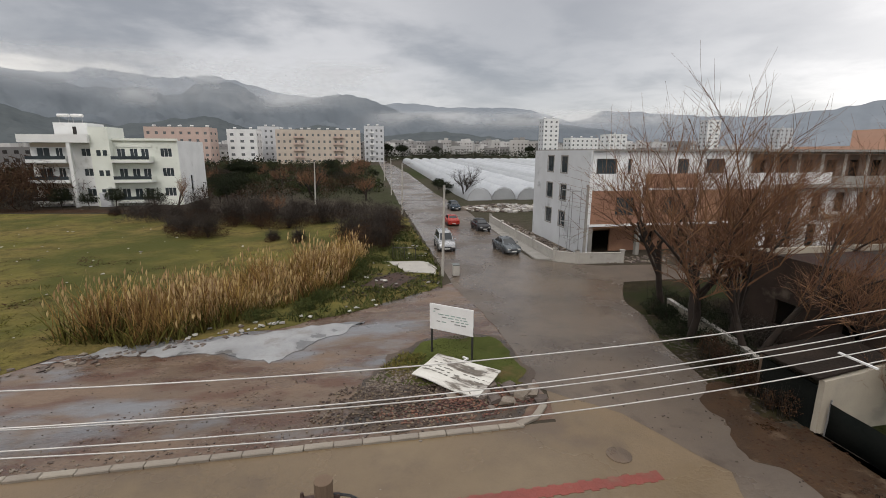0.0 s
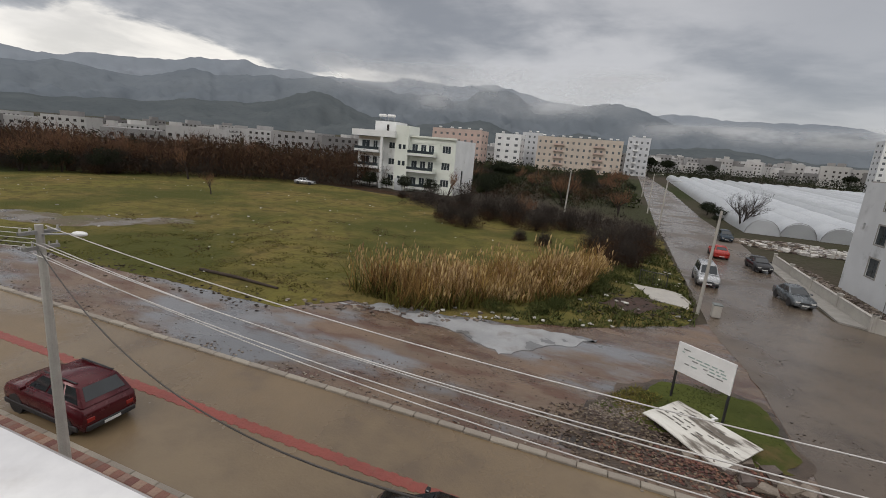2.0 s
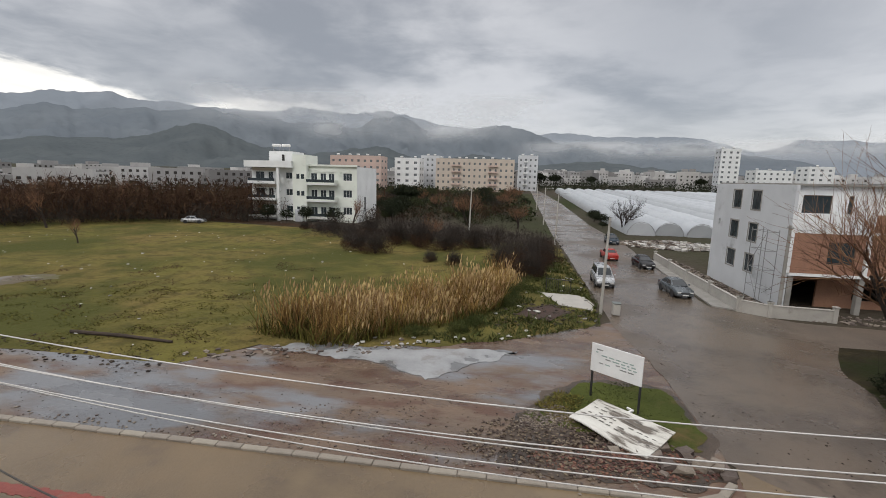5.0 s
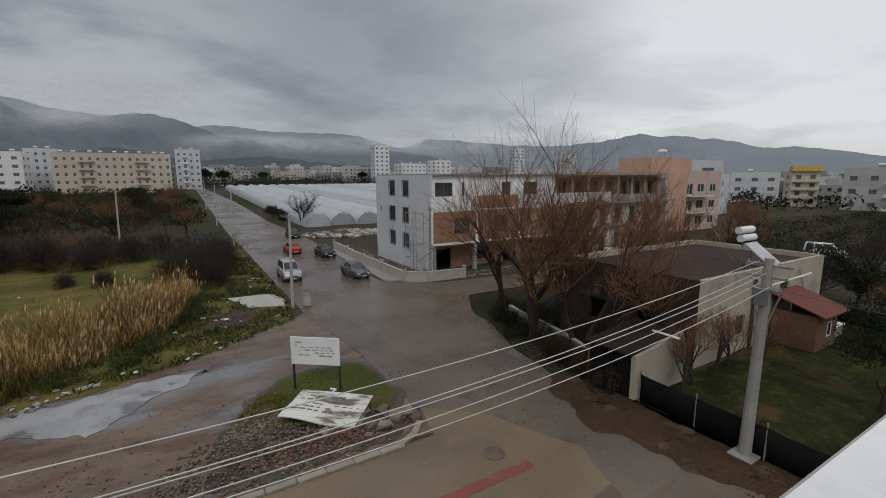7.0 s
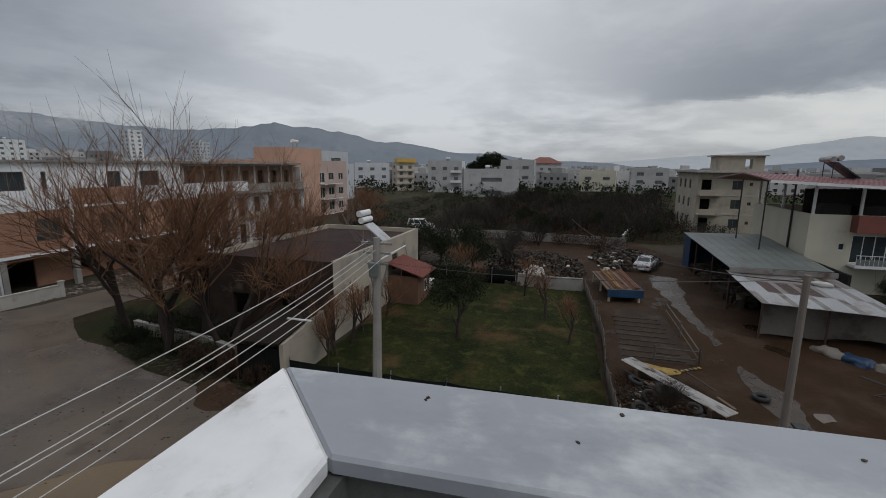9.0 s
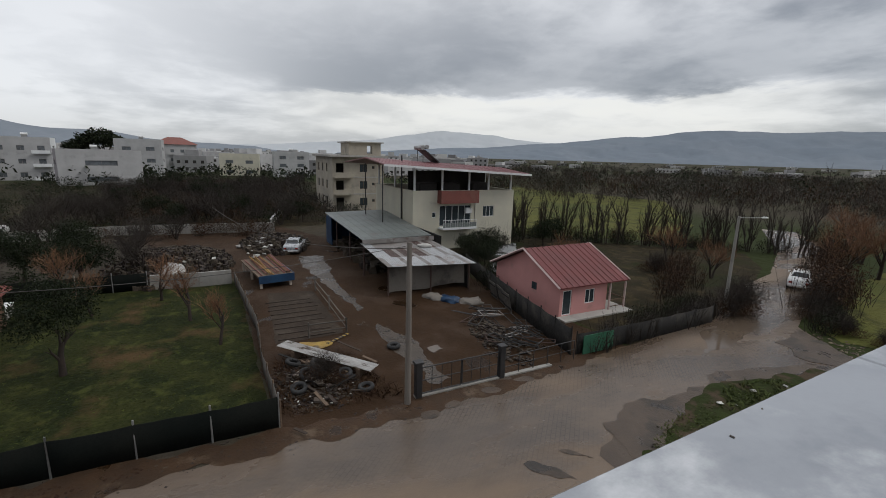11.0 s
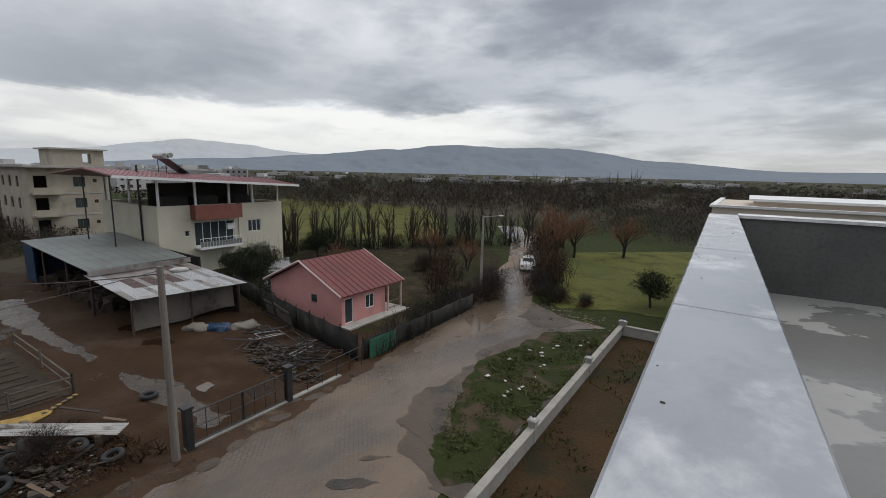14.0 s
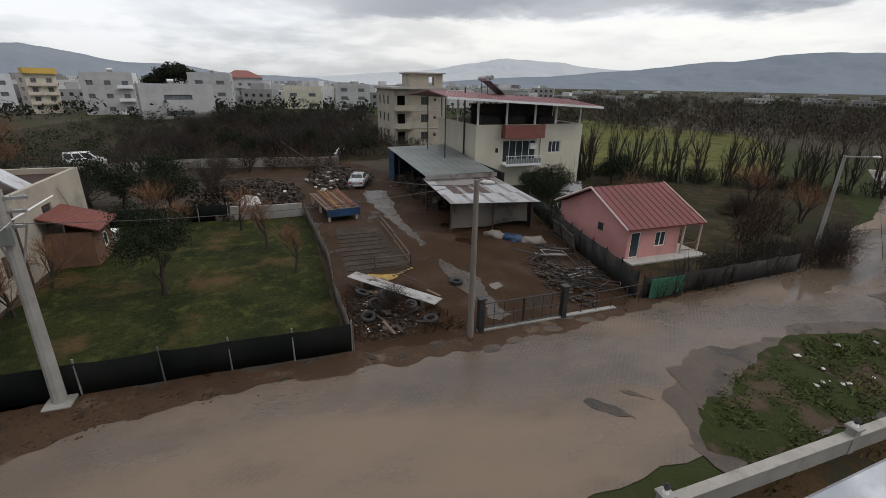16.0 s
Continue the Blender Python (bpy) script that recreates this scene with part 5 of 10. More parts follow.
def raw_house():
    """Rendered shell behind the beige house, with a roof room."""
    r = thing("house", "unplastered beige three-storey house with a small roof room", "building", 80.0, -20.0, 0, -90)
    H = 9.6
    rows = [0.9, 3.9, 6.9]
    hs = [(0.6, 2.0, z - 0.6, z + 1.6) for z in rows] + [(4.9, 6.3, z + 0.1, z + 1.5) for z in rows] + [(7.2, 7.7, z + 0.7, z + 1.2) for z in rows]
    bm = bmesh.new()
    panel(bm, (0, 0), (1, 0), 9.4, H, 0.25, hs)
    part("front_wall", bm, M["render_beige"], r)
    for h in hs[3:]:
        window_at(r, (0, 0), (1, 0), *h, "wood", 1, 0.12)
    ss = [(2 + 3.4 * i, 3.3 + 3.4 * i, z, z + 1.5) for i in range(3) for z in rows]
    bm = bmesh.new()
    panel(bm, (0, 14), (0, -1), 14, H, 0.25, ss)
    panel(bm, (9.4, 0), (0, 1), 14, H, 0.25)
    panel(bm, (9.4, 14), (-1, 0), 9.4, H, 0.25)
    part("side_wall", bm, M["render_beige"], r)
    for h in ss:
        window_at(r, (0, 14), (0, -1), *h, "wood", 0, 0.12)
    # near-black filler block, added so that the window openings read as shaded
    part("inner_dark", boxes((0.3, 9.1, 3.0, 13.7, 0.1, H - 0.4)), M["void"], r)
    for z in rows[1:]:
        part("balcony", boxes((0.2, 3.4, -1.2, -0.01, z - 0.9, z - 0.7), (0.2, 3.4, -1.2, -1.1, z - 0.7, z + 0.05)), M["render_beige"], r)
        part("floor_line", boxes((3.5, 9.4, -0.06, -0.005, z - 0.9, z - 0.7)), M["concrete_pale"], r)
    part("roof_slab", boxes((-0.6, 9.8, -1.3, 14.2, H, H + 0.35)), M["concrete_pale"], r)
    bm = bmesh.new()
    panel(bm, (3.2, 1.0), (1, 0), 6.0, 2.2, 0.2, [(3.4, 4.4, 0.3, 1.7)], H + 0.35)
    panel(bm, (3.2, 6.5), (0, -1), 5.5, 2.2, 0.2, (), H + 0.35)
    panel(bm, (9.2, 1.0), (0, 1), 5.5, 2.2, 0.2, (), H + 0.35)
    part("roof_room", bm, M["render_beige"], r)
    part("roof_room_slab", boxes((2.7, 9.6, 0.5, 7, H + 2.55, H + 2.75)), M["concrete_pale"], r)


raw_house()


def beige_house():
    """Two storeys, an open roof terrace under a shallow red metal roof."""
    r = thing("house", "cream house with an open top floor under faded red metal", "building", 44.4, -20.0, 0, -90)
    W, D, H = 13.0, 12.0, 6.55
    hs = [(2.3, 2.75, 3.6, 4.2), (3.2, 7.2, 2.6, 4.9), (8.8, 10.3, 3.5, 4.75)]
    bm = bmesh.new()
    panel(bm, (0, 0), (1, 0), W, H, 0.3, hs)
    part("front_wall", bm, M["plaster_cream"], r)
    window_at(r, (0, 0), (1, 0), *hs[0], "white_paint", 0)
    window_at(r, (0, 0), (1, 0), *hs[1], "white_paint", 4)
    window_at(r, (0, 0), (1, 0), *hs[2], "white_paint", 2)
    bm = bmesh.new()
    panel(bm, (0, D), (0, -1), D, H, 0.3)
    panel(bm, (W, 0), (0, 1), D, H, 0.3)
    panel(bm, (W, D), (-1, 0), W, H, 0.3)
    part("side_wall", bm, M["plaster_cream"], r)
    part("terrace_slab", boxes((0.3, W - 0.3, 0.3, D - 0.3, H - 0.9, H - 0.7)), M["concrete"], r)
    b = part("balcony", boxes((3.1, 7.4, -1.1, -0.01, 2.35, 2.55)), M["plaster_white"], r, "balcony with a white iron rail")
    part("rail", tubes(((3.12, -1.08, 3.4), (7.38, -1.08, 3.4), 0.03), ((3.12, -1.08, 2.55), (7.38, -1.08, 2.55), 0.03), *[((3.14 + 0.3 * i, -1.08, 2.55), (3.14 + 0.3 * i, -1.08, 3.4), 0.014) for i in range(15)], n=5), M["white_paint"], b)
    part("rail_panel", boxes((3.15, 7.35, -1.05, -1.03, 2.6, 3.1)), M["metal_sheet"], b)
    b = part("upper_balcony", boxes((2.9, 7.6, -1.0, -0.01, 5.2, 5.4), (2.9, 7.6, -1.0, -0.94, 5.4, 6.6), (2.9, 2.96, -0.94, -0.01, 5.4, 6.6), (7.54, 7.6, -0.94, -0.01, 5.4, 6.6)), M["roof_tile"], r, "dark red balcony box")
    part("air_conditioner", boxes((6.3, 7.1, -0.38, -0.02, 4.0, 4.6), bevel=0.03), M["white_paint"], r)
    part("drain_pipe", tubes(((7.7, -0.06, 0), (7.7, -0.06, 5.1), 0.05), n=6), M["concrete_pale"], r)
    for x, y in ((0.3, 0.3), (3.6, 0.3), (7.0, 0.3), (9.6, 0.3), (12.7, 0.3), (0.3, 6), (0.3, 11.7), (12.7, 6), (12.7, 11.7)):
        part("post", boxes((x - 0.09, x + 0.09, y - 0.09, y + 0.09, H, 9.2 - (x + 3.8) * 0.05 + (0.15 if y < 5 else 0.3))), M["white_paint"], r)
    # near-black wall and blocks set deep in the open top floor
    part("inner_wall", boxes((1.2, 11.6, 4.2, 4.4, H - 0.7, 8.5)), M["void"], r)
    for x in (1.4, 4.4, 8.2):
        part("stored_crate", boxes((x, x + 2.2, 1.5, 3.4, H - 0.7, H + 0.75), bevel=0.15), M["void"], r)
    # roof: two shallow falls from a ridge along x, the whole sinking towards the south
    def eave(x):
        return 9.25 - (x + 3.8) * 0.05

    bm = bmesh.new()
    for y0, y1, z0, z1 in ((-1.6, 4.6, 0.0, 0.55), (4.6, 12.8, 0.55, -0.1)):
        vs = [bm.verts.new(v) for v in ((-3.8, y0, eave(-3.8) + z0), (14.2, y0, eave(14.2) + z0), (14.2, y1, eave(14.2) + z1), (-3.8, y1, eave(-3.8) + z1))]
        vs += [bm.verts.new(v.co + Vector((0, 0, 0.1))) for v in vs[:4]]
        for f in ((0, 3, 2, 1), (4, 5, 6, 7), (0, 1, 5, 4), (1, 2, 6, 5), (2, 3, 7, 6), (3, 0, 4, 7)):
            bm.faces.new([vs[i] for i in f])
    part("roof", bm, M["roof_faded"], r, "faded red sheet-metal roof")
    bm = bmesh.new()
    for i in range(37):
        x = -3.7 + i * 0.49
        tube(bm, (x, -1.6, eave(x) + 0.12), (x, 4.6, eave(x) + 0.67), 0.022, n=4)
    part("roof_rib", bm, M["roof_faded"], r)
    bm = bmesh.new()
    vs = [bm.verts.new((x, y, eave(x) + z)) for x in (-3.8, 14.2) for y, z in ((-1.68, -0.12), (-1.603, -0.12), (-1.603, 0.1), (-1.68, 0.1))]
    for f in ((0, 1, 2, 3), (7, 6, 5, 4), (0, 4, 5, 1), (1, 5, 6, 2), (2, 6, 7, 3), (3, 7, 4, 0)):
        bm.faces.new([vs[i] for i in f])
    part("fascia", bm, M["white_paint"], r)
    for y in (0.2, 6.0):
        part("prop", tubes(((-3.3, y, 0), (-3.3, y, 9.2), 0.06), n=6), M["black_metal"], r)
    part("chimney_pipe", tubes(((-0.1, 3.0, 3.2), (-0.1, 3.0, 10.2), 0.09)), M["black_metal"], r)
    bm = bmesh.new()
    for y in (3.1, 4.15):
        box(bm, 0, 2.3, 0, 0.98, -0.05, 0.05, Matrix.Translation((2.75, y, 10.85)) @ Matrix.Rotation(radians(36), 4, "Y"))
    part("solar_collector", bm, M["black_metal"], r, "pair of dark solar collectors")
    for x, z in ((2.45, 11.1), (3.0, 11.2)):
        part("solar_tank", tubes(((x, 3.1, z), (x, 5.1, z), 0.24), n=12), M["steel"], r, "round steel solar water tank")
    for y in (3.3, 4.9):
        part("solar_stand", tubes(((2.6, y, 9.2), (2.6, y, 10.95), 0.04), n=6), M["black_metal"], r)


beige_house()


def pink_house():
    r = thing("house", "small salmon-pink cottage with a ribbed dark red roof and porch", "building", 21.9, -20.8, 0, -90)
    W, D, E, R = 4.2, 7.4, 2.15, 3.95
    # local x runs along the ridge, y away from the road
    hs = [(0.25, 1.0, 0.15, 1.85), (2.2, 3.05, 0.75, 1.75)]
    bm = bmesh.new()
    panel(bm, (0, 0), (1, 0), W, E, 0.2, hs)
    part("front_wall", bm, M["plaster_pink"], r)
    for h, m in zip(hs, (0, 1)):
        window_at(r, (0, 0), (1, 0), *h, "white_paint", m, 0.03, name="door" if h[2] < 0.3 else "window")
    for x, t in ((0.0, 0.2), (W - 0.2, 0.2)):
        bm = bmesh.new()
        pr = [(0.005, 0.0), (D, 0.0), (D, E), (D / 2, R - 0.05), (0.005, E)]
        a = [bm.verts.new((x, p, q)) for p, q in pr]
        b = [bm.verts.new((x + t, p, q)) for p, q in pr]
        bm.faces.new(a)
        bm.faces.new(b[::-1])
        for i in range(5):
            bm.faces.new((a[i], b[i], b[(i + 1) % 5], a[(i + 1) % 5]))
        part("gable_wall", bm, M["plaster_pink"], r)
    part("rear_wall", boxes((0.2, W - 0.2, D - 0.2, D, 0, E)), M["plaster_pink"], r)
    part("gable_window", boxes((-0.04, -0.003, 2.4, 2.9, 1.3, 1.8)), M["pane"], r)
    x0, x1 = -0.35, W + 1.75
    for s in (0, 1):
        y0, y1 = (-0.35, D / 2) if s == 0 else (D / 2, D + 0.35)
        z0, z1 = (E - 0.05, R) if s == 0 else (R, E - 0.05)
        bm = bmesh.new()
        vs = [bm.verts.new(v) for v in ((x0, y0, z0), (x1, y0, z0), (x1, y1, z1), (x0, y1, z1), (x0, y0, z0 + 0.07), (x1, y0, z0 + 0.07), (x1, y1, z1 + 0.07), (x0, y1, z1 + 0.07))]
        for f in ((0, 3, 2, 1), (4, 5, 6, 7), (0, 1, 5, 4), (1, 2, 6, 5), (2, 3, 7, 6), (3, 0, 4, 7)):
            bm.faces.new([vs[i] for i in f])
        p = part("roof", bm, M["roof_red"], r, "dark red ribbed metal roof")
        for i in range(13):
            x = x0 + 0.12 + i * (x1 - x0 - 0.24) / 12
            part("rib", tubes(((x, y0, z0 + 0.085), (x, y1, z1 + 0.085), 0.035), n=4), M["roof_red"], p)
        for x in (x0 - 0.02, x1 - 0.02):
            bm = bmesh.new()
            d = Vector((0, y1 - y0, z1 - z0))
            tube(bm, (x, y0, z0 + 0.06), (x, y1, z1 + 0.06), 0.085, n=4)
            part("verge_board", bm, M["roof_edge"], p, "pale verge board")
    part("porch_floor", boxes((-0.2, W + 1.7, -0.9, -0.01, 0, 0.12), (W + 0.01, W + 1.7, -0.01, D * 0.55, 0, 0.12)), M["concrete_pale"], r)
    for x, y in ((W + 1.55, -0.2), (W + 1.55, 2.0), (W + 1.55, 3.8), (W + 0.1, -0.2)):
        part("porch_post", boxes((x - 0.05, x + 0.05, y - 0.05, y + 0.05, 0.12, 2.15)), M["roof_edge"], r)
    part("porch_rail", boxes((W + 0.1, W + 1.6, -0.22, -0.18, 0.75, 0.82), (W + 0.1, W + 1.6, -0.22, -0.18, 0.3, 0.35), (W + 1.53, W + 1.57, -0.2, 3.8, 0.75, 0.82)), M["wood"], r)


M["roof_edge"] = surf("roof_edge", (0.58, 0.45, 0.42), (0.50, 0.38, 0.36), 0.6, 1, 14, 0.05)
pink_house()


def workshop():
    """Two open sheds under metal sheets."""
    r = thing("shed", "open junk-yard shed under a low grey metal roof", "shed", 0, 0)

    def sheet(corners, t=0.06):
        bm = bmesh.new()
        a = [bm.verts.new(c) for c in corners]
        b = [bm.verts.new((c[0], c[1], c[2] + t)) for c in corners]
        bm.faces.new(a[::-1])
        bm.faces.new(b)
        for i in range(4):
            bm.faces.new((a[i], a[(i + 1) % 4], b[(i + 1) % 4], b[i]))
        return bm

    def ribs(c, n, rad, mat, parent):
        A, B, C, D = [Vector(v) for v in c]
        for i in range(n):
            k = (i + 0.5) / n
            part("rib", tubes((tuple(A.lerp(D, k) + Vector((0, 0, 0.07))), tuple(B.lerp(C, k) + Vector((0, 0, 0.07))), rad), n=4), mat, parent)

    c1 = [(36.4, -12.0, 3.15), (36.8, -18.6, 3.15), (54.0, -20.2, 3.4), (53.0, -12.6, 3.4)]
    p = part("roof", sheet(c1), M["metal_sheet"], r, "grey flat metal roof")
    ribs([c1[0], c1[3], c1[2], c1[1]], 9, 0.012, M["metal_sheet"], p)
    part("fascia", boxes((36.25, 36.35, -18.6, -12.0, 2.85, 3.2)), M["metal_dull"], r)
    for x, y in ((36.8, -12.3), (42, -12.5), (47.5, -12.6), (52.6, -12.8), (37.2, -18.3), (45, -19.2), (53, -19.8)):
        part("post", tubes(((x, y, 0), (x, y, 3.16 + (x - 36.4) * 0.0145), 0.07), n=6), M["rust"], r)
    # back wall coloured near-black to imitate the darkness under the roof
    part("back_wall", boxes((37.5, 53.5, -20.0, -19.8, 0, 2.9)), M["fence_dark"], r)
    part("side_sheet", boxes((52.8, 52.9, -19.5, -12.9, 0, 3.1)), M["tarp_blue"], r, "blue sheet wall")
    part("blue_end", boxes((50.2, 52.7, -12.75, -12.65, 0.1, 3.2)), M["tarp_blue"], r)
    q = thing("awning", "lean-to of bright and rusty corrugated sheets with canvas front", "shed", 0, 0)
    c2 = [(30.2, -12.0, 2.3), (29.0, -18.7, 2.3), (36.6, -18.4, 2.8), (37.0, -12.0, 2.8)]
    A, B, C, D = [Vector(v) for v in c2]
    n = 18
    # added dark wall that stops light from behind and darkens the awning's inside
    part("back_wall", boxes((30.2, 36.6, -18.75, -18.65, 0, 2.25)), M["fence_dark"], q)
    for i in range(n):
        k0, k1 = i / n, (i + 1) / n
        e0, e1, f0, f1 = A.lerp(B, k0), A.lerp(B, k1), D.lerp(C, k0), D.lerp(C, k1)
        lift = Vector((0, 0, 0.012 * (i % 2)))
        for j in range(3):
            old = (j == 1 and 3 <= i <= 10) or (j == 2 and 11 <= i <= 15) or (j == 0 and i == 8)
            m = M["metal_dull" if i % 3 == 2 else "rust"] if old else M["metal_dull" if (i * 5 + j) % 4 == 0 or j == 2 and i > 2 else "metal_bright"]
            g0, g1 = j / 3, (j + 1) / 3 + 0.01
            s = part("roof_sheet", sheet([e0.lerp(f0, g0) + lift, e1.lerp(f1, g0) + lift, e1.lerp(f1, g1) + lift, e0.lerp(f0, g1) + lift], 0.02), m, q)
    bm = bmesh.new()
    for i in range(45):
        k = (i + 0.5) / 45
        a, b = A.lerp(B, k), D.lerp(C, k)
        tube(bm, tuple(a + Vector((0, 0, 0.035))), tuple(b + Vector((0, 0, 0.035))), 0.006, n=4)
    part("corrugation", bm, M["metal_dull"], q)
    # canvas hung along the front, sagging
    vs, fs = [], []
    cols, rws = 30, 6
    for i in range(cols + 1):
        k = i / cols
        for j in range(rws + 1):
            v = j / rws
            vs.append((31.0 - 0.5 * k + 0.05 * math.sin(k * 23) * v + 0.1 * math.sin(k * 9 + v * 2) * v, -12.3 - 6.2 * k, 2.28 - 2.2 * v * (1 - 0.16 * k - 0.03 * math.sin(k * math.pi * 3))))
    for i in range(cols):
        for j in range(rws):
            a = i * (rws + 1) + j
            fs.append((a, a + rws + 1, a + rws + 2, a + 1))
    part("canvas", raw("canvas", vs, fs, M["tarp"], True), None, q, "dirty grey-brown canvas curtain")
    for x, y in ((30.5, -12.15), (30.1, -15.4), (29.8, -18.55), (36.5, -12.15), (36.3, -18.2)):
        part("post", tubes(((x, y, 0), (x, y, 2.28 + max(0, (x - 30.3)) * 0.07), 0.06), n=6), M["rust"], q)


workshop()


def garden_house():
    """Long rendered house beyond the screen fence, its annexe and its brick shed."""
    r = thing("house", "low rendered house with stained beige walls and a rusty flat roof", "building", 22.6, 12.3)
    W, D = 15.1, 9.0
    hs = [(4.0, 5.0, 1.0, 2.2), (9.0, 10.2, 2.2, 3.5)]
    bm = bmesh.new()
    panel(bm, (0, 0), (1, 0), W, 4.75, 0.25, hs)
    part("wall", bm, M["render_beige"], r)
    for h in hs:
        window_at(r, (0, 0), (1, 0), *h, "wood", 1, 0.1)
    # flank wall, much darker than the beige front
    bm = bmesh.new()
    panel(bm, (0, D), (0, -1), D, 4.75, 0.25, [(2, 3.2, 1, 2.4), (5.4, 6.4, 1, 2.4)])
    part("flank_wall", bm, M["wall_dark_brown"], r, "dark brown flank wall with paler patches")
    bm = bmesh.new()
    panel(bm, (W, 0), (0, 1), D, 4.75, 0.25)
    panel(bm, (W, D), (-1, 0), W, 4.75, 0.25)
    part("wall", bm, M["render_beige"], r)
    part("roof", boxes((0.25, W - 0.25, 0.25, D - 0.25, 4.1, 4.4)), M["roof_rust"], r, "rust-brown roof deck")
    part("strut", tubes(((12.8, -0.3, 0.9), (11.2, -0.12, 4.2), 0.05), n=6), M["concrete_pale"], r)
    part("pipe", tubes(((5.6, -0.12, 0), (5.6, -0.12, 4.2), 0.09)), M["rust"], r)
    h = thing("solar_heater", "rooftop solar water heater with two white tanks", "solar heater", 31.4, 13.4, 4.4, 0)
    part("collector", boxes((-0.75, 0.75, -0.95, 0.95, -0.03, 0.05)), M["metal_bright"], h, "glazed silver collector panel").matrix_basis = pose(0, 0, 0.85, 38)
    for y, z in ((0.95, 1.75), (1.1, 2.25)):
        part("tank", tubes(((-0.85, y, z), (0.85, y, z), 0.23), n=12), M["white_paint"], h)
    for x, y, z in ((-0.6, 0.9, 2.0), (0.6, 0.9, 2.0), (-0.6, -0.7, 0.35), (0.6, -0.7, 0.35)):
        part("stand_leg", tubes(((x, y, 0), (x, y, z), 0.03), n=5), M["steel"], h)
    a = thing("annexe", "crumbling whitewashed wall of an annexe roofed with black netting", "outbuilding", 16.9, 11.75)
    bm = bmesh.new()
    vs = []
    for t in (0.0, 0.22):
        vs.append([bm.verts.new((x, t, z)) for x, z in ((0, 0), (4.0, 0), (4.0, 1.5), (3.6, 2.6), (3.2, 2.45), (2.4, 2.5), (1.6, 2.3), (0, 2.1))])
    n = 8
    bm.faces.new(vs[0])
    bm.faces.new(vs[1][::-1])
    for i in range(n):
        bm.faces.new((vs[0][i], vs[1][i], vs[1][(i + 1) % n], vs[0][(i + 1) % n]))
    part("wall", bm, M["render_beige"], a)
    part("side_screen", boxes((0.05, 0.12, 0.23, 2.6, 0, 1.8)), M["screen_net"], a, "black netting on the flank")
    bm = bmesh.new()
    vs = [bm.verts.new(v) for v in ((-0.2, 0.1, 2.12), (2.9, 0.1, 2.62), (3.9, 2.8, 2.5), (-0.1, 2.8, 2.0), (-0.2, 0.1, 2.2), (2.9, 0.1, 2.7), (3.9, 2.8, 2.58), (-0.1, 2.8, 2.08))]
    for f in ((0, 3, 2, 1), (4, 5, 6, 7), (0, 1, 5, 4), (1, 2, 6, 5), (2, 3, 7, 6), (3, 0, 4, 7)):
        bm.faces.new([vs[i] for i in f])
    part("roof", bm, M["roof_dark"], a, "dark brown patched sheet roof")
    for x, y in ((0.1, 2.66), (3.6, 2.66)):
        part("post", boxes((x - 0.06, x + 0.06, y - 0.06, y + 0.06, 0, 1.98 + 0.12 * x)), M["wood"], a)
    s = thing("brick_shed", "small dark brick shed with a red corrugated lean-to roof", "shed", 30.6, 9.9)
    bm = bmesh.new()
    panel(bm, (0, 0), (1, 0), 2.9, 2.1, 0.2, [(1.5, 2.1, 0.7, 1.6)])
    panel(bm, (0, 2.3), (0, -1), 2.3, 2.1, 0.2)
    panel(bm, (2.9, 0), (0, 1), 2.3, 2.1, 0.2)
    part("wall", bm, M["shed_brick"], s)
    window_at(s, (0, 0), (1, 0), 1.5, 2.1, 0.7, 1.6, "white_paint", 0, -0.01)
    bm = bmesh.new()
    vs = [bm.verts.new(v) for v in ((-0.2, -0.45, 2.15), (3.2, -0.45, 2.15), (3.2, 2.35, 3.05), (-0.2, 2.35, 3.05), (-0.2, -0.45, 2.22), (3.2, -0.45, 2.22), (3.2, 2.35, 3.12), (-0.2, 2.35, 3.12))]
    for f in ((0, 3, 2, 1), (4, 5, 6, 7), (0, 1, 5, 4), (1, 2, 6, 5), (2, 3, 7, 6), (3, 0, 4, 7)):
        bm.faces.new([vs[i] for i in f])
    p = part("roof", bm, M["roof_tile"], s)
    for i in range(14):
        x = -0.1 + i * 0.25
        part("corrugation", tubes(((x, -0.45, 2.23), (x, 2.35, 3.13), 0.04), n=4), M["roof_tile"], p)


M["wall_dark_brown"] = surf("wall_dark_brown", (0.06, 0.043, 0.034), (0.042, 0.03, 0.025), 0.95, 0.5, 12, 0.3, stain=(0.12, 0.095, 0.075), stain_scale=0.5, stain_at=(0.6, 0.72), spec=0.15)
M["shed_brick"] = surf("shed_brick", (0.16, 0.085, 0.05), (0.12, 0.065, 0.042), 0.9, 1.5, 12, 0.3)
garden_house()


def neighbour_roof():
    r = thing("house", "cream neighbouring house with a stepped flat roof", "building", -14, -50)
    part("wall", boxes((0, 16.8, 0, 14.0, 0, 8.3)), M["plaster_sand"], r)
    part("parapet_cap", boxes((-0.15, 16.95, 13.7, 14.15, 8.3, 8.45), (16.6, 16.95, -0.1, 13.7, 8.3, 8.45)), M["white_paint"], r)
    part("roof_room", boxes((6.0, 14.5, 5.0, 13.0, 8.3, 8.75)), M["plaster_sand"], r)
    part("roof_room_cap", boxes((5.7, 14.8, 4.7, 13.3, 8.75, 8.9)), M["white_paint"], r)


neighbour_roof()


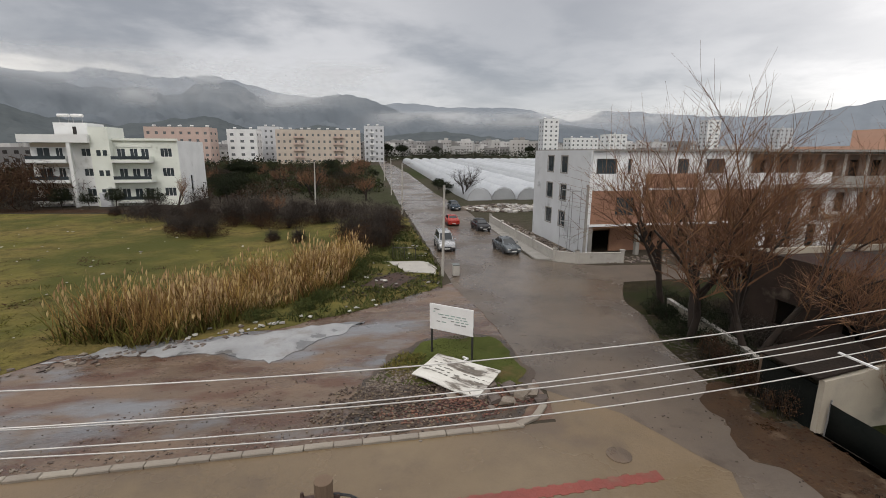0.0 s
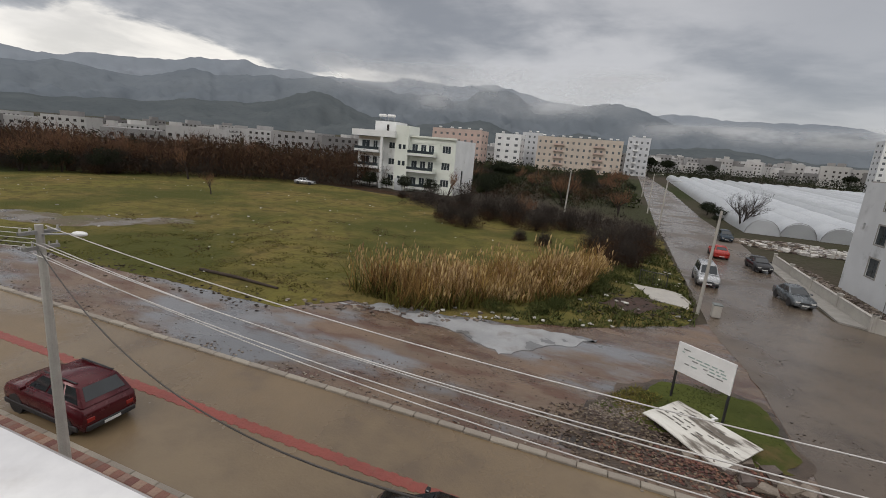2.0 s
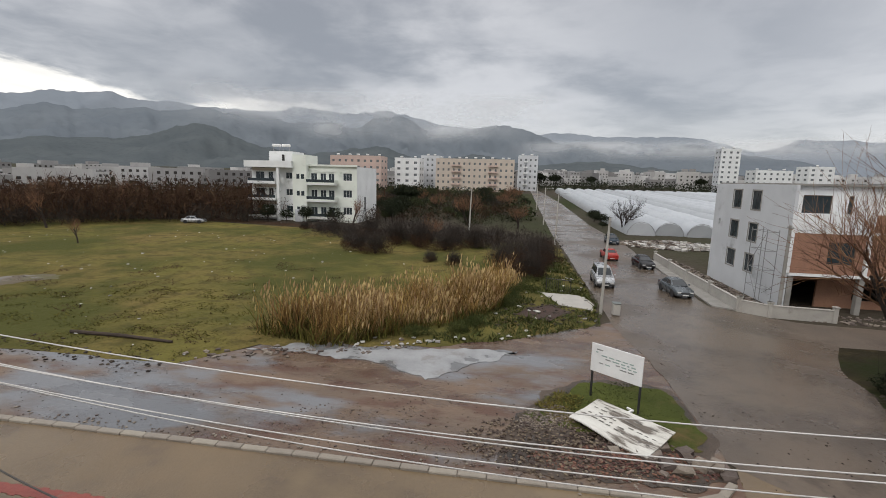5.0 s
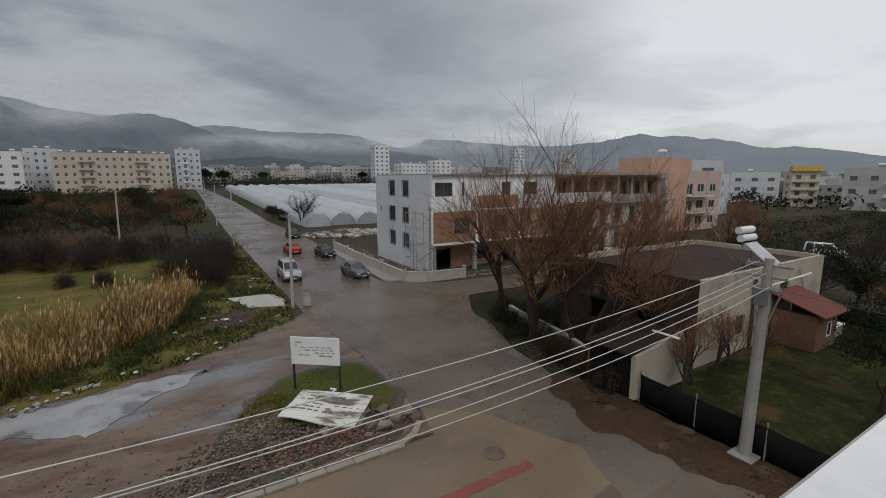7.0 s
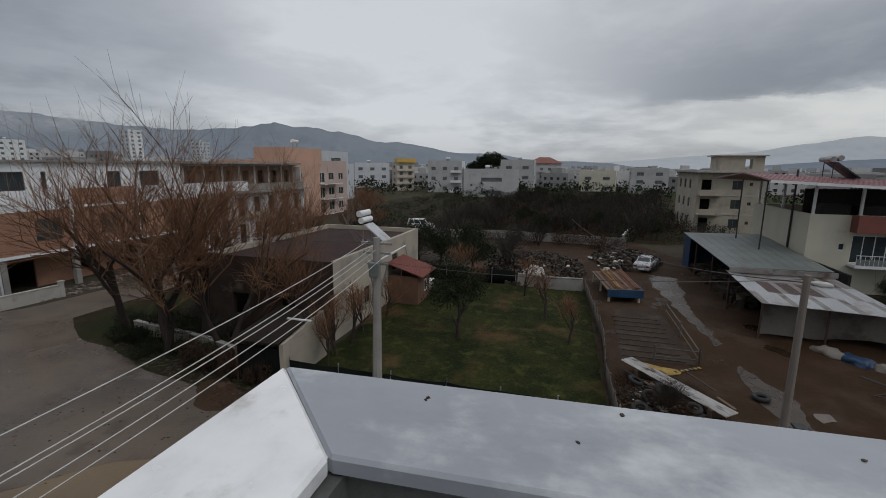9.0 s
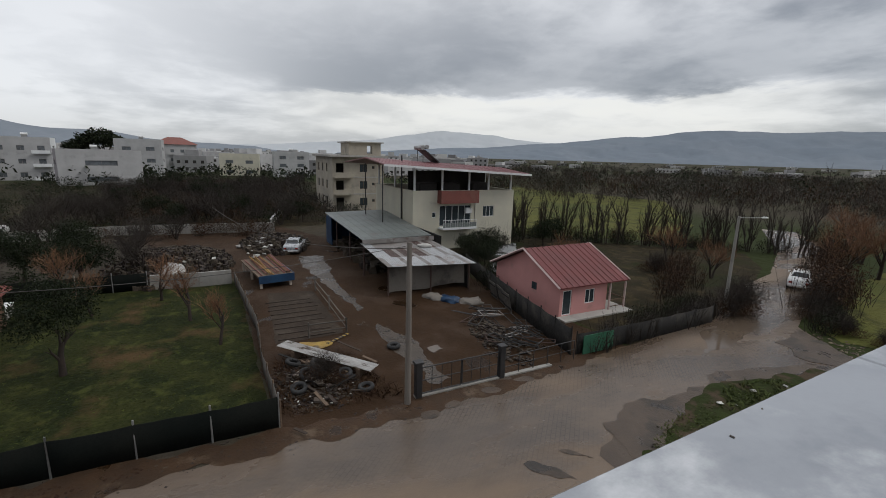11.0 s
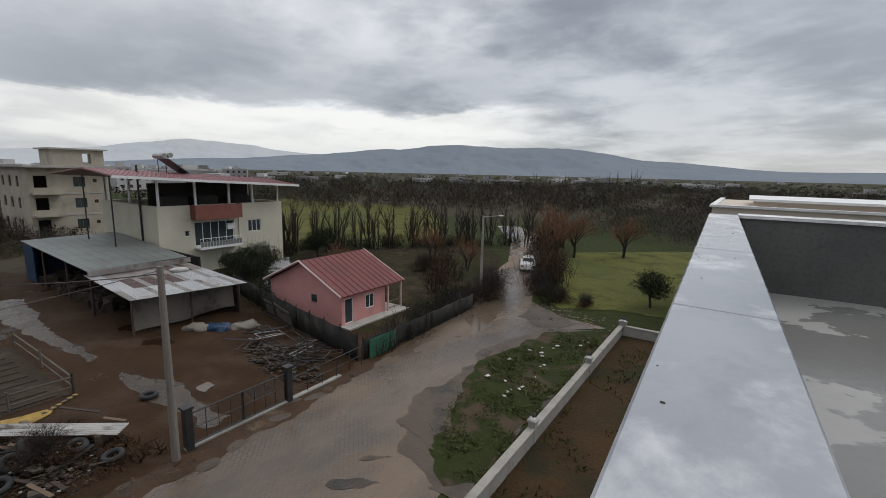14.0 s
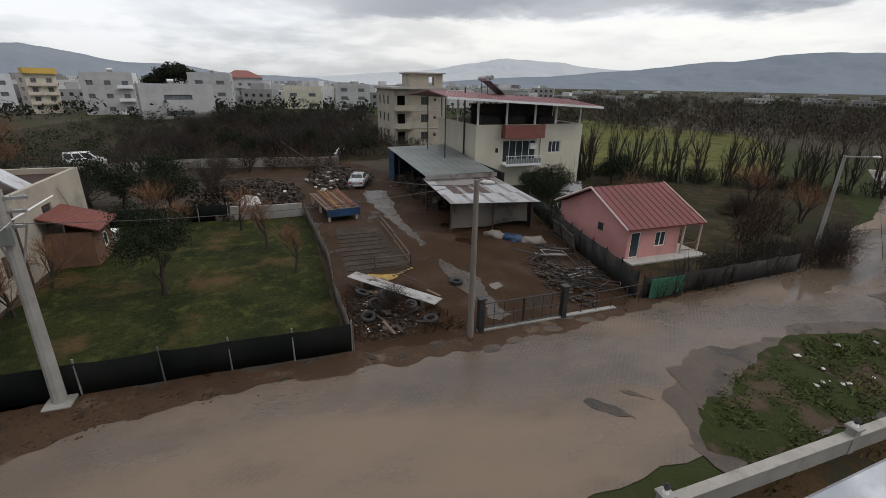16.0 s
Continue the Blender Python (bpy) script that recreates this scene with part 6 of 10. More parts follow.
def greenhouses():
    """Rows of plastic tunnels beside the road."""
    L, w, h = 190.0, 5.4, 2.9
    seg = 8
    vs, fs = [], []
    for i in range(23):
        x = L * i / 22
        sag = 0.0 if i % 2 else -0.14
        for j in range(seg + 1):
            a = math.pi * j / seg
            vs.append((x, -math.cos(a) * w / 2, max(0.0, math.sin(a) * (h + sag))))
    for i in range(22):
        for j in range(seg):
            a = i * (seg + 1) + j
            fs.append((a, a + seg + 1, a + seg + 2, a + 1))
    film = raw("film", vs, fs, M["film_white"], True)
    end = bmesh.new()
    ring = [end.verts.new((0, -math.cos(math.pi * j / seg) * w / 2 * 0.99, math.sin(math.pi * j / seg) * h * 0.95)) for j in range(seg + 1)]
    end.faces.new(ring)
    g = bmesh.ops.extrude_face_region(end, geom=end.faces[:])
    for v in g["geom"]:
        if isinstance(v, bmesh.types.BMVert):
            v.co.x += 0.05
    end_me = mesh_of(end, "end_wall", M["film_white"])
    hoop = bmesh.new()
    pts = [(0, -math.cos(math.pi * j / seg) * (w / 2 + 0.02), math.sin(math.pi * j / seg) * (h + 0.02)) for j in range(seg + 1)]
    rims = []
    for j, (x, y, z) in enumerate(pts):
        a = math.pi * j / seg
        rims.append([hoop.verts.new((0.05 * math.cos(2 * math.pi * k / 5), y - math.cos(a) * 0.05 * math.sin(2 * math.pi * k / 5), z + math.sin(a) * 0.05 * math.sin(2 * math.pi * k / 5))) for k in range(5)])
    for p, q in zip(rims, rims[1:]):
        for k in range(5):
            hoop.faces.new((p[k], p[(k + 1) % 5], q[(k + 1) % 5], q[k]))
    hoop_me = mesh_of(hoop, "hoop", M["steel"])
    first = None
    for i in range(24):
        x, y = 25.5 + i * 5.6, 92.5 + (0.0, 1.2, 0.5, 2.0)[i % 4] - 0.13 * i
        m = pose(x, y, -0.25, 0, -1.15, 89.0)
        if first is None:
            first = thing("greenhouse_tunnel", "long white plastic-film greenhouse tunnel", "greenhouse", x, y, 0, 0, "greenhouse tunnels")
            first.matrix_basis = m
            part("film", film, None, first)
            part("end_wall", end_me, None, first)
            part("hoop", hoop_me, None, first, at=pose(-0.02, 0, 0))
        else:
            copy_thing(first, m)


greenhouses()


# ---------------------------------------------------------------- poles, wires, walls, fences


def pole(label, x, y, h, r0, r1, arms=(), lamp=None, lean=(0, 0), mat="concrete", rz=0, insul=True):
    p = thing("utility_pole", label, "pole", x, y, rise(x, y), rz, "utility poles")
    part("shaft", tubes(((0, 0, 0), (lean[0], lean[1], h), r0, r1), n=10), M[mat], p, smooth=False)
    for z, a in arms:
        k = z / h
        c = part("crossarm", boxes((lean[0] * k - 0.05, lean[0] * k + 0.05, lean[1] * k - a, lean[1] * k + a, z - 0.04, z + 0.05)), M["steel"], p)
        if insul:
            for s in (-0.9, -0.45, 0.45, 0.9):
                part("insulator", tubes(((lean[0] * k, lean[1] * k + a * s, z + 0.05), (lean[0] * k, lean[1] * k + a * s, z + 0.14), 0.03, 0.02), n=7), M["concrete_pale"], c)
    if lamp:
        dx, dy, dz, z = lamp
        part("lamp_arm", tubes(((lean[0], lean[1], z), (dx, dy, z + dz), 0.03), n=6), M["steel"], p)
        bm = bmesh.new()
        bmesh.ops.create_icosphere(bm, subdivisions=2, radius=0.14)
        for v in bm.verts:
            v.co = Vector((v.co.x * 1.5, v.co.y * 0.8, v.co.z * 0.5))
        part("lamp_head", bm, M["white_paint"], p, "pale street-lamp head", at=pose(dx * 1.15, dy * 1.15, z + dz + 0.02, 0, 0, math.degrees(math.atan2(dy, dx))), smooth=True)
    return p


pole("grey concrete street pole with a lamp beside the footpath", -13.2, 6.75, 7.3, 0.14, 0.09, ((7.1, 0.45), (6.7, 0.4)), (0.95, 0.25, 0.1, 7.05), (0, 0), "concrete_pale")
tp = pole("thick round concrete pole carrying five wires", 16.8, 7.05, 7.3, 0.22, 0.15, ((7.05, 0.7), (6.65, 0.6), (6.2, 0.5)), None, (0.25, 0), "concrete")
for q in (((0.2, -0.15, 5.0), (0.32, -0.45, 6.2), 0.035), ((0.2, 0.15, 5.0), (0.32, 0.45, 6.2), 0.035)):
    part("bracket", tubes(q, n=6), M["steel"], tp)
part("fuse_box", boxes((-0.18, 0.0, -0.2, 0.2, 5.7, 6.3), bevel=0.02), M["metal_sheet"], tp)
part("lamp_arm", tubes(((0.3, 0, 6.3), (2.0, -0.6, 6.7), 0.03), n=6), M["white_paint"], tp)
part("footing", boxes((-0.42, 0.42, -0.42, 0.42, 0, 0.12), bevel=0.04), M["concrete"], tp)
pole("weathered grey timber pole beside the yard gate", 16.45, -7.85, 6.95, 0.14, 0.10, (), None, (0.0, 0.0), "wood_grey")
pole("slim concrete pole at the road corner", 7.15, 35.1, 7.5, 0.13, 0.08, ((7.2, 0.35),), None, (0.1, -0.1), "concrete_pale")
pole("slim concrete street-lamp pole", 7.2, 73.0, 8.3, 0.15, 0.09, ((8.0, 0.5),), (1.4, -0.4, 0.2, 8.1), (0.1, 0), "concrete_pale")
pole("slim concrete street-lamp pole", 7.7, 107.0, 8.6, 0.15, 0.09, ((8.2, 0.5),), (1.4, -0.4, 0.2, 8.3), (0, 0), "concrete_pale")
pole("slim concrete pole along the far road", 8.3, 150.0, 8.6, 0.15, 0.09, ((8.2, 0.5),), (1.4, -0.4, 0.2, 8.3), (0, 0), "concrete_pale")
pole("concrete pole in the scrub beside the lane", -7.9, 87.0, 8.2, 0.16, 0.10, ((7.9, 0.5),), (-1.2, -0.2, 0.1, 8.1), (0.2, 0), "concrete_pale")
pole("concrete pole at the corner of the building site", 21.2, 38.0, 7.2, 0.15, 0.11, ((7.0, 0.35),), None, (0, 0), "concrete")
pole("street-lamp pole at the bend of the side road", 18.1, -32.4, 6.85, 0.13, 0.08, (), (-1.0, -0.7, 0.1, 6.75), (0, 0), "concrete")
wp = pole("dark wooden pole with short iron arms and a cable clamp", 0.39, 3.03, 7.5, 0.1, 0.075, (), None, (0, 0), "wood")
for z, a0, a1 in ((7.3, -0.2, 0.12), (7.14, -0.22, 0.24)):
    c = part("crossarm", boxes((a0, a1, 0.03, 0.07, z - 0.018, z + 0.018)), M["rust"], wp)
    part("insulator", tubes(((a0 + 0.02, 0.05, z + 0.018), (a0 + 0.02, 0.05, z + 0.07), 0.018, 0.012), n=6), M["rust"], c)
part("clamp", tubes(((0.24, 0.05, 7.1), (0.3, 0.05, 7.2), 0.03, 0.02), n=6), M["white_paint"], wp, "white cable clamp")
part("cable_loop", tubes(*[((0.02 + 0.26 * math.cos(a), 0.05, 7.2 + 0.12 * math.sin(a)), (0.02 + 0.26 * math.cos(a + 0.4), 0.05, 7.2 + 0.12 * math.sin(a + 0.4)), 0.012) for a in [0.0, 0.4, 0.8, 1.2, 1.6]], n=5), M["black_metal"], wp)
part("bracket", tubes(((0.06, 0.05, 6.95), (0.24, 0.05, 7.13), 0.012), n=5), M["rust"], wp)


def wire(a, b, sag, r, mat, label, group="overhead wires", n=40):
    a, b = Vector(a), Vector(b)
    vs, fs = [], []
    side = Vector((-(b - a).y, (b - a).x, 0)).normalized()
    for i in range(n + 1):
        k = i / n
        c = a.lerp(b, k) - Vector((0, 0, sag * 4 * k * (1 - k)))
        for j in range(5):
            t = 2 * math.pi * j / 5
            vs.append(c + side * (r * math.cos(t)) + Vector((0, 0, r * math.sin(t))))
    for i in range(n):
        for j in range(5):
            p, q = i * 5 + j, i * 5 + (j + 1) % 5
            fs.append((p, q, q + 5, p + 5))
    ob = part("overhead_wire", raw("overhead_wire", vs, fs, M[mat], True), None)
    return tagged(ob, label, "wire", group)


M["wire_pale"] = surf("wire_pale", (0.62, 0.60, 0.57), (0.52, 0.50, 0.48), 0.5, 2, 10, 0.0, metal=0.2)
M["wire_dark"] = surf("wire_dark", (0.05, 0.045, 0.04), (0.07, 0.06, 0.055), 0.6, 2, 10, 0.0)
for (ya, za), (yb, zb), s in (((6.9, 7.25), (7.4, 7.15), 0.86), ((6.55, 6.88), (7.25, 6.85), 0.98), ((6.75, 6.83), (7.05, 6.80), 1.02), ((6.5, 6.62), (7.2, 6.45), 1.04), ((6.7, 6.55), (6.9, 6.35), 1.14)):
    wire((-13.2, ya, za), (16.95, yb, zb), s, 0.013, "wire_pale", "sagging pale overhead power wire across the junction")
wire((16.95, 7.3, 7.1), (21.4, 38.0, 7.0), 0.5, 0.012, "wire_dark", "thin dark wire to the building-site pole")
for i, z in enumerate((7.1, 6.7, 6.3)):
    wire((16.95, 7.2, z), (60, 33.0, 6.6 + 0.3 * i), 1.2, 0.012, "wire_dark", "thin dark wire running past the trees")
wire((16.95, 6.8, 6.3), (16.5, -7.85, 6.8), 0.35, 0.012, "wire_dark", "thin dark wire above the side road")
wire((16.5, -7.85, 6.7), (52, -1.0, 4.5), 1.2, 0.02, "wire_dark", "thick black cable sagging over the yard")
wire((0.2, 3.05, 7.2), (-13.2, 6.6, 6.9), 1.35, 0.014, "wire_dark", "slack black cable between the poles")
for k in range(5):
    wire((-13.2, 6.6 + 0.1 * k, 7.2 - 0.15 * k), (-52, 6.0, 7.2 - 0.15 * k), 0.9, 0.012, "wire_pale", "pale overhead wire along the street")
pole("grey concrete street pole far along the street", -52, 6.2, 7.4, 0.14, 0.09, ((7.1, 0.45),), (0.95, 0.25, 0.1, 7.05), (0, 0), "concrete_pale")
ob = part("wire_spacer", boxes((11.15, 11.2, 6.55, 7.35, 5.72, 5.76)), M["white_paint"])
tagged(ob, "pale plastic spacer clipped between wires", "spacer")


def wall_run(name, label, pts, h, t, mat, cap=None, posts=0.0, post_h=0.35, finial=False, post_w=0.3, kind="structure"):
    """A low wall along a line of points, with a coping and pillars."""
    r = thing(name, label, "wall", kind=kind)
    for (x0, y0), (x1, y1) in zip(pts, pts[1:]):
        a, b = Vector((x0, y0)), Vector((x1, y1))
        d = b - a
        L = d.length
        m = pose(x0, y0, 0, 0, 0, math.degrees(math.atan2(d.y, d.x)))
        bm = bmesh.new()
        box(bm, 0, L, -t / 2, t / 2, 0, h, m)
        part("wall_body", bm, M[mat], r)
        if cap:
            bm = bmesh.new()
            box(bm, 0, L, -t / 2 - 0.04, t / 2 + 0.04, h, h + 0.06, m)
            part("coping", bm, M[cap], r)
        if posts:
            n = max(1, round(L / posts))
            for i in range(n + 1):
                u = L * i / n
                bm = bmesh.new()
                box(bm, u - post_w / 2, u + post_w / 2, -post_w / 2, post_w / 2, 0, h + post_h, m)
                box(bm, u - post_w / 2 - 0.05, u + post_w / 2 + 0.05, -post_w / 2 - 0.05, post_w / 2 + 0.05, h + post_h, h + post_h + 0.07, m)
                p = part("pillar", bm, M[mat], r)
                if finial:
                    c = m @ Vector((u, 0, h + post_h + 0.07))
                    part("lantern_base", tubes((tuple(c), tuple(c + Vector((0, 0, 0.1))), 0.09, 0.05), n=8), M["white_paint"], p, "white lantern base")
                    part("finial", tubes((tuple(c + Vector((0, 0, 0.1))), tuple(c + Vector((0, 0, 0.2))), 0.05, 0.1), (tuple(c + Vector((0, 0, 0.2))), tuple(c + Vector((0, 0, 0.3))), 0.1, 0.03), n=8), M["black_metal"], p, "small black lantern")
    return r


wall_run("wall_garden", "pale concrete garden wall with lantern-topped pillars", [(6.75, -9.0), (6.75, -30.8)], 0.6, 0.22, "concrete", "concrete_cap", 7.0, 0.28, True, 0.27)
wall_run("wall_garden_end", "pale concrete cross wall closing the garden strip", [(6.6, -30.8), (1.5, -30.9)], 0.6, 0.22, "concrete", "concrete_cap", 2.6, 0.28, True, 0.27)
wall_run("wall_front", "low concrete front wall with lantern-topped pillars", [(6.6, 6.0), (0.6, 6.0), (-61.2, 6.0)], 0.75, 0.2, "concrete", "paver", 10.3, 0.35, True)
wall_run("wall_site", "low rendered wall with pillars round the building site", [(19.2, 62.5), (18.75, 50), (18.6, 38.6), (20.2, 37.3), (24.5, 36.9)], 0.95, 0.2, "concrete_pale", "concrete_pale", 6.0, 0.25)
wall_run("wall_trees", "low whitewashed roadside wall below the bare trees", [(20.3, 24.6), (19.4, 18.6), (18.2, 14.4)], 0.75, 0.2, "render_beige", "concrete_pale")
wall_run("wall_yard_rear", "low pale wall behind the garden", [(38.6, 3.4), (38.2, 0.2), (38.3, -2.0)], 1.1, 0.2, "concrete")
wall_run("wall_lane_rear", "long low pale wall beyond the junk yard", [(62, 26), (64, 8), (62, -8)], 1.2, 0.2, "concrete")
wall_run("wall_back_diagonal", "white-capped boundary wall beside the raw house", [(66, -8), (110, -18)], 1.0, 0.2, "concrete", "white_paint")


def net_fence(name, label, pts, h, step, mat="screen_net", rail=True):
    r = thing(name, label, "fence")
    for (x0, y0), (x1, y1) in zip(pts, pts[1:]):
        a, b = Vector((x0, y0, 0)), Vector((x1, y1, 0))
        L = (b - a).length
        n = max(1, round(L / step))
        vs, fs = [], []
        cols = n * 4
        d = (b - a).normalized()
        s = Vector((-d.y, d.x, 0))
        for i in range(cols + 1):
            c = a.lerp(b, i / cols)
            w = 0.05 * noise.noise((c.x * 1.3, c.y * 1.3, 2)) if i % 4 else 0.0
            top = h + (0.06 * noise.noise((c.x * 0.9, c.y * 0.9, 9)) - (0.05 if i % 4 else 0))
            for z in (0.02, top * 0.5, top):
                p = c + s * (w + (0.04 * noise.noise((c.x, c.y, z * 3 + 5))))
                vs.append((p.x, p.y, z))
        for i in range(cols):
            for j in range(2):
                q = i * 3 + j
                fs.append((q, q + 3, q + 4, q + 1))
        me = raw("netting", vs, fs, M[mat], True)
        sheet_ = part("netting", me, None, r)
        md = sheet_.modifiers.new("thick", "SOLIDIFY")
        md.thickness = 0.02
        for i in range(n + 1):
            c = a.lerp(b, i / n)
            part("post", tubes(((c.x, c.y, 0), (c.x + 0.03, c.y, h + 0.15), 0.035), n=6), M["fence_dark" if rail is None else "steel" if rail else "wood"], r)
    return r


net_fence("screen_fence", "dark shade-net fence along the side road", [(17.1, 11.6), (17.05, 4.0), (16.9, -2.8)], 1.3, 2.5)
net_fence("screen_fence", "dark green netting at the back of the garden", [(38.8, 12.0), (38.6, 3.6)], 1.3, 2.4)
net_fence("yard_fence", "rusty sheet fence between the yard and the pink house", [(17.3, -17.6), (24, -18.9), (35.5, -21.6)], 1.5, 1.8, "fence_dark", None)
net_fence("hedge_fence", "dark overgrown fence along the road before the pink house", [(17.2, -17.9), (17.1, -24), (17.3, -29.8)], 1.2, 2.0, "fence_dark", None)
net_fence("divider_fence", "broken grey fence between garden and yard", [(16.9, -2.85), (22, -2.7), (27.0, -2.9), (38.3, -2.2)], 1.0, 1.6, "fence_grey", False)
M["green_net"] = surf("green_net", (0.02, 0.10, 0.055), (0.03, 0.13, 0.07), 0.8, 1, 12, 0.1)
ob = part("netting_scrap", boxes((17.0, 17.04, -20.4, -18.2, 0.05, 1.1)), M["green_net"])
tagged(ob, "torn bright green netting on the fence", "netting")


def yard_gate():
    r = thing("yard_gate", "black iron double gate between dark posts", "gate", 16.75, -8.6, 0, -90)
    for x in (-0.15, 4.15):
        p = part("gate_post", boxes((x - 0.14, x + 0.14, -0.14, 0.14, 0, 1.6), bevel=0.02), M["black_metal"], r)
        part("cap", boxes((x - 0.19, x + 0.19, -0.19, 0.19, 1.6, 1.68)), M["black_metal"], p)
    for x0, x1 in ((0.03, 1.97), (2.03, 3.97)):
        part("gate_leaf", tubes(((x0, 0, 0.15), (x1, 0, 0.15), 0.03), ((x0, 0, 1.35), (x1, 0, 1.35), 0.03), ((x0, 0, 0.75), (x1, 0, 0.75), 0.022), ((x0, 0, 0.15), (x0, 0, 1.35), 0.03), ((x1, 0, 0.15), (x1, 0, 1.35), 0.03), *[((x0 + 0.485 * i, 0, 0.15), (x0 + 0.485 * i, 0, 1.35), 0.016) for i in range(1, 4)], n=6), M["black_metal"], r)
    part("threshold", boxes((-0.3, 7.2, -0.12, 0.12, 0, 0.1)), M["concrete"], r)
    part("side_rail", tubes(((4.3, 0, 1.0), (8.9, 0.2, 1.0), 0.025), ((4.3, 0, 0.5), (8.9, 0.2, 0.5), 0.02), *[((4.3 + 0.9 * i, 0.02 * i, 0), (4.3 + 0.9 * i, 0.02 * i, 1.05), 0.025) for i in range(1, 6)], n=5), M["black_metal"], r)


yard_gate()


def sidewalks():
    bm = boxes((-150, 6.6, 5.9, 7.35, 0, 0.10))
    struct("pavement", bm, M["paver"], "narrow red-brown paved footpath along the house", "pavement")
    bm = bmesh.new()
    prism(bm, [(16.95, 39.4), (18.5, 38.7), (18.62, 50), (19.0, 62), (17.9, 62), (17.3, 50)], 0, 0.13)
    struct("pavement_site", bm, M["concrete"], "muddy raised footway beside the site wall", "pavement")
    stone = mesh_of(boxes((-0.492, 0.492, -0.14, 0.14, 0, 0.14), bevel=0.025), "kerb_stone", M["kerbstone"])
    k = thing("kerb", "pale worn kerb stones along the street", "kerb", kind="structure")
    x = -44.0
    rnd = random.Random(3)
    while x < 6.3:
        part("kerb_stone", stone, None, k, at=pose(x, 14.08 + rnd.uniform(-0.015, 0.015), rnd.uniform(-0.03, 0.0), 0, 0, rnd.uniform(-1, 1)))
        x += 1.0
    for x, y, a in ((6.7, 14.3, 24), (7.45, 14.85, 48)):
        part("kerb_stone", stone, None, k, at=pose(x, y, -0.01, 0, 0, a))
    flat = mesh_of(boxes((-0.49, 0.49, -0.09, 0.09, 0, 0.14), bevel=0.015), "kerb_stone", M["kerbstone"])
    k = thing("kerb_house", "weathered kerb stones along the house footpath", "kerb", kind="structure")
    for i in range(46):
        part("kerb_stone", flat, None, k, at=pose(-38 + i * 1.0, 7.46, -0.02))
    # checkered slabs of the footpath
    t = thing("footpath_tiles", "red and pale checkered footpath slabs", "pavement", kind="structure")
    me = [mesh_of(boxes((-0.145, 0.145, -0.145, 0.145, 0, 0.03), bevel=0.008), "paving_slab", M[n]) for n in ("paver", "paver_pale")]
    for i in range(52):
        for j in range(5):
            part("paving_slab", me[(i + j) % 2], None, t, at=pose(-19.6 + i * 0.3, 6.06 + j * 0.295, 0.085))
    # red block line in the street
    red = mesh_of(boxes((-0.124, 0.124, -0.21, 0.21, 0, 0.012)), "red_block", M["red_block"])
    k = thing("red_line", "worn line of red paving blocks down the street", "paving", kind="structure")
    for i in range(200):
        x = -40 + i * 0.25
        part("red_block", red, None, k, at=pose(x, 10.75 + (0.025 if i % 2 else -0.025) + rnd.uniform(-0.02, 0.02), 0.024))


sidewalks()


# ---------------------------------------------------------------- vehicles
def paint(name, c, rough=0.25, metal=0.2):
    return surf(name, c, tuple(v * 0.85 for v in c), rough, 0.8, 3, 0.0, metal=metal, fine_mix=0.03)


M["glass_car"] = glass("glass_car", (0.02, 0.024, 0.027), 0.04)
M["lamp_clear"] = surf("lamp_clear", (0.62, 0.62, 0.60), (0.5, 0.5, 0.5), 0.1, 2, 10, 0.0)
M["lamp_red"] = surf("lamp_red", (0.28, 0.015, 0.012), (0.22, 0.012, 0.01), 0.15, 2, 10, 0.0)
M["trim_black"] = surf("trim_black", (0.018, 0.018, 0.019), (0.028, 0.028, 0.029), 0.6, 2, 20, 0.0)
M["plate"] = surf("plate", (0.68, 0.68, 0.66), (0.6, 0.6, 0.58), 0.5, 2, 20, 0.0)


def wheel_meshes(r=0.31, w=0.19):
    t = bmesh.new()
    n = 18
    prof = [(r * 0.62, -w / 2), (r * 0.93, -w / 2), (r, -w / 2 + 0.03), (r, w / 2 - 0.03), (r * 0.93, w / 2), (r * 0.62, w / 2)]
    rings = [[t.verts.new((p * math.cos(2 * math.pi * i / n), y, p * math.sin(2 * math.pi * i / n))) for p, y in prof] for i in range(n)]
    for i in range(n):
        for j in range(len(prof) - 1):
            t.faces.new((rings[i][j], rings[i][j + 1], rings[(i + 1) % n][j + 1], rings[(i + 1) % n][j]))
    d = bmesh.new()
    tube(d, (0, -w / 2 + 0.02, 0), (0, w / 2 - 0.02, 0), r * 0.63, n=n)
    for i in range(5):
        a = 2 * math.pi * i / 5
        for y in (-w / 2 + 0.005, w / 2 - 0.025):
            box(d, 0.03, r * 0.58, y, y + 0.02, -0.035, 0.035, Matrix.Rotation(a, 4, "Y"))
    return mesh_of(t, "tyre", M["rubber"], True), mesh_of(d, "rim", M["steel"])


TYRE, RIM = wheel_meshes()

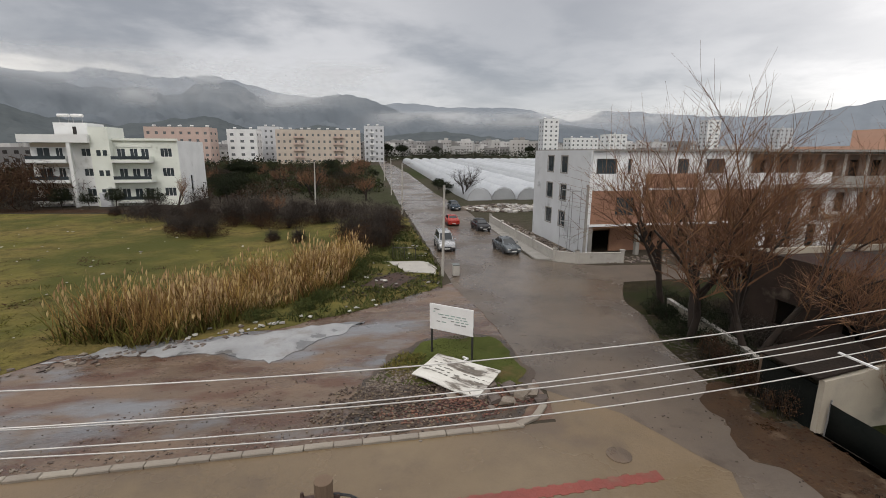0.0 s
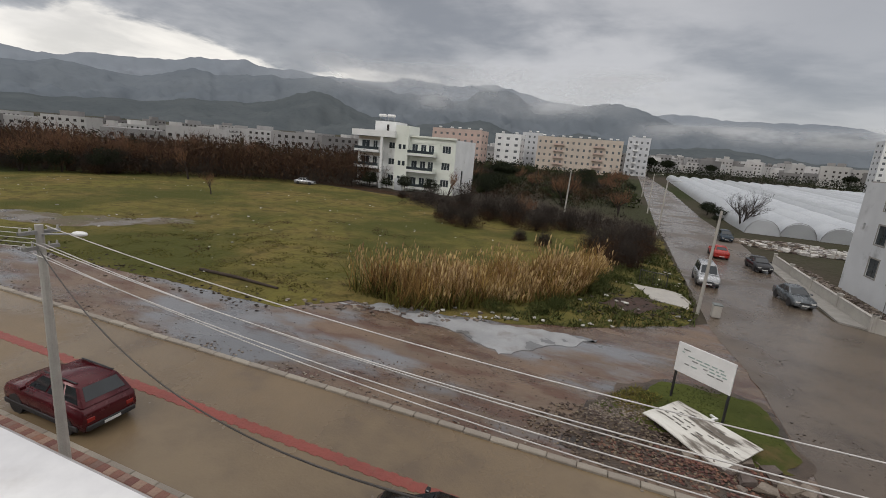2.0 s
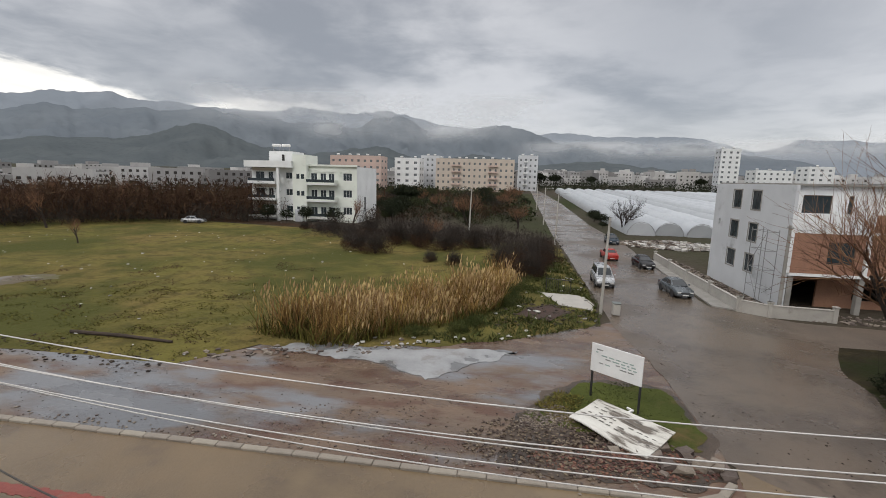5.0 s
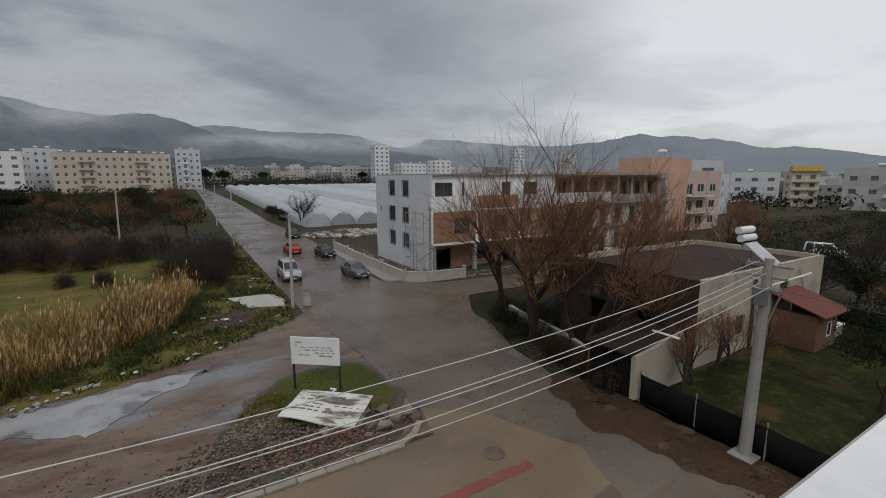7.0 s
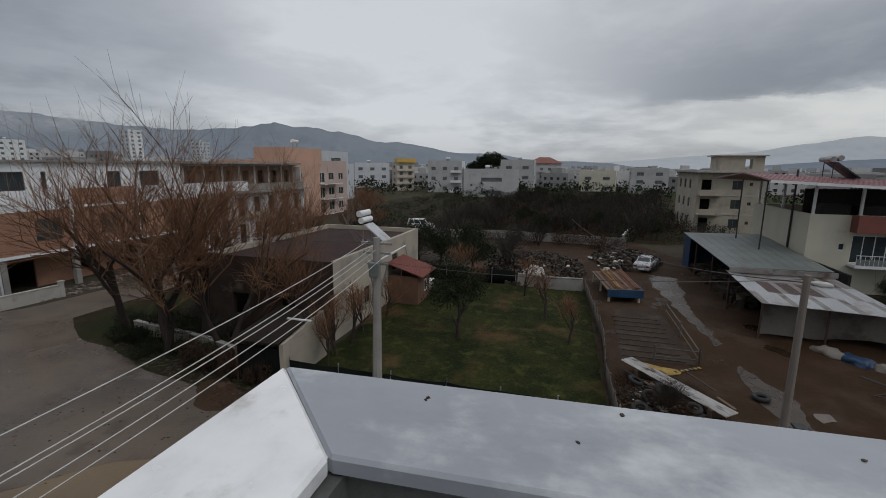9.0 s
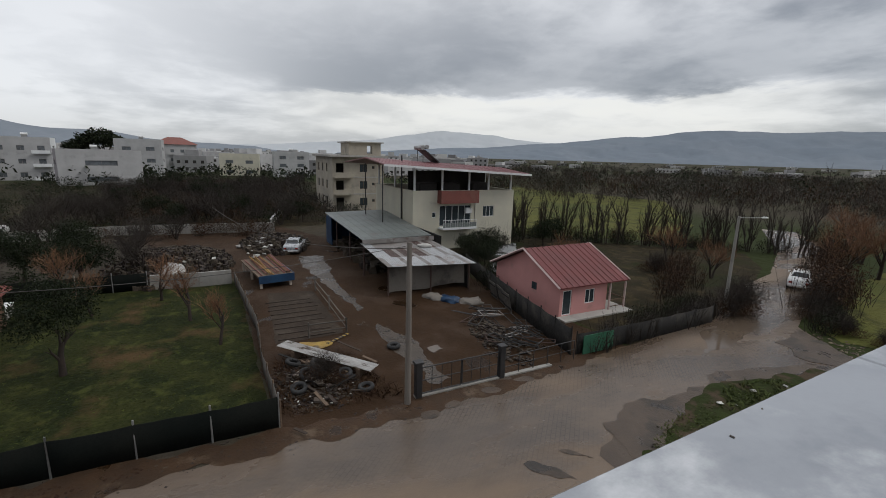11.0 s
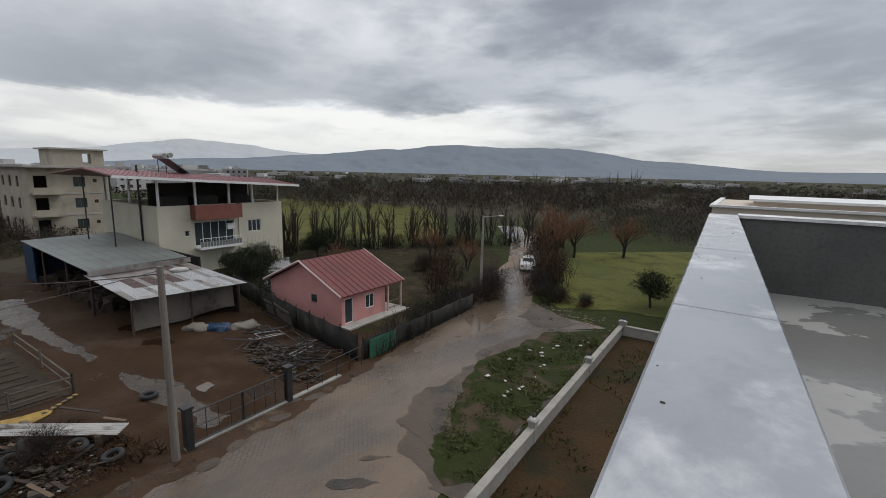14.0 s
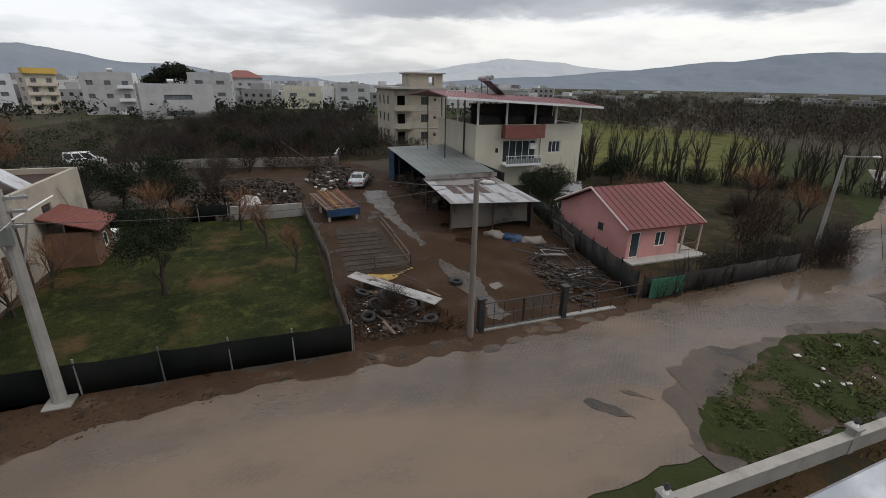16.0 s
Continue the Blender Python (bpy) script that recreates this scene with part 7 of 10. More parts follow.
SHAPES = {
    # length, width, height, lower-body tops (x, z), cabin foot rear/front, cabin top rear/front
    "sedan": (4.3, 1.68, 1.40, [(-2.15, 0.70), (-2.08, 0.90), (-1.4, 0.95), (0.9, 0.92), (1.95, 0.80), (2.15, 0.62)], (-1.62, 1.0), (-0.98, 0.28)),
    "hatch": (4.05, 1.74, 1.54, [(-2.02, 0.72), (-1.97, 0.98), (-1.3, 1.02), (0.95, 0.99), (1.8, 0.90), (2.02, 0.66)], (-1.93, 1.05), (-1.62, 0.32)),
    "suv": (4.3, 1.82, 1.66, [(-2.15, 0.76), (-2.1, 1.02), (-1.3, 1.08), (0.95, 1.06), (1.9, 0.95), (2.15, 0.70)], (-2.06, 1.0), (-1.66, 0.22)),
    "van": (4.4, 1.83, 1.84, [(-2.2, 0.80), (-2.17, 1.05), (-1.3, 1.10), (1.2, 1.08), (2.0, 0.92), (2.2, 0.66)], (-2.14, 1.42), (-2.0, 0.62)),
}


def car(label, kind, mat, x, y, heading, z=0.03, group="parked cars"):
    L, W, H, tops, foot, roof = SHAPES[kind]
    r = thing("car", label, "car", x, y, z, heading, group)
    hw = W / 2
    bm = bmesh.new()
    rings = []
    xs = [t[0] for t in tops]
    for i, (px, zt) in enumerate(tops):
        k = 0.90 if i in (0, len(tops) - 1) else (0.97 if i in (1, len(tops) - 2) else 1.0)
        zb = 0.34 if i in (0, len(tops) - 1) else 0.2
        prof = [(0.86, zb), (0.98, zb + 0.12), (1.0, (zb + zt) / 2), (0.97, zt - 0.07), (0.86, zt)]
        rings.append([bm.verts.new((px, -hw * k * a, b)) for a, b in prof] + [bm.verts.new((px, hw * k * a, b)) for a, b in reversed(prof)])
    n = len(rings[0])
    for a, b in zip(rings, rings[1:]):
        for j in range(n):
            bm.faces.new((a[j], a[(j + 1) % n], b[(j + 1) % n], b[j]))
    bm.faces.new(rings[0][::-1])
    bm.faces.new(rings[-1])
    bmesh.ops.bevel(bm, geom=bm.edges[:], offset=0.045, segments=2, affect="EDGES", clamp_overlap=True)
    part("body", bm, mat, r, smooth=True)
    zb = tops[2][1] - 0.02
    # cabin: pillars and roof in body paint, glass set between them
    f = [(foot[0], hw * 0.86), (foot[1], hw * 0.84)]
    t = [(roof[0], hw * 0.68), (roof[1], hw * 0.68)]
    bm = bmesh.new()
    a = [bm.verts.new(v) for v in ((f[0][0], -f[0][1], zb), (f[1][0], -f[1][1], zb), (f[1][0], f[1][1], zb), (f[0][0], f[0][1], zb))]
    b = [bm.verts.new(v) for v in ((t[0][0], -t[0][1], H - 0.05), (t[1][0], -t[1][1], H - 0.05), (t[1][0], t[1][1], H - 0.05), (t[0][0], t[0][1], H - 0.05))]
    c = [bm.verts.new((v.co.x * 0.97 + (t[0][0] + t[1][0]) * 0.015, v.co.y * 0.9, H)) for v in b]
    for p, q in ((a, b), (b, c)):
        for j in range(4):
            bm.faces.new((p[j], p[(j + 1) % 4], q[(j + 1) % 4], q[j]))
    bm.faces.new(c)
    bmesh.ops.bevel(bm, geom=[e for e in bm.edges if not e.is_boundary], offset=0.04, segments=2, affect="EDGES", clamp_overlap=True)
    part("cabin", bm, mat, r, smooth=True)
    F = [Vector(v) for v in ((f[0][0], -f[0][1], zb), (f[1][0], -f[1][1], zb), (f[1][0], f[1][1], zb), (f[0][0], f[0][1], zb))]
    T = [Vector(v) for v in ((t[0][0], -t[0][1], H - 0.05), (t[1][0], -t[1][1], H - 0.05), (t[1][0], t[1][1], H - 0.05), (t[0][0], t[0][1], H - 0.05))]

    def pane(name, i, j, u0, u1, v0=0.1, v1=0.93):
        nrm = ((F[j] - F[i]).cross(T[i] - F[i])).normalized() * 0.012
        q = bmesh.new()

        def pt(u, v):
            return F[i].lerp(F[j], u).lerp(T[i].lerp(T[j], u), v)
        o = [pt(u0, v0), pt(u1, v0), pt(u1, v1), pt(u0, v1)]
        lo = [q.verts.new(p - nrm * 0.5) for p in o]
        hi = [q.verts.new(p + nrm) for p in o]
        q.faces.new(hi)
        for k in range(4):
            q.faces.new((lo[k], lo[(k + 1) % 4], hi[(k + 1) % 4], hi[k]))
        part(name, q, M["glass_car"], r)

    pane("windscreen", 1, 2, 0.06, 0.94)
    pane("rear_window", 3, 0, 0.08, 0.92, 0.25 if kind != "van" else 0.15)
    cuts = ((0.10, 0.47), (0.52, 0.90)) if kind == "sedan" else ((0.07, 0.30), (0.34, 0.60), (0.63, 0.92))
    for u0, u1 in cuts:
        pane("side_window", 0, 1, u0, u1)
        pane("side_window", 2, 3, 1 - u1, 1 - u0)
    for s in (-1, 1):
        for wx in (-L * 0.30, L * 0.30):
            w = part("wheel", TYRE, None, r, at=pose(wx, s * (hw - 0.1), 0.31))
            part("rim", RIM, None, w)
            bm = bmesh.new()
            tube(bm, (wx, s * (hw - 0.14), 0.33), (wx, s * (hw + 0.004), 0.33), 0.37, n=16)
            part("wheel_arch", bm, M["trim_black"], r)
        part("headlight", boxes((xs[-1] - 0.16, xs[-1] + 0.012, s * hw * 0.62 - 0.17, s * hw * 0.62 + 0.17, 0.50, 0.63), bevel=0.02), M["lamp_clear"], r)
        part("tail_light", boxes((xs[0] - 0.012, xs[0] + 0.12, s * hw * 0.68 - 0.13, s * hw * 0.68 + 0.13, 0.55, 0.72 if kind != "van" else 0.78), bevel=0.02), M["lamp_red"], r)
        part("mirror", boxes((foot[1] - 0.42, foot[1] - 0.30, s * (hw + 0.06) - 0.09, s * (hw + 0.06) + 0.09, zb + 0.02, zb + 0.15), bevel=0.02), mat, r)
    part("front_bumper", boxes((xs[-1] - 0.12, xs[-1] + 0.05, -hw * 0.86, hw * 0.86, 0.26, 0.44), bevel=0.03), M["trim_black"] if kind == "van" else mat, r)
    part("rear_bumper", boxes((xs[0] - 0.05, xs[0] + 0.12, -hw * 0.86, hw * 0.86, 0.28, 0.46), bevel=0.03), M["trim_black"] if kind in ("hatch", "suv") else mat, r)
    if kind == "suv":
        for s in (-1, 1):
            part("roof_rail", tubes(((roof[0] + 0.15, s * hw * 0.62, H + 0.03), (roof[1] - 0.1, s * hw * 0.62, H + 0.03), 0.025), n=6), M["trim_black"], r)
            part("sill_trim", boxes((-1.9, 1.9, s * hw * 0.985 - 0.03, s * hw * 0.985 + 0.03, 0.24, 0.42), bevel=0.02), M["trim_black"], r)
    part("grille", boxes((xs[-1] - 0.02, xs[-1] + 0.016, -0.42, 0.42, 0.47, 0.58)), M["trim_black"], r)
    for px in (xs[-1] + 0.052, xs[0] - 0.062):
        part("plate", boxes((px, px + 0.01, -0.26, 0.26, 0.32, 0.42)), M["plate"], r, "plain number plate")
    return r


SILVER, WHITE_C = paint("paint_silver", (0.42, 0.43, 0.44), 0.28, 0.5), paint("paint_white", (0.76, 0.76, 0.75), 0.3, 0.0)
BLACK_C, GREY_C = paint("paint_black", (0.012, 0.012, 0.014), 0.15, 0.1), paint("paint_grey", (0.13, 0.145, 0.155), 0.25, 0.5)
MAROON, RED_C = paint("paint_maroon", (0.075, 0.006, 0.01), 0.22, 0.2), paint("paint_red", (0.36, 0.03, 0.02), 0.3, 0.0)
BLUE_C = paint("paint_blue", (0.02, 0.035, 0.05), 0.25, 0.3)
car("silver minivan with a black flank at the roadside", "van", SILVER, 9.3, 46.0, -92)
car("black saloon car parked beside the site wall", "sedan", BLACK_C, 16.2, 57.0, -88)
car("dark grey saloon car at the site kerb", "sedan", GREY_C, 15.4, 43.6, -86)
car("dark blue hatchback by the bare tree", "hatch", BLUE_C, 16.9, 78.0, -90)
car("small red car driving up the road", "sedan", RED_C, 13.2, 62.0, 90)
car("maroon sport utility car parked beside the footpath", "suv", MAROON, -16.3, 8.65, 180)
car("pale silver saloon car parked along the street", "sedan", SILVER, -34.9, 8.3, 181)
car("black estate car beside the kerb", "hatch", BLACK_C, -2.4, 8.7, 182)
car("silver saloon car beside the apartment house", "sedan", SILVER, -62.2, 80.5, 15)
car("white minivan behind the garden wall", "van", WHITE_C, 68.6, 22.3, -75)
car("old white saloon car on the side road", "sedan", WHITE_C, 19.9, -46.2, -68)
car("scrapped pale blue saloon under a sheet in the yard", "sedan", SILVER, 49.0, -8.5, -20, group="")


# ---------------------------------------------------------------- trees and other plants
def branching(seed, levels, counts, length, radius, spread, up=0.35, ratio=0.68, stems=1, start=0.35, lean=0.4):
    """Tapered limbs and twigs of a bare tree. Returns vertices and faces for limbs and for twigs."""
    rnd = random.Random(seed)
    out = {0: ([], []), 1: ([], [])}

    def seg(p, q, r0, r1, sides, kind):
        vs, fs = out[kind]
        d = (q - p)
        turn = d.to_track_quat("Z", "Y").to_matrix()
        b = len(vs)
        for c, r in ((p, r0), (q, r1)):
            for i in range(sides):
                a = 2 * math.pi * i / sides
                vs.append(c + turn @ Vector((r * math.cos(a), r * math.sin(a), 0)))
        for i in range(sides):
            j = (i + 1) % sides
            fs.append((b + i, b + j, b + sides + j, b + sides + i))

    def grow(p, d, ln, r, lev):
        n = 3 if lev < 3 else 2
        pts = [p]
        for k in range(n):
            d = (d + Vector((rnd.gauss(0, 0.11), rnd.gauss(0, 0.11), rnd.gauss(0.05, 0.06)))).normalized()
            q = pts[-1] + d * ln / n
            r0, r1 = r * (1 - 0.45 * k / n), r * (1 - 0.45 * (k + 1) / n)
            seg(pts[-1], q, r0, r1, 7 if lev == 0 else (5 if lev == 1 else 3), 0 if lev < 2 else 1)
            pts.append(q)
        if lev + 1 >= levels:
            return
        for i in range(counts[lev]):
            k = start + (1 - start) * (i + rnd.random() * 0.7) / counts[lev]
            k = min(k, 1.0)
            f = k * n
            j = min(int(f), n - 1)
            base = pts[j].lerp(pts[j + 1], f - j)
            az, tilt = rnd.random() * 2 * math.pi, radians(rnd.uniform(0.55, 1.0) * spread)
            turn = d.to_track_quat("Z", "Y").to_matrix()
            nd = turn @ Vector((math.sin(tilt) * math.cos(az), math.sin(tilt) * math.sin(az), math.cos(tilt)))
            nd = (nd + Vector((0, 0, up))).normalized()
            grow(base, nd, ln * ratio * rnd.uniform(0.7, 1.25), r * 0.5 * (1.1 - 0.3 * k), lev + 1)

    for s in range(stems):
        a = 2 * math.pi * s / max(stems, 1) + rnd.random()
        d = Vector((math.cos(a) * lean, math.sin(a) * lean, 1)).normalized() if stems > 1 else Vector((rnd.gauss(0, 0.05), rnd.gauss(0, 0.05), 1)).normalized()
        grow(Vector((math.cos(a) * radius * 0.8, math.sin(a) * radius * 0.8, 0)) if stems > 1 else Vector((0, 0, 0)), d, length, radius, 0)
    return out


def leaf_cloud(seed, n, size, blobs):
    """Many small leaf quads spread through a few uneven clumps (x, y, z, rx, rz)."""
    rs = np.random.RandomState(seed)
    bl = np.array(blobs, float)
    w = bl[:, 3] ** 2 * bl[:, 4]
    q = bl[rs.choice(len(bl), n, p=w / w.sum())]
    d = rs.normal(size=(n, 3))
    d /= np.linalg.norm(d, axis=1)[:, None]
    ph = q[:, :2] * 1.7 + seed
    wob = np.sin(d[:, 0] * 4 + ph[:, 0]) * np.sin(d[:, 1] * 5 + ph[:, 1]) + 0.6 * np.sin(d[:, 2] * 7 + ph[:, 0])
    k = rs.uniform(0.25, 1.0, n) ** 0.5 * (0.8 + 0.2 * wob)
    c = q[:, :3] + d * k[:, None] * q[:, [3, 3, 4]]
    c[:, 2] = np.maximum(c[:, 2], 0.05)
    u = rs.normal(size=(n, 3))
    u /= np.linalg.norm(u, axis=1)[:, None]
    v = np.cross(u, rs.normal(size=(n, 3)))
    v /= np.linalg.norm(v, axis=1)[:, None] + 1e-6
    z = (size * rs.uniform(0.6, 1.4, n))[:, None]
    vs = np.stack((c - u * z, c + v * z * 0.45, c + u * z, c - v * z * 0.45), 1).reshape(-1, 3)
    return vs.tolist(), np.arange(n * 4).reshape(-1, 4).tolist()


def bare_tree(label, x, y, seed, length, radius, counts, levels, spread, twig="twig", stems=1, group="bare trees", category="tree", up=0.35, ratio=0.68, start=0.35, z=0.0, lean=0.4):
    t = thing("tree", label, category, x, y, z, 0, group)
    o = branching(seed, levels, counts, length, radius, spread, up, ratio, stems, start, lean)
    part("trunk", raw("trunk", *o[0], M["bark"], True), None, t)
    if o[1][0]:
        part("crown", raw("crown", *o[1], M[twig]), None, t, "bare russet twigs" if twig == "twig" else "bare grey-brown twigs")
    return t


def leafy_tree(label, x, y, seed, h, trunk, blobs, n, size, mat, group="", category="tree", z=0.0):
    t = thing("tree", label, category, x, y, z, 0, group)
    o = branching(seed, 3, (4, 3, 0), h, trunk, 45, 0.4, 0.6)
    k = len(o[0][0])
    part("trunk", raw("trunk", o[0][0] + o[1][0], o[0][1] + [tuple(i + k for i in f) for f in o[1][1]], M["bark"], True), None, t)
    part("crown", raw("crown", *leaf_cloud(seed, n, size, blobs), M[mat]), None, t)
    return t


# the big russet trees over the roadside wall
big = [bare_tree("big bare tree with a spreading crown of russet twigs", 19.7, 24.4, 11, 5.0, 0.24, (5, 5, 6, 5), 5, 60, "twig", 1, "bare roadside trees", up=0.3, ratio=0.7, start=0.42),
       bare_tree("tall bare tree with a forked trunk and russet twigs", 18.3, 20.0, 29, 5.3, 0.22, (5, 5, 6, 5), 5, 53, "twig", 2, "bare roadside trees", up=0.36, ratio=0.7, start=0.4, lean=0.3)]
rz = random.Random(4)
for x, y, s, k in ((19.4, 17.2, 0.82, 1), (19.9, 18.9, 0.95, 0), (25.4, 24.6, 0.8, 0), (29.5, 24.0, 0.85, 1), (22.0, 14.6, 0.6, 0), (35, 25.5, 0.75, 0)):
    o = copy_thing(big[k], pose(x, y, 0, 0, 0, rz.uniform(0, 360)))
    o.scale = (s, s, s)
small_bush = leafy_tree("dark ivy bush at the wall foot", 18.9, 22.8, 33, 0.5, 0.05, [(0, 0, 0.5, 0.9, 0.6), (0.5, 0.8, 0.4, 0.8, 0.5)], 2600, 0.045, "leaf_dark", "ivy bushes", "bush")
for x, y in ((18.4, 20.9), (18.5, 19.0), (17.9, 17.2), (17.6, 15.4), (18.9, 24.2)):
    copy_thing(small_bush, pose(x, y, 0, 0, 0, y * 40))

# garden trees
leafy_tree("dark dense garden tree with a low crown", 25.1, 5.5, 31, 1.6, 0.16, [(0, 0, 3.4, 1.9, 1.6), (-0.9, 0.7, 3.0, 1.3, 1.2), (1.0, -0.5, 3.2, 1.4, 1.2), (0.2, 0.9, 4.4, 1.1, 0.9)], 9000, 0.055, "leaf_dark", "garden trees")
brown = bare_tree("small bare brown fruit tree", 26.0, -0.95, 37, 1.6, 0.09, (5, 5, 5, 4), 5, 50, "twig", 1, "garden trees", up=0.2, ratio=0.66)
for x, y, s in ((30.5, 0.6, 1.2), (35.5, 2.5, 1.1), (36.2, 8.4, 1.3), (33.6, 6.0, 1.0)):
    o = copy_thing(brown, pose(x, y, 0, 0, 0, x * 37))
    o.scale = (s, s, s)
# dark orchard and scrub behind the yard
dark = leafy_tree("dark evergreen scrub tree", 44, 12, 41, 1.8, 0.15, [(0, 0, 2.6, 2.2, 1.7), (1.1, 0.8, 2.2, 1.6, 1.3), (-1.2, -0.6, 2.4, 1.5, 1.3)], 6500, 0.08, "leaf_dark", "scrub trees")
scrub = bare_tree("leafless dark scrub tree", 48, 6, 43, 2.2, 0.12, (5, 5, 5, 3), 5, 55, "twig_grey", 3, "scrub trees", up=0.15)
rz = random.Random(8)
for i in range(70):
    u, v = rz.uniform(0, 1), rz.uniform(0, 1)
    x, y = 66 + 66 * u, -14 + 34 * v - 10 * u
    if 66 < x < 72 and 16 < y < 27:
        continue
    s = rz.uniform(0.75, 1.35)
    o = copy_thing(rz.choice((dark, scrub, scrub)), pose(x, y, 0, 0, 0, rz.uniform(0, 360)))
    o.scale = (s, s, s)
for x, y, s in ((41, 8, 1.0), (43.5, 4.5, 0.9), (46, 15, 1.1), (50, 10, 1.0), (55, 6, 0.8), (40.5, 14.5, 1.0), (57, 14, 1.1), (60, 3, 0.8), (47, 22, 1.1), (52, 20, 1.0)):
    o = copy_thing(rz.choice((dark, scrub)), pose(x, y, 0, 0, 0, rz.uniform(0, 360)))
    o.scale = (s, s, s)
rusty = bare_tree("bare rust-brown street tree", 44, 30, 47, 2.6, 0.15, (5, 5, 5, 4), 5, 50, "twig", 2, "bare roadside trees", up=0.25)
for x, y, s in ((38, 28, 1.0), (50, 30.5, 1.1), (55, 28, 1.0), (47, 35, 0.9), (60, 27, 0.9), (36, 24, 0.9), (70, 34, 1.2), (80, 36, 1.1), (86, 40, 1.2)):
    o = copy_thing(rusty, pose(x, y, 0, 0, 0, rz.uniform(0, 360)))
    o.scale = (s, s, s)

# the meadow: bramble, scrub line, lone trees
bramble = thing("bramble", "dark red-brown leafless bramble thicket", "bush", -17.5, 56.5, 0, 0, "bramble thickets")
o = branching(53, 4, (6, 6, 5, 0), 1.6, 0.05, 65, 0.1, 0.75, 9, 0.2)
part("stem", raw("stem", o[0][0] , o[0][1], M["bark"]), None, bramble)
part("crown", raw("crown", *o[1], M["twig_grey"]), None, bramble)
part("foliage", raw("foliage", *leaf_cloud(54, 4500, 0.05, [(0, 0, 0.8, 1.9, 1.0), (1.3, 0.6, 0.6, 1.3, 0.8), (-1.4, -0.4, 0.6, 1.2, 0.8)]), M["leaf_red"]), None, bramble)
rz = random.Random(12)
for x, y, s in ((-20, 58, 1.0), (-23, 62, 0.9), (-9, 62, 1.1), (-13, 64, 1.3), (-17, 66, 1.3), (-5, 66, 1.1), (-9, 69, 1.2), (-22, 68, 1.3), (1.2, 50, 1.25), (3.0, 53, 1.2), (-0.6, 53.5, 1.1), (4.6, 57, 1.0), (2.2, 46.5, 0.9), (-26, 71, 1.0), (-31, 75, 0.9), (-6.5, 52, 0.6), (-9.5, 53, 0.55), (-34, 77, 0.8), (-38, 79, 0.7), (-2, 70, 1.0), (3.5, 63, 0.9), (-14, 71, 1.2), (5, 68, 0.8)):
    o = copy_thing(bramble, pose(x, y, -0.05, 0, 0, rz.uniform(0, 360)))
    o.scale = (s, s, s * rz.uniform(0.8, 1.2))
field_tree = bare_tree("small bare tree standing in the meadow", -58.6, 52.8, 61, 1.9, 0.11, (5, 4, 4, 3), 5, 50, "twig", 1, "meadow trees")
o = copy_thing(field_tree, pose(-78, 65, 0, 0, 0, 80))
o.scale = (1.8, 1.8, 1.9)
o = copy_thing(field_tree, pose(-29, 79.5, 0, 0, 0, 200))
o.scale = (1.7, 1.7, 1.8)
o = copy_thing(rusty, pose(-12, 68, 0, 0, 0, 20))
o.scale = (0.75, 0.75, 0.8)
o = copy_thing(scrub, pose(23.6, 98.0, 0, 0, 0, 20))
o.scale = (1.5, 1.5, 1.7)
# orchard between the lane and the far blocks
olive = leafy_tree("round grey-green olive tree", -10, 100, 67, 1.5, 0.14, [(0, 0, 2.7, 1.8, 1.4), (0.9, 0.6, 2.3, 1.2, 1.0), (-0.9, -0.5, 2.4, 1.2, 1.0)], 4500, 0.08, "leaf_olive", "orchard trees")
for i in range(64):
    x, y = rz.uniform(-62, 5), rz.uniform(92, 225)
    if -62 < x < -31 and y < 110:
        continue
    s = rz.uniform(0.8, 1.5)
    o = copy_thing(rz.choice((olive, olive, dark, rusty, scrub, bramble)), pose(x, y, rise(x, y), 0, 0, rz.uniform(0, 360)))
    o.scale = (s, s, s)
for x, y, s in ((-51, 88.6, 0.8), (-42.5, 88.8, 0.8), (-47, 89, 0.6), (-35.5, 87, 0.8)):
    o = copy_thing(dark, pose(x, y, 0, 0, 0, x * 31))
    o.scale = (s, s, s * 1.2)
for x, y, s in ((21.5, 112, 0.9), (21.0, 118, 0.9), (22.5, 126, 0.8), (20.5, 104, 0.5)):
    o = copy_thing(dark, pose(x, y, rise(x, y), 0, 0, x * 31))
    o.scale = (s, s, s * 0.8)
pine = leafy_tree("broad dark umbrella pine", 17, 300, 71, 6.0, 0.4, [(0, 0, 9.0, 5.5, 2.6), (2.6, 1.0, 8.4, 3.6, 2.0), (-2.8, -1.0, 8.6, 3.6, 2.0)], 4200, 0.32, "leaf_dark", "umbrella pines", z=rise(17, 300))
for x, y, s in ((-128, 24, 1.05), (30, 330, 1.0), (-30, 128, 0.75), (243, 40, 1.65), (300, 60, 1.3), (60, 360, 0.9), (-185, 60, 0.8), (150, 390, 0.9)):
    o = copy_thing(pine, pose(x, y, rise(x, y) - 1, 0, 0, x * 13))
    o.scale = (s, s, s)
# russet wood on the west side
for i in range(120):
    u = rz.uniform(0, 1)
    a = radians(112 + 76 * u)
    d = 112 + 34 * rz.uniform(0, 1) ** 1.5
    x, y = d * math.cos(a), d * math.sin(a) * 0.95 - 8
    if x > -78 and y > 70:
        continue
    s = rz.uniform(0.9, 1.7)
    o = copy_thing(rz.choice((rusty, rusty, scrub, dark, bramble)), pose(x, y, 0, 0, 0, rz.uniform(0, 360)))
    o.scale = (s * 1.2, s * 1.2, s)
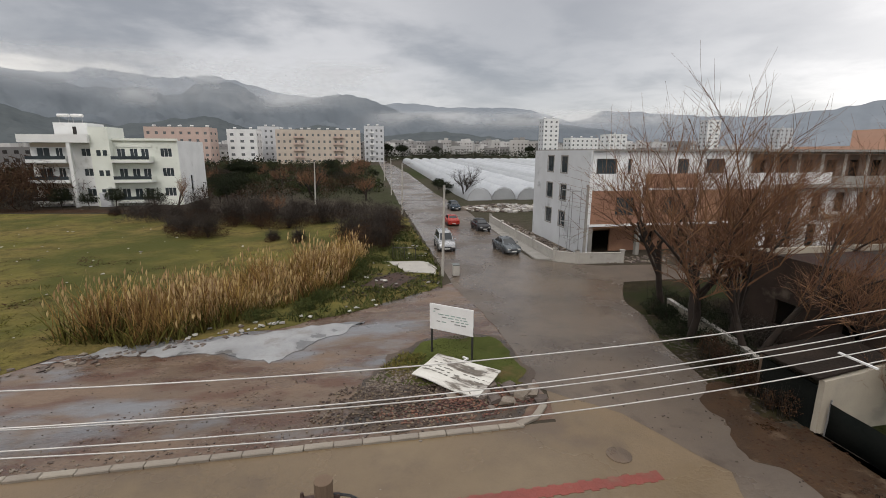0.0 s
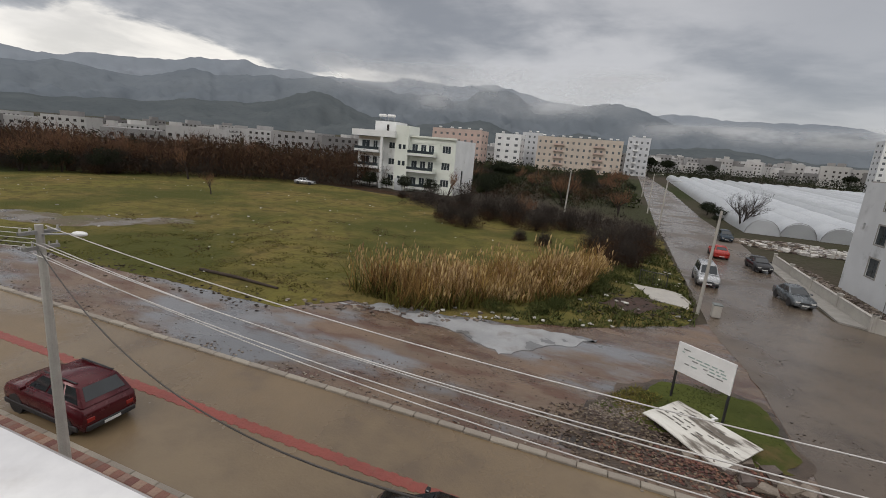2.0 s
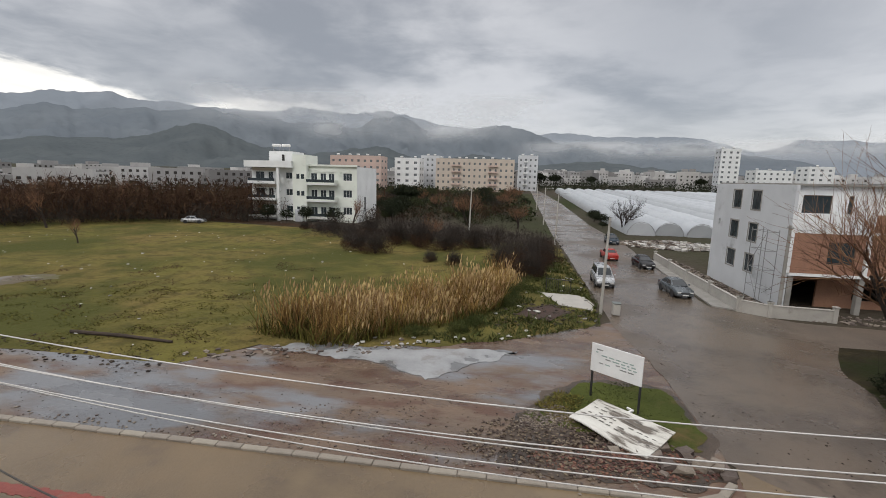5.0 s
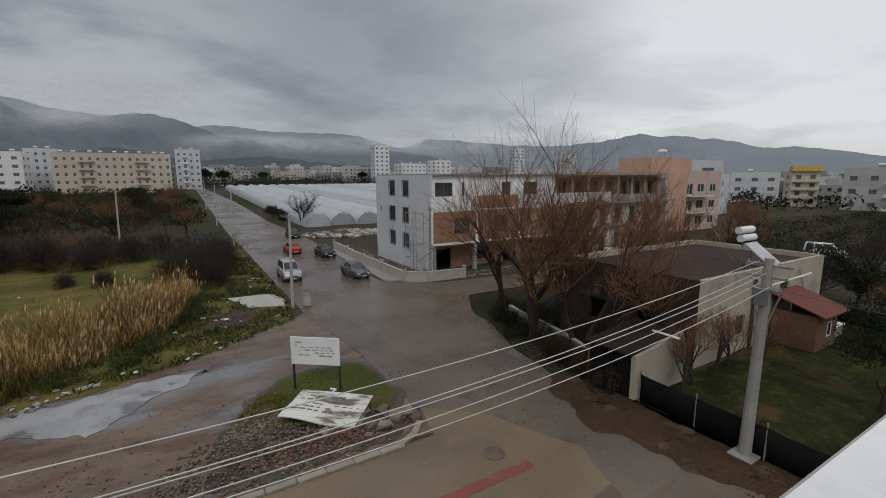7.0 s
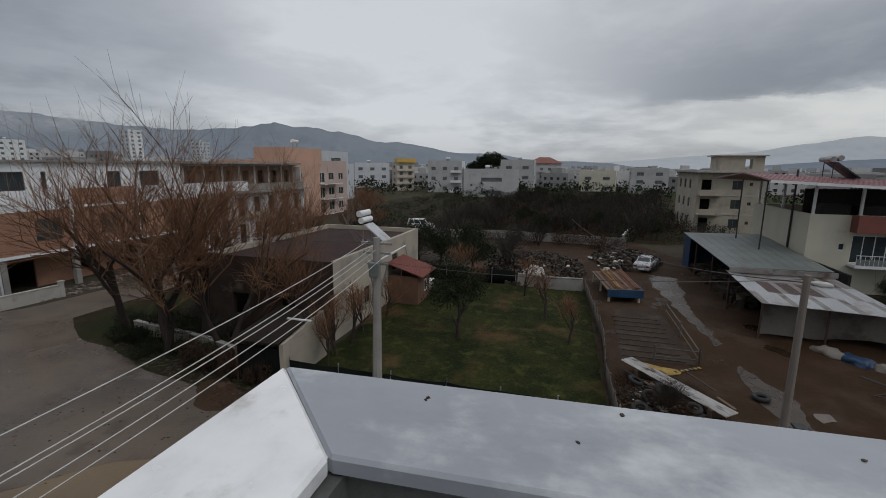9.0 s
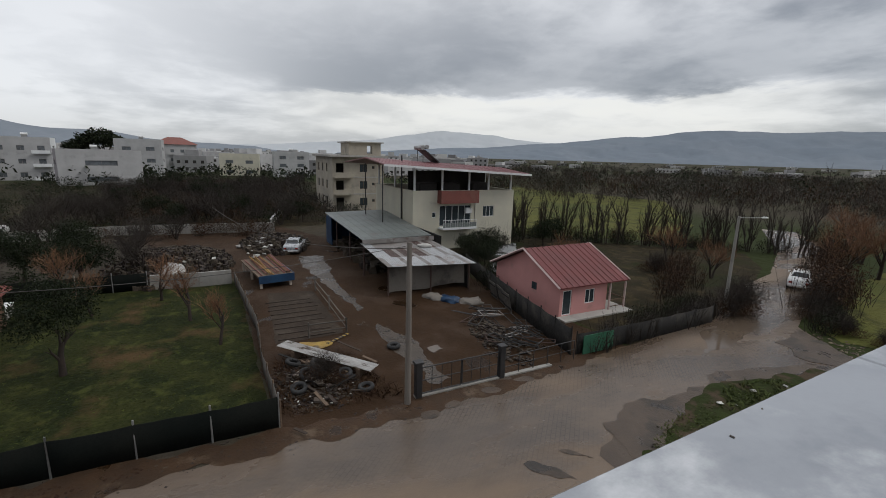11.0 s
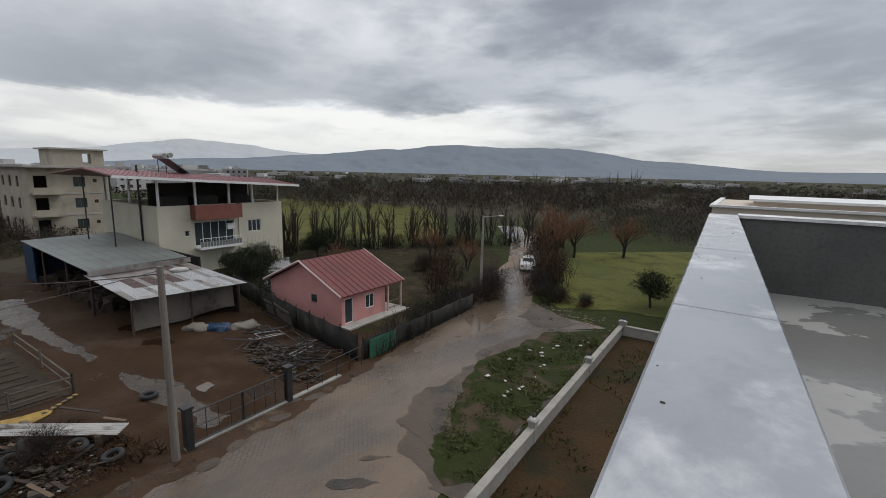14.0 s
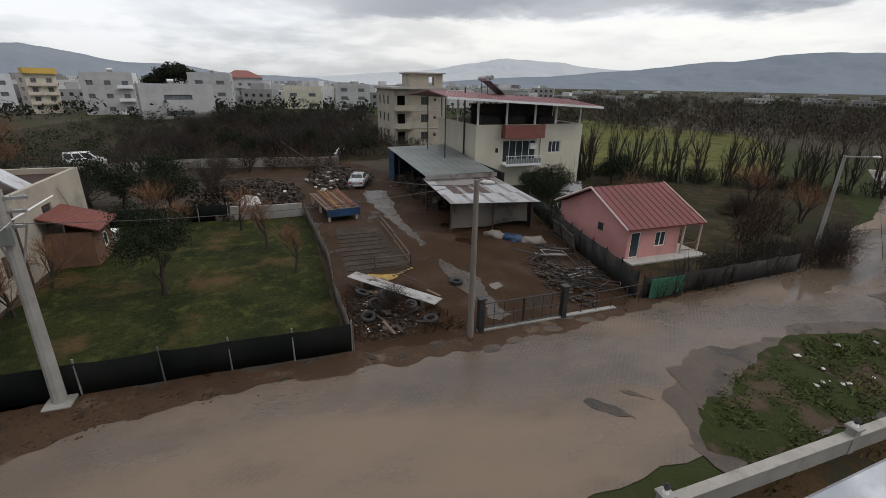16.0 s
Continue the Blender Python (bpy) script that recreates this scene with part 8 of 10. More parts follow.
# row of slim bare trees and hedges on the south side
slim = bare_tree("slim bare roadside poplar", 46, -36, 73, 5.0, 0.07, (11, 6, 4, 0), 4, 50, "scrub_far", 2, "slim bare trees", up=0.7, ratio=0.32, start=0.12, lean=0.12)
for i in range(46):
    k = i / 45
    x, y = 50 - 24 * k + rz.uniform(-1.2, 1.2), -35 - 27 * k + rz.uniform(-1.2, 1.2)
    s = rz.uniform(0.7, 1.15)
    o = copy_thing(slim, pose(x, y, 0, 0, 0, rz.uniform(0, 360)))
    o.scale = (s, s, s)
for x, y, s, k in ((17.5, -32.5, 0.8, 2), (18.2, -34.5, 0.9, 2), (36, -24, 0.6, 0), (38, -26, 0.55, 0), (40.5, -24.5, 0.6, 0), (42, -27, 0.6, 0), (34.5, -27.5, 0.6, 2), (31, -33, 0.7, 2), (28, -38, 0.7, 2), (24.5, -41, 0.7, 1), (33, -31, 0.6, 1), (42, -36, 0.8, 0), (44, -39, 0.8, 0), (15.0, -37.5, 0.75, 2), (15.8, -40, 0.75, 2), (16.4, -43, 0.8, 2), (17.4, -46, 0.8, 2), (12.5, -35.5, 0.5, 2), (14, -36.3, 0.5, 2), (10.5, -35.5, 0.4, 2), (6.3, -38.6, 0.75, 0), (13, -60, 1.0, 1), (18, -56, 1.1, 1), (19.5, -52, 1.0, 1), (48, -33.5, 0.9, 0), (30, -42.5, 0.8, 1), (22, -63, 1.0, 1), (26, -70, 1.1, 1)):
    o = copy_thing((dark, rusty, bramble)[k], pose(x, y, 0, 0, 0, rz.uniform(0, 360)))
    o.scale = (s, s, s)


# brush against the garden house and over the refuse heap
for x, y, s in ((19.2, 10.9, 1.1), (20.8, 11.2, 1.3), (22.6, 11.3, 1.3), (24.4, 11.4, 1.1), (27.6, 11.2, 1.0)):
    o = copy_thing(brown, pose(x, y, -0.2, 0, 0, x * 77))
    o.scale = (s, s * 0.7, s)


def hedge(label, pts, r, h, seed, n, size, mat, twigs=True):
    """A rough hedge along a line: leaf or twig clumps over bare stems."""
    rnd = random.Random(seed)
    blobs, vs, fs = [], [], []
    for (x0, y0), (x1, y1) in zip(pts, pts[1:]):
        L = math.hypot(x1 - x0, y1 - y0)
        k = max(2, int(L / (r * 0.9)))
        for i in range(k):
            u = (i + rnd.random()) / k
            s = rnd.uniform(0.6, 1.25)
            blobs.append((x0 + (x1 - x0) * u + rnd.gauss(0, r * 0.35), y0 + (y1 - y0) * u + rnd.gauss(0, r * 0.35), h * 0.45 * s, r * s, h * 0.55 * s))
    t = thing("hedge", label, "hedge", 0, 0, 0, 0, "hedges and thickets")
    part("foliage", raw("foliage", *leaf_cloud(seed, int(n * 1.6), size * 0.62, blobs), M[mat]), None, t)
    if twigs:
        for x, y, z, rr, rz_ in blobs:
            for q in range(22):
                b = len(vs)
                px, py = x + rnd.gauss(0, rr * 0.4), y + rnd.gauss(0, rr * 0.4)
                tx, ty, tz = px + rnd.gauss(0, rr * 0.5), py + rnd.gauss(0, rr * 0.5), (z + rz_) * rnd.uniform(0.7, 1.35)
                vs += [(px - 0.02, py, 0), (px + 0.02, py + 0.015, 0), (tx, ty, tz)]
                fs.append((b, b + 1, b + 2))
        part("stem", raw("stem", vs, fs, M["twig_grey"]), None, t, "bare brown stems")
    return t


hedge("dark brown hedge grown through the cottage fence", [(17.3, -18.6), (17.5, -21.8), (17.6, -26), (18.1, -31.6)], 0.6, 1.5, 81, 9000, 0.06, "twig_grey")
hedge("dark green shrubs along the cottage garden", [(18.3, -23.5), (18.6, -28), (19.6, -32.5)], 0.8, 1.6, 96, 6000, 0.07, "leaf_dark")
hedge("dark evergreen shrubs behind the cottage", [(30.5, -20), (33, -26), (34, -31)], 1.2, 2.2, 82, 4000, 0.1, "leaf_dark")
hedge("brown scrub between the cottage and the lane", [(21, -31), (24, -36), (28, -41)], 1.4, 2.4, 83, 3600, 0.1, "leaf_red")
hedge("tall red-brown thicket along the lane", [(14.4, -37.5), (16.5, -43), (18.6, -49), (22, -57), (26, -67)], 1.8, 3.6, 84, 9000, 0.12, "leaf_red")
hedge("low dark bushes at the meadow corner", [(12.5, -35.0), (14.5, -37), (16, -41)], 1.0, 1.5, 85, 3000, 0.09, "leaf_dark")
hedge("dark undergrowth below the row of slim trees", [(50, -34), (44, -41), (38, -48), (32, -56), (28, -63)], 1.3, 1.5, 86, 4200, 0.12, "leaf_dark")
hedge("brown undergrowth below the row of slim trees", [(51, -36), (45, -43), (39, -50), (33, -58)], 1.4, 1.8, 87, 3600, 0.12, "leaf_red")
hedge("dark shrubs beside the cream house", [(35.5, -22), (40, -25), (43, -30), (47, -35)], 1.4, 2.4, 88, 6000, 0.1, "leaf_dark")
hedge("thorny brown scrub behind the junk yard", [(56, 12), (62, 2), (60, -8)], 1.6, 2.2, 89, 5000, 0.12, "leaf_red")
hedge("dark ivy and scrub over the roadside wall", [(18.6, 13.4), (19.4, 17.5), (20.4, 22.5), (21.2, 26)], 1.0, 1.6, 90, 9000, 0.07, "leaf_dark")
hedge("dark brambles along the annexe", [(16.5, 12.4), (17.0, 15), (17.6, 18.2)], 0.55, 1.5, 95, 5000, 0.06, "leaf_red")
hedge("dark brown scrub under the roadside trees", [(20.2, 14), (20.6, 18), (23, 23), (28, 25)], 0.9, 1.5, 91, 8000, 0.08, "twig_grey")
hedge("tangled brown thicket at the end of the reeds", [(0.4, 45), (2.4, 50), (4.4, 56), (5.2, 62)], 1.5, 2.8, 92, 8000, 0.1, "leaf_red")
hedge("green bushes at the foot of the reeds", [(-6.5, 26.6), (-4.2, 28.0), (-1.8, 30.5)], 0.8, 1.0, 93, 5000, 0.06, "weed", False)
hedge("green bushes beside the mud hole", [(-0.4, 34.5), (0.6, 38), (1.6, 42)], 0.9, 1.4, 94, 5000, 0.07, "weed", False)
o = copy_thing(bramble, pose(19.5, -5.1, 0.15, 0, 0, 40))
o.scale = (0.5, 0.42, 0.5)
# far poplars on the southern plain
for az, d, s in ((-73.6, 300, 1.5), (-74.8, 310, 1.7), (-76.0, 300, 2.0), (-76.9, 315, 2.1), (-78.4, 300, 2.3), (-79.0, 305, 2.2), (-67.5, 340, 2.0), (-71.0, 330, 1.8), (2.4, 330, 2.0), (-6.5, 340, 1.8)):
    o = copy_thing(slim, pose(d * math.cos(radians(az)), d * math.sin(radians(az)), 0, 0, 0, az * 50))
    o.scale = (s * 0.6, s * 0.6, s)


# ---------------------------------------------------------------- uncountable growth
M["weed_reed"] = surf("weed_reed", (0.1, 0.085, 0.022), (0.065, 0.066, 0.018), 0.95, 0.4, 8, 0.0, island=0.4, spec=0.1)
M["weed_dull"] = surf("weed_dull", (0.10, 0.10, 0.022), (0.14, 0.11, 0.034), 0.95, 0.3, 8, 0.0, island=0.4, spec=0.1)
M["weed_garden"] = surf("weed_garden", (0.034, 0.046, 0.01), (0.055, 0.058, 0.016), 0.95, 0.4, 8, 0.0, island=0.4, spec=0.1)


def stuff(name, me, label, category):
    return tagged(new(name, me), label, category, kind="stuff")


def inside(p, poly):
    c, n = False, len(poly)
    for i in range(n):
        (x0, y0), (x1, y1) = poly[i], poly[(i + 1) % n]
        if (y0 > p[1]) != (y1 > p[1]) and p[0] < (x1 - x0) * (p[1] - y0) / (y1 - y0) + x0:
            c = not c
    return c


def blades(seed, poly, n, h, w, lean, fade=0.3, gap=0.0, gap_scale=0.4, bare=()):
    rnd = random.Random(seed)
    xs, ys = [p[0] for p in poly], [p[1] for p in poly]
    vs, fs = [], []
    while len(fs) < n:
        x, y = rnd.uniform(min(xs), max(xs)), rnd.uniform(min(ys), max(ys))
        if any(inside((x, y), q) for q in bare) or not inside((x, y), poly) or noise.noise((x * gap_scale, y * gap_scale, seed)) < gap - 0.5 * (gap == 0) - 0.2 * (gap == 0):
            continue
        a, hh = rnd.uniform(0, 6.283), h * rnd.uniform(1 - fade, 1 + fade) * (0.9 + 0.75 * noise.noise((x * 0.33, y * 0.33, 3)) + 0.35 * noise.noise((x * 1.1, y * 1.1, 8)))
        lx, ly = rnd.gauss(0, lean) * hh, rnd.gauss(0, lean) * hh
        ux, uy = math.cos(a) * w, math.sin(a) * w
        b = len(vs)
        vs += [(x - ux, y - uy, 0), (x + ux, y + uy, 0), (x + lx * 0.5 + ux, y + ly * 0.5 + uy, hh * 0.6), (x + lx * 0.5 - ux, y + ly * 0.5 - uy, hh * 0.6), (x + lx, y + ly, hh)]
        fs += [(b, b + 1, b + 2, b + 3), (b + 3, b + 2, b + 4)]
    return vs, fs


REEDS = [(-15.9, 25.6), (-13.0, 25.2), (-11.4, 24.3), (-9.6, 24.9), (-6.2, 28.2), (-2.4, 31.6), (-0.6, 35), (0.8, 42), (-1.2, 45), (-3.6, 38.5), (-7.5, 33.5), (-12, 29.5)]
stuff("reeds", raw("reeds", *blades(5, REEDS, 17000, 1.7, 0.02, 0.3, 0.7, -0.22, 0.7), M["reed"]), "dense stand of dry golden reeds", "reeds")
rb = [(x * 0.985 + 0.1, y + 0.2) for x, y in REEDS]
vs, fs = blades(6, rb, 4200, 1.9, 0.014, 0.26, 0.55, -0.1, 0.5)
pv, pf = [], []
rnd = random.Random(9)
for i in range(0, len(vs), 5):
    x, y, z = vs[i + 4]
    b = len(pv)
    a = rnd.uniform(0, 6.28)
    pv += [(x, y, z - 0.35), (x + 0.06 * math.cos(a), y + 0.06 * math.sin(a), z - 0.1), (x + 0.05, y, z + 0.12), (x - 0.06 * math.cos(a), y - 0.06 * math.sin(a), z - 0.1)]
    pf.append((b, b + 1, b + 2, b + 3))
M["plume"] = surf("plume", (0.50, 0.36, 0.19), (0.40, 0.27, 0.13), 0.95, 0.5, 8, 0.0, island=0.3, spec=0.1)
stuff("reed_plumes", raw("reed_plumes", vs + pv, fs + [tuple(i + len(vs) for i in f) for f in pf], M["plume"]), "feathery seed heads over the reeds", "reeds")
stuff("reed_undergrowth", raw("reed_undergrowth", *blades(8, [(x * 1.0 + 0.2, y - 0.5) for x, y in REEDS], 9000, 1.0, 0.03, 0.45, 0.7), M["weed_reed"]), "olive-green undergrowth between the reeds", "reeds")
stuff("meadow_tufts", raw("meadow_tufts", *blades(7, [(-60, 19.9), (-29, 20.2), (-17.5, 20.4), (-15, 24), (-12, 28), (-4, 40), (0, 47), (-8, 60), (-30, 72), (-70, 70)], 16000, 0.05, 0.03, 1.6, 0.6), M["weed_dull"]), "short uneven meadow grass tufts", "grass")
stuff("meadow_clumps", raw("meadow_clumps", *blades(37, [(-42, 20.3), (-29, 20.4), (-17.5, 20.6), (-15, 24), (-13, 31), (-22, 38), (-40, 32)], 14000, 0.08, 0.03, 1.5, 0.7, 0.05, 0.55), M["weed_reed"]), "dark green clumps along the meadow edge", "grass")
stuff("meadow_dead_grass", raw("meadow_dead_grass", *blades(38, [(-36, 21), (-18, 21), (-14, 27), (-10, 46), (-30, 48), (-50, 34)], 6000, 0.09, 0.03, 1.5, 0.7, 0.2, 0.35), M["leaf_red"]), "dead red-brown patches in the meadow", "grass")
PAD = [(2.6, 41.1), (6.5, 40.3), (7.2, 38.0), (6.6, 35.6), (4.2, 36.9), (3.6, 39.0)]
MUD_HOLE = [(0.7, 33.3), (2.8, 32.1), (4.9, 34.8), (3.3, 36.5), (1.5, 35.2)]
WEEDS = [(-5.2, 25.6), (0, 27.4), (6.6, 31.9), (7.3, 38), (7.5, 60), (4.5, 62), (2.5, 46), (-0.5, 36), (-3, 31)]
stuff("weeds", raw("weeds", *blades(13, WEEDS, 12000, 0.26, 0.035, 0.9, 0.8, -0.2, 0.6, (PAD, MUD_HOLE)), M["weed"]), "rank green roadside weeds", "weeds")
ISLE = [(0.6, 18.2), (2.1, 20.6), (4.3, 22.4), (6.4, 22.7), (7.6, 22.0), (7.9, 19.2), (7.5, 17.2), (6.0, 17.4), (3.4, 18.2)]
stuff("island_tufts", raw("island_tufts", *blades(17, ISLE, 6000, 0.08, 0.02, 1.3, 0.5), M["weed"]), "tufted grass on the traffic island", "grass")
stuff("island_fresh_grass", raw("island_fresh_grass", *blades(18, [(1.4, 19.5), (2.6, 21.0), (3.7, 20.7), (3.2, 19.3), (2.3, 18.9)], 2200, 0.1, 0.02, 1.2, 0.5), M["weed_dull"]), "fresh yellow-green grass on the traffic island", "grass")
stuff("verge_weeds", raw("verge_weeds", *blades(19, [(7.2, -30), (10.4, -28), (11.6, -22.3), (10.6, -15.2), (8.2, -12.8), (7.2, -13)], 12000, 0.12, 0.028, 1.3, 0.6, -0.12, 0.8), M["weed"]), "low green weeds on the verge", "weeds")
stuff("strip_weeds", raw("strip_weeds", *blades(29, [(1.7, -9), (6.6, -9), (6.6, -30.5), (1.7, -30.5)], 1600, 0.16, 0.03, 0.9, 0.6, 0.12, 0.5), M["weed_garden"]), "sparse weeds on the bare soil strip", "weeds")
stuff("garden_tufts", raw("garden_tufts", *blades(23, [(17.5, -2.2), (17.6, 11.5), (37.5, 11.6), (37.5, -2.0)], 16000, 0.05, 0.022, 1.6, 0.6), M["weed_garden"]), "dark uneven garden grass", "grass")


def far_growth(name, seed, n, area, size, mat, label, hmin=1.5, hmax=6):
    """Scattered tree clumps far out on the plain, each a tuft of small faces."""
    thin, many = mat in ("twig_grey", "leaf_red", "scrub_far"), 240 if name.startswith(("scrub_belt", "thicket", "plain", "orchard_scrub")) else 70
    rs = np.random.RandomState(seed)
    out = []
    for i in range(n):
        x, y = area(rs)
        h = rs.uniform(hmin, hmax)
        w = h * rs.uniform(0.5, 1.1)
        d = rs.normal(size=(many, 3))
        d /= np.linalg.norm(d, axis=1)[:, None]
        c = np.array((x, y, rise(x, y) + h * 0.5)) + d * np.array((w, w, h * 0.5)) * rs.uniform(0.4, 1.0, (many, 1))
        u = rs.normal(size=(many, 3)) * size * h * (0.9 if thin else 0.4)
        v = rs.normal(size=(many, 3)) * size * h * (0.1 if thin else 0.4)
        u[:, 2] *= 1.5 if thin else 1.0
        out.append(np.stack((c - u, c + v, c + u, c - v), 1).reshape(-1, 3))
    vs = np.concatenate(out)
    fs = np.arange(len(vs)).reshape(-1, 4).tolist()
    vs = vs.tolist()
    stuff(name, raw(name, vs, fs, M[mat]), label, "trees")


def polar(az0, az1, d0, d1):
    def f(rs):
        a, d = radians(rs.uniform(az0, az1)), d0 * (d1 / d0) ** rs.uniform(0, 1)
        return d * math.cos(a), d * math.sin(a)
    return f


far_growth("thicket_west", 35, 420, lambda rs: (lambda a, d: (d * math.cos(a), d * math.sin(a) * 0.95 - 8))(radians(rs.uniform(116, 189)), 114 + 30 * rs.uniform(0, 1)), 0.055, "leaf_red", "dense russet thicket along the meadow", 4.5, 9.5)
far_growth("thicket_west_dark", 36, 300, lambda rs: (lambda a, d: (d * math.cos(a), d * math.sin(a) * 0.95 - 8))(radians(rs.uniform(118, 189)), 112 + 20 * rs.uniform(0, 1)), 0.055, "twig_grey", "dark undergrowth of the western thicket", 2, 5)
far_growth("far_woods_west", 3, 900, polar(104, 190, 135, 900), 0.13, "leaf_red", "russet and dark woods fading over the western plain")
far_growth("far_woods_west_dark", 4, 500, polar(100, 190, 140, 1100), 0.13, "leaf_dark", "dark evergreens scattered over the western plain")
far_growth("far_woods_south", 5, 1100, polar(-128, -28, 270, 1500), 0.13, "leaf_dark", "dark hedges and groves on the southern plain", 1.5, 5)
far_growth("far_scrub_south", 6, 900, polar(-130, -28, 230, 1200), 0.14, "scrub_far", "bare brown scrub on the southern plain", 1.2, 4.5)
far_growth("far_woods_east", 7, 700, polar(-28, 55, 150, 900), 0.13, "leaf_dark", "dark garden trees between the eastern houses", 2, 6)
far_growth("scrub_belt", 31, 520, lambda rs: (rs.uniform(64, 150), rs.uniform(-22, 22)), 0.06, "twig_grey", "tangled leafless scrub beyond the junk yard", 0.8, 3.0)
far_growth("scrub_belt_dark", 32, 420, lambda rs: (rs.uniform(64, 165), rs.uniform(-26, 40)), 0.055, "leaf_dark", "dark evergreen scrub beyond the junk yard", 0.8, 3.0)
far_growth("scrub_belt_red", 33, 260, lambda rs: (rs.uniform(70, 150), rs.uniform(-16, 12)), 0.06, "leaf_red", "red-brown thicket beyond the junk yard", 1.0, 3.2)
far_growth("hedgerows_south", 34, 300, lambda rs: (lambda a, d: (d * math.cos(a), d * math.sin(a)))(radians(rs.uniform(-100, -28)), rs.choice((128, 150, 182, 230)) * rs.uniform(0.97, 1.03)), 0.13, "scrub_far", "brown hedgerows across the southern fields", 1.2, 3.0)
far_growth("plain_scrub_near", 47, 150, polar(-100, -72, 74, 135), 0.05, "scrub_far", "bare brown scrub behind the small meadow", 1.5, 4.5)
far_growth("plain_scrub_dark", 48, 90, polar(-100, -72, 76, 130), 0.035, "leaf_olive", "dark bushes behind the small meadow", 1.2, 3.5)
far_growth("plain_groves", 41, 520, polar(-100, -30, 118, 420), 0.05, "scrub_far", "bare dark groves over the southern plain", 3, 7.5)
far_growth("plain_groves_dark", 42, 320, polar(-100, -30, 125, 460), 0.055, "leaf_dark", "dark evergreen groves over the southern plain", 2.5, 6)
far_growth("plain_groves_red", 43, 260, polar(-100, -30, 122, 380), 0.055, "leaf_red", "russet thickets over the southern plain", 2.5, 6.5)
far_growth("far_woods_north", 8, 420, lambda rs: (rs.uniform(18, 330), rs.uniform(292, 345)), 0.07, "leaf_dark", "dark tree belt behind the greenhouses", 4, 8.5)
far_growth("orchard_scrub", 44, 240, lambda rs: (rs.uniform(-62, 4), rs.uniform(94, 215)), 0.06, "leaf_red", "brown winter scrub through the orchard", 1.5, 4.5)
far_growth("orchard_scrub_dark", 45, 160, lambda rs: (rs.uniform(-60, 4), rs.uniform(94, 200)), 0.06, "leaf_dark", "dark evergreen scrub through the orchard", 1.5, 4.5)
far_growth("orchard_scrub_near", 46, 130, lambda rs: (lambda u: (-32 + 37 * u + rs.normal(), 76 - 6 * u + rs.uniform(-8, 2)))(rs.uniform(0, 1)), 0.06, "twig_grey", "dark leafless scrub along the meadow's far side", 1.2, 3.4)
far_growth("far_orchard", 9, 500, lambda rs: (rs.uniform(-120, 5), rs.uniform(110, 250)), 0.14, "leaf_olive", "dense low orchard greenery", 1.5, 3.5)


def far_town(name, seed, n, area, label, w=(8, 16), h=(6, 13)):
    """Small far houses with dark window strips."""
    rs = np.random.RandomState(seed)
    vs, fs, wv, wf = [], [], [], []

    def cube(V, F, x0, x1, y0, y1, z0, z1, c, s, ox, oy):
        b = len(V)
        for z in (z0, z1):
            for y in (y0, y1):
                for x in (x0, x1):
                    V.append((ox + c * x - s * y, oy + s * x + c * y, z))
        F += [tuple(b + i for i in q) for q in ((0, 2, 3, 1), (4, 5, 7, 6), (0, 1, 5, 4), (2, 6, 7, 3), (0, 4, 6, 2), (1, 3, 7, 5))]

    for i in range(n):
        x, y = area(rs)
        a = math.atan2(y, x) + math.pi / 2 + rs.uniform(-0.5, 0.5)
        c, s = math.cos(a), math.sin(a)
        W, D, H = rs.uniform(*w), rs.uniform(*w), rs.uniform(*h)
        z = rise(x, y)
        cube(vs, fs, -W / 2, W / 2, -D / 2, D / 2, z - 1, z + H, c, s, x, y)
        if rs.rand() < 0.5:
            cube(vs, fs, -W / 5, W / 5, -D / 5, D / 5, z + H, z + H + 2.5, c, s, x, y)
        for k in range(int(H // 3)):
            for q in range(int(W // 3.2)):
                u = -W / 2 + 1.0 + q * 3.2
                for e in (-1, 1):
                    yy = e * (D / 2 + 0.03)
                    cube(wv, wf, u, u + 1.3, min(yy, yy - 0.1 * e), max(yy, yy - 0.1 * e), z + k * 3 + 1.0, z + k * 3 + 2.3, c, s, x, y)
    stuff(name, raw(name, vs, fs, M["town_wall"]), label, "houses")
    stuff(name + "_windows", raw(name + "_windows", wv, wf, M["void"]), "dark windows of the far houses", "windows")


far_town("town_north", 3, 300, polar(50, 86, 420, 1200), "pale houses of the far town to the north", (8, 16), (6, 15))
far_town("town_east", 4, 240, polar(-32, 52, 230, 900), "pale low houses of the eastern suburb", (9, 16), (6, 10))
far_town("town_west", 5, 52, polar(108, 172, 230, 700), "scattered pale houses and long halls to the west", (9, 28), (6, 10))
far_town("town_south", 6, 60, polar(-120, -34, 380, 1500), "scattered pale sheds on the southern plain", (10, 26), (3, 4.5))
far_town("town_northwest", 7, 110, polar(84, 112, 320, 800), "flats of the town behind the orchard", (9, 17), (6, 13))


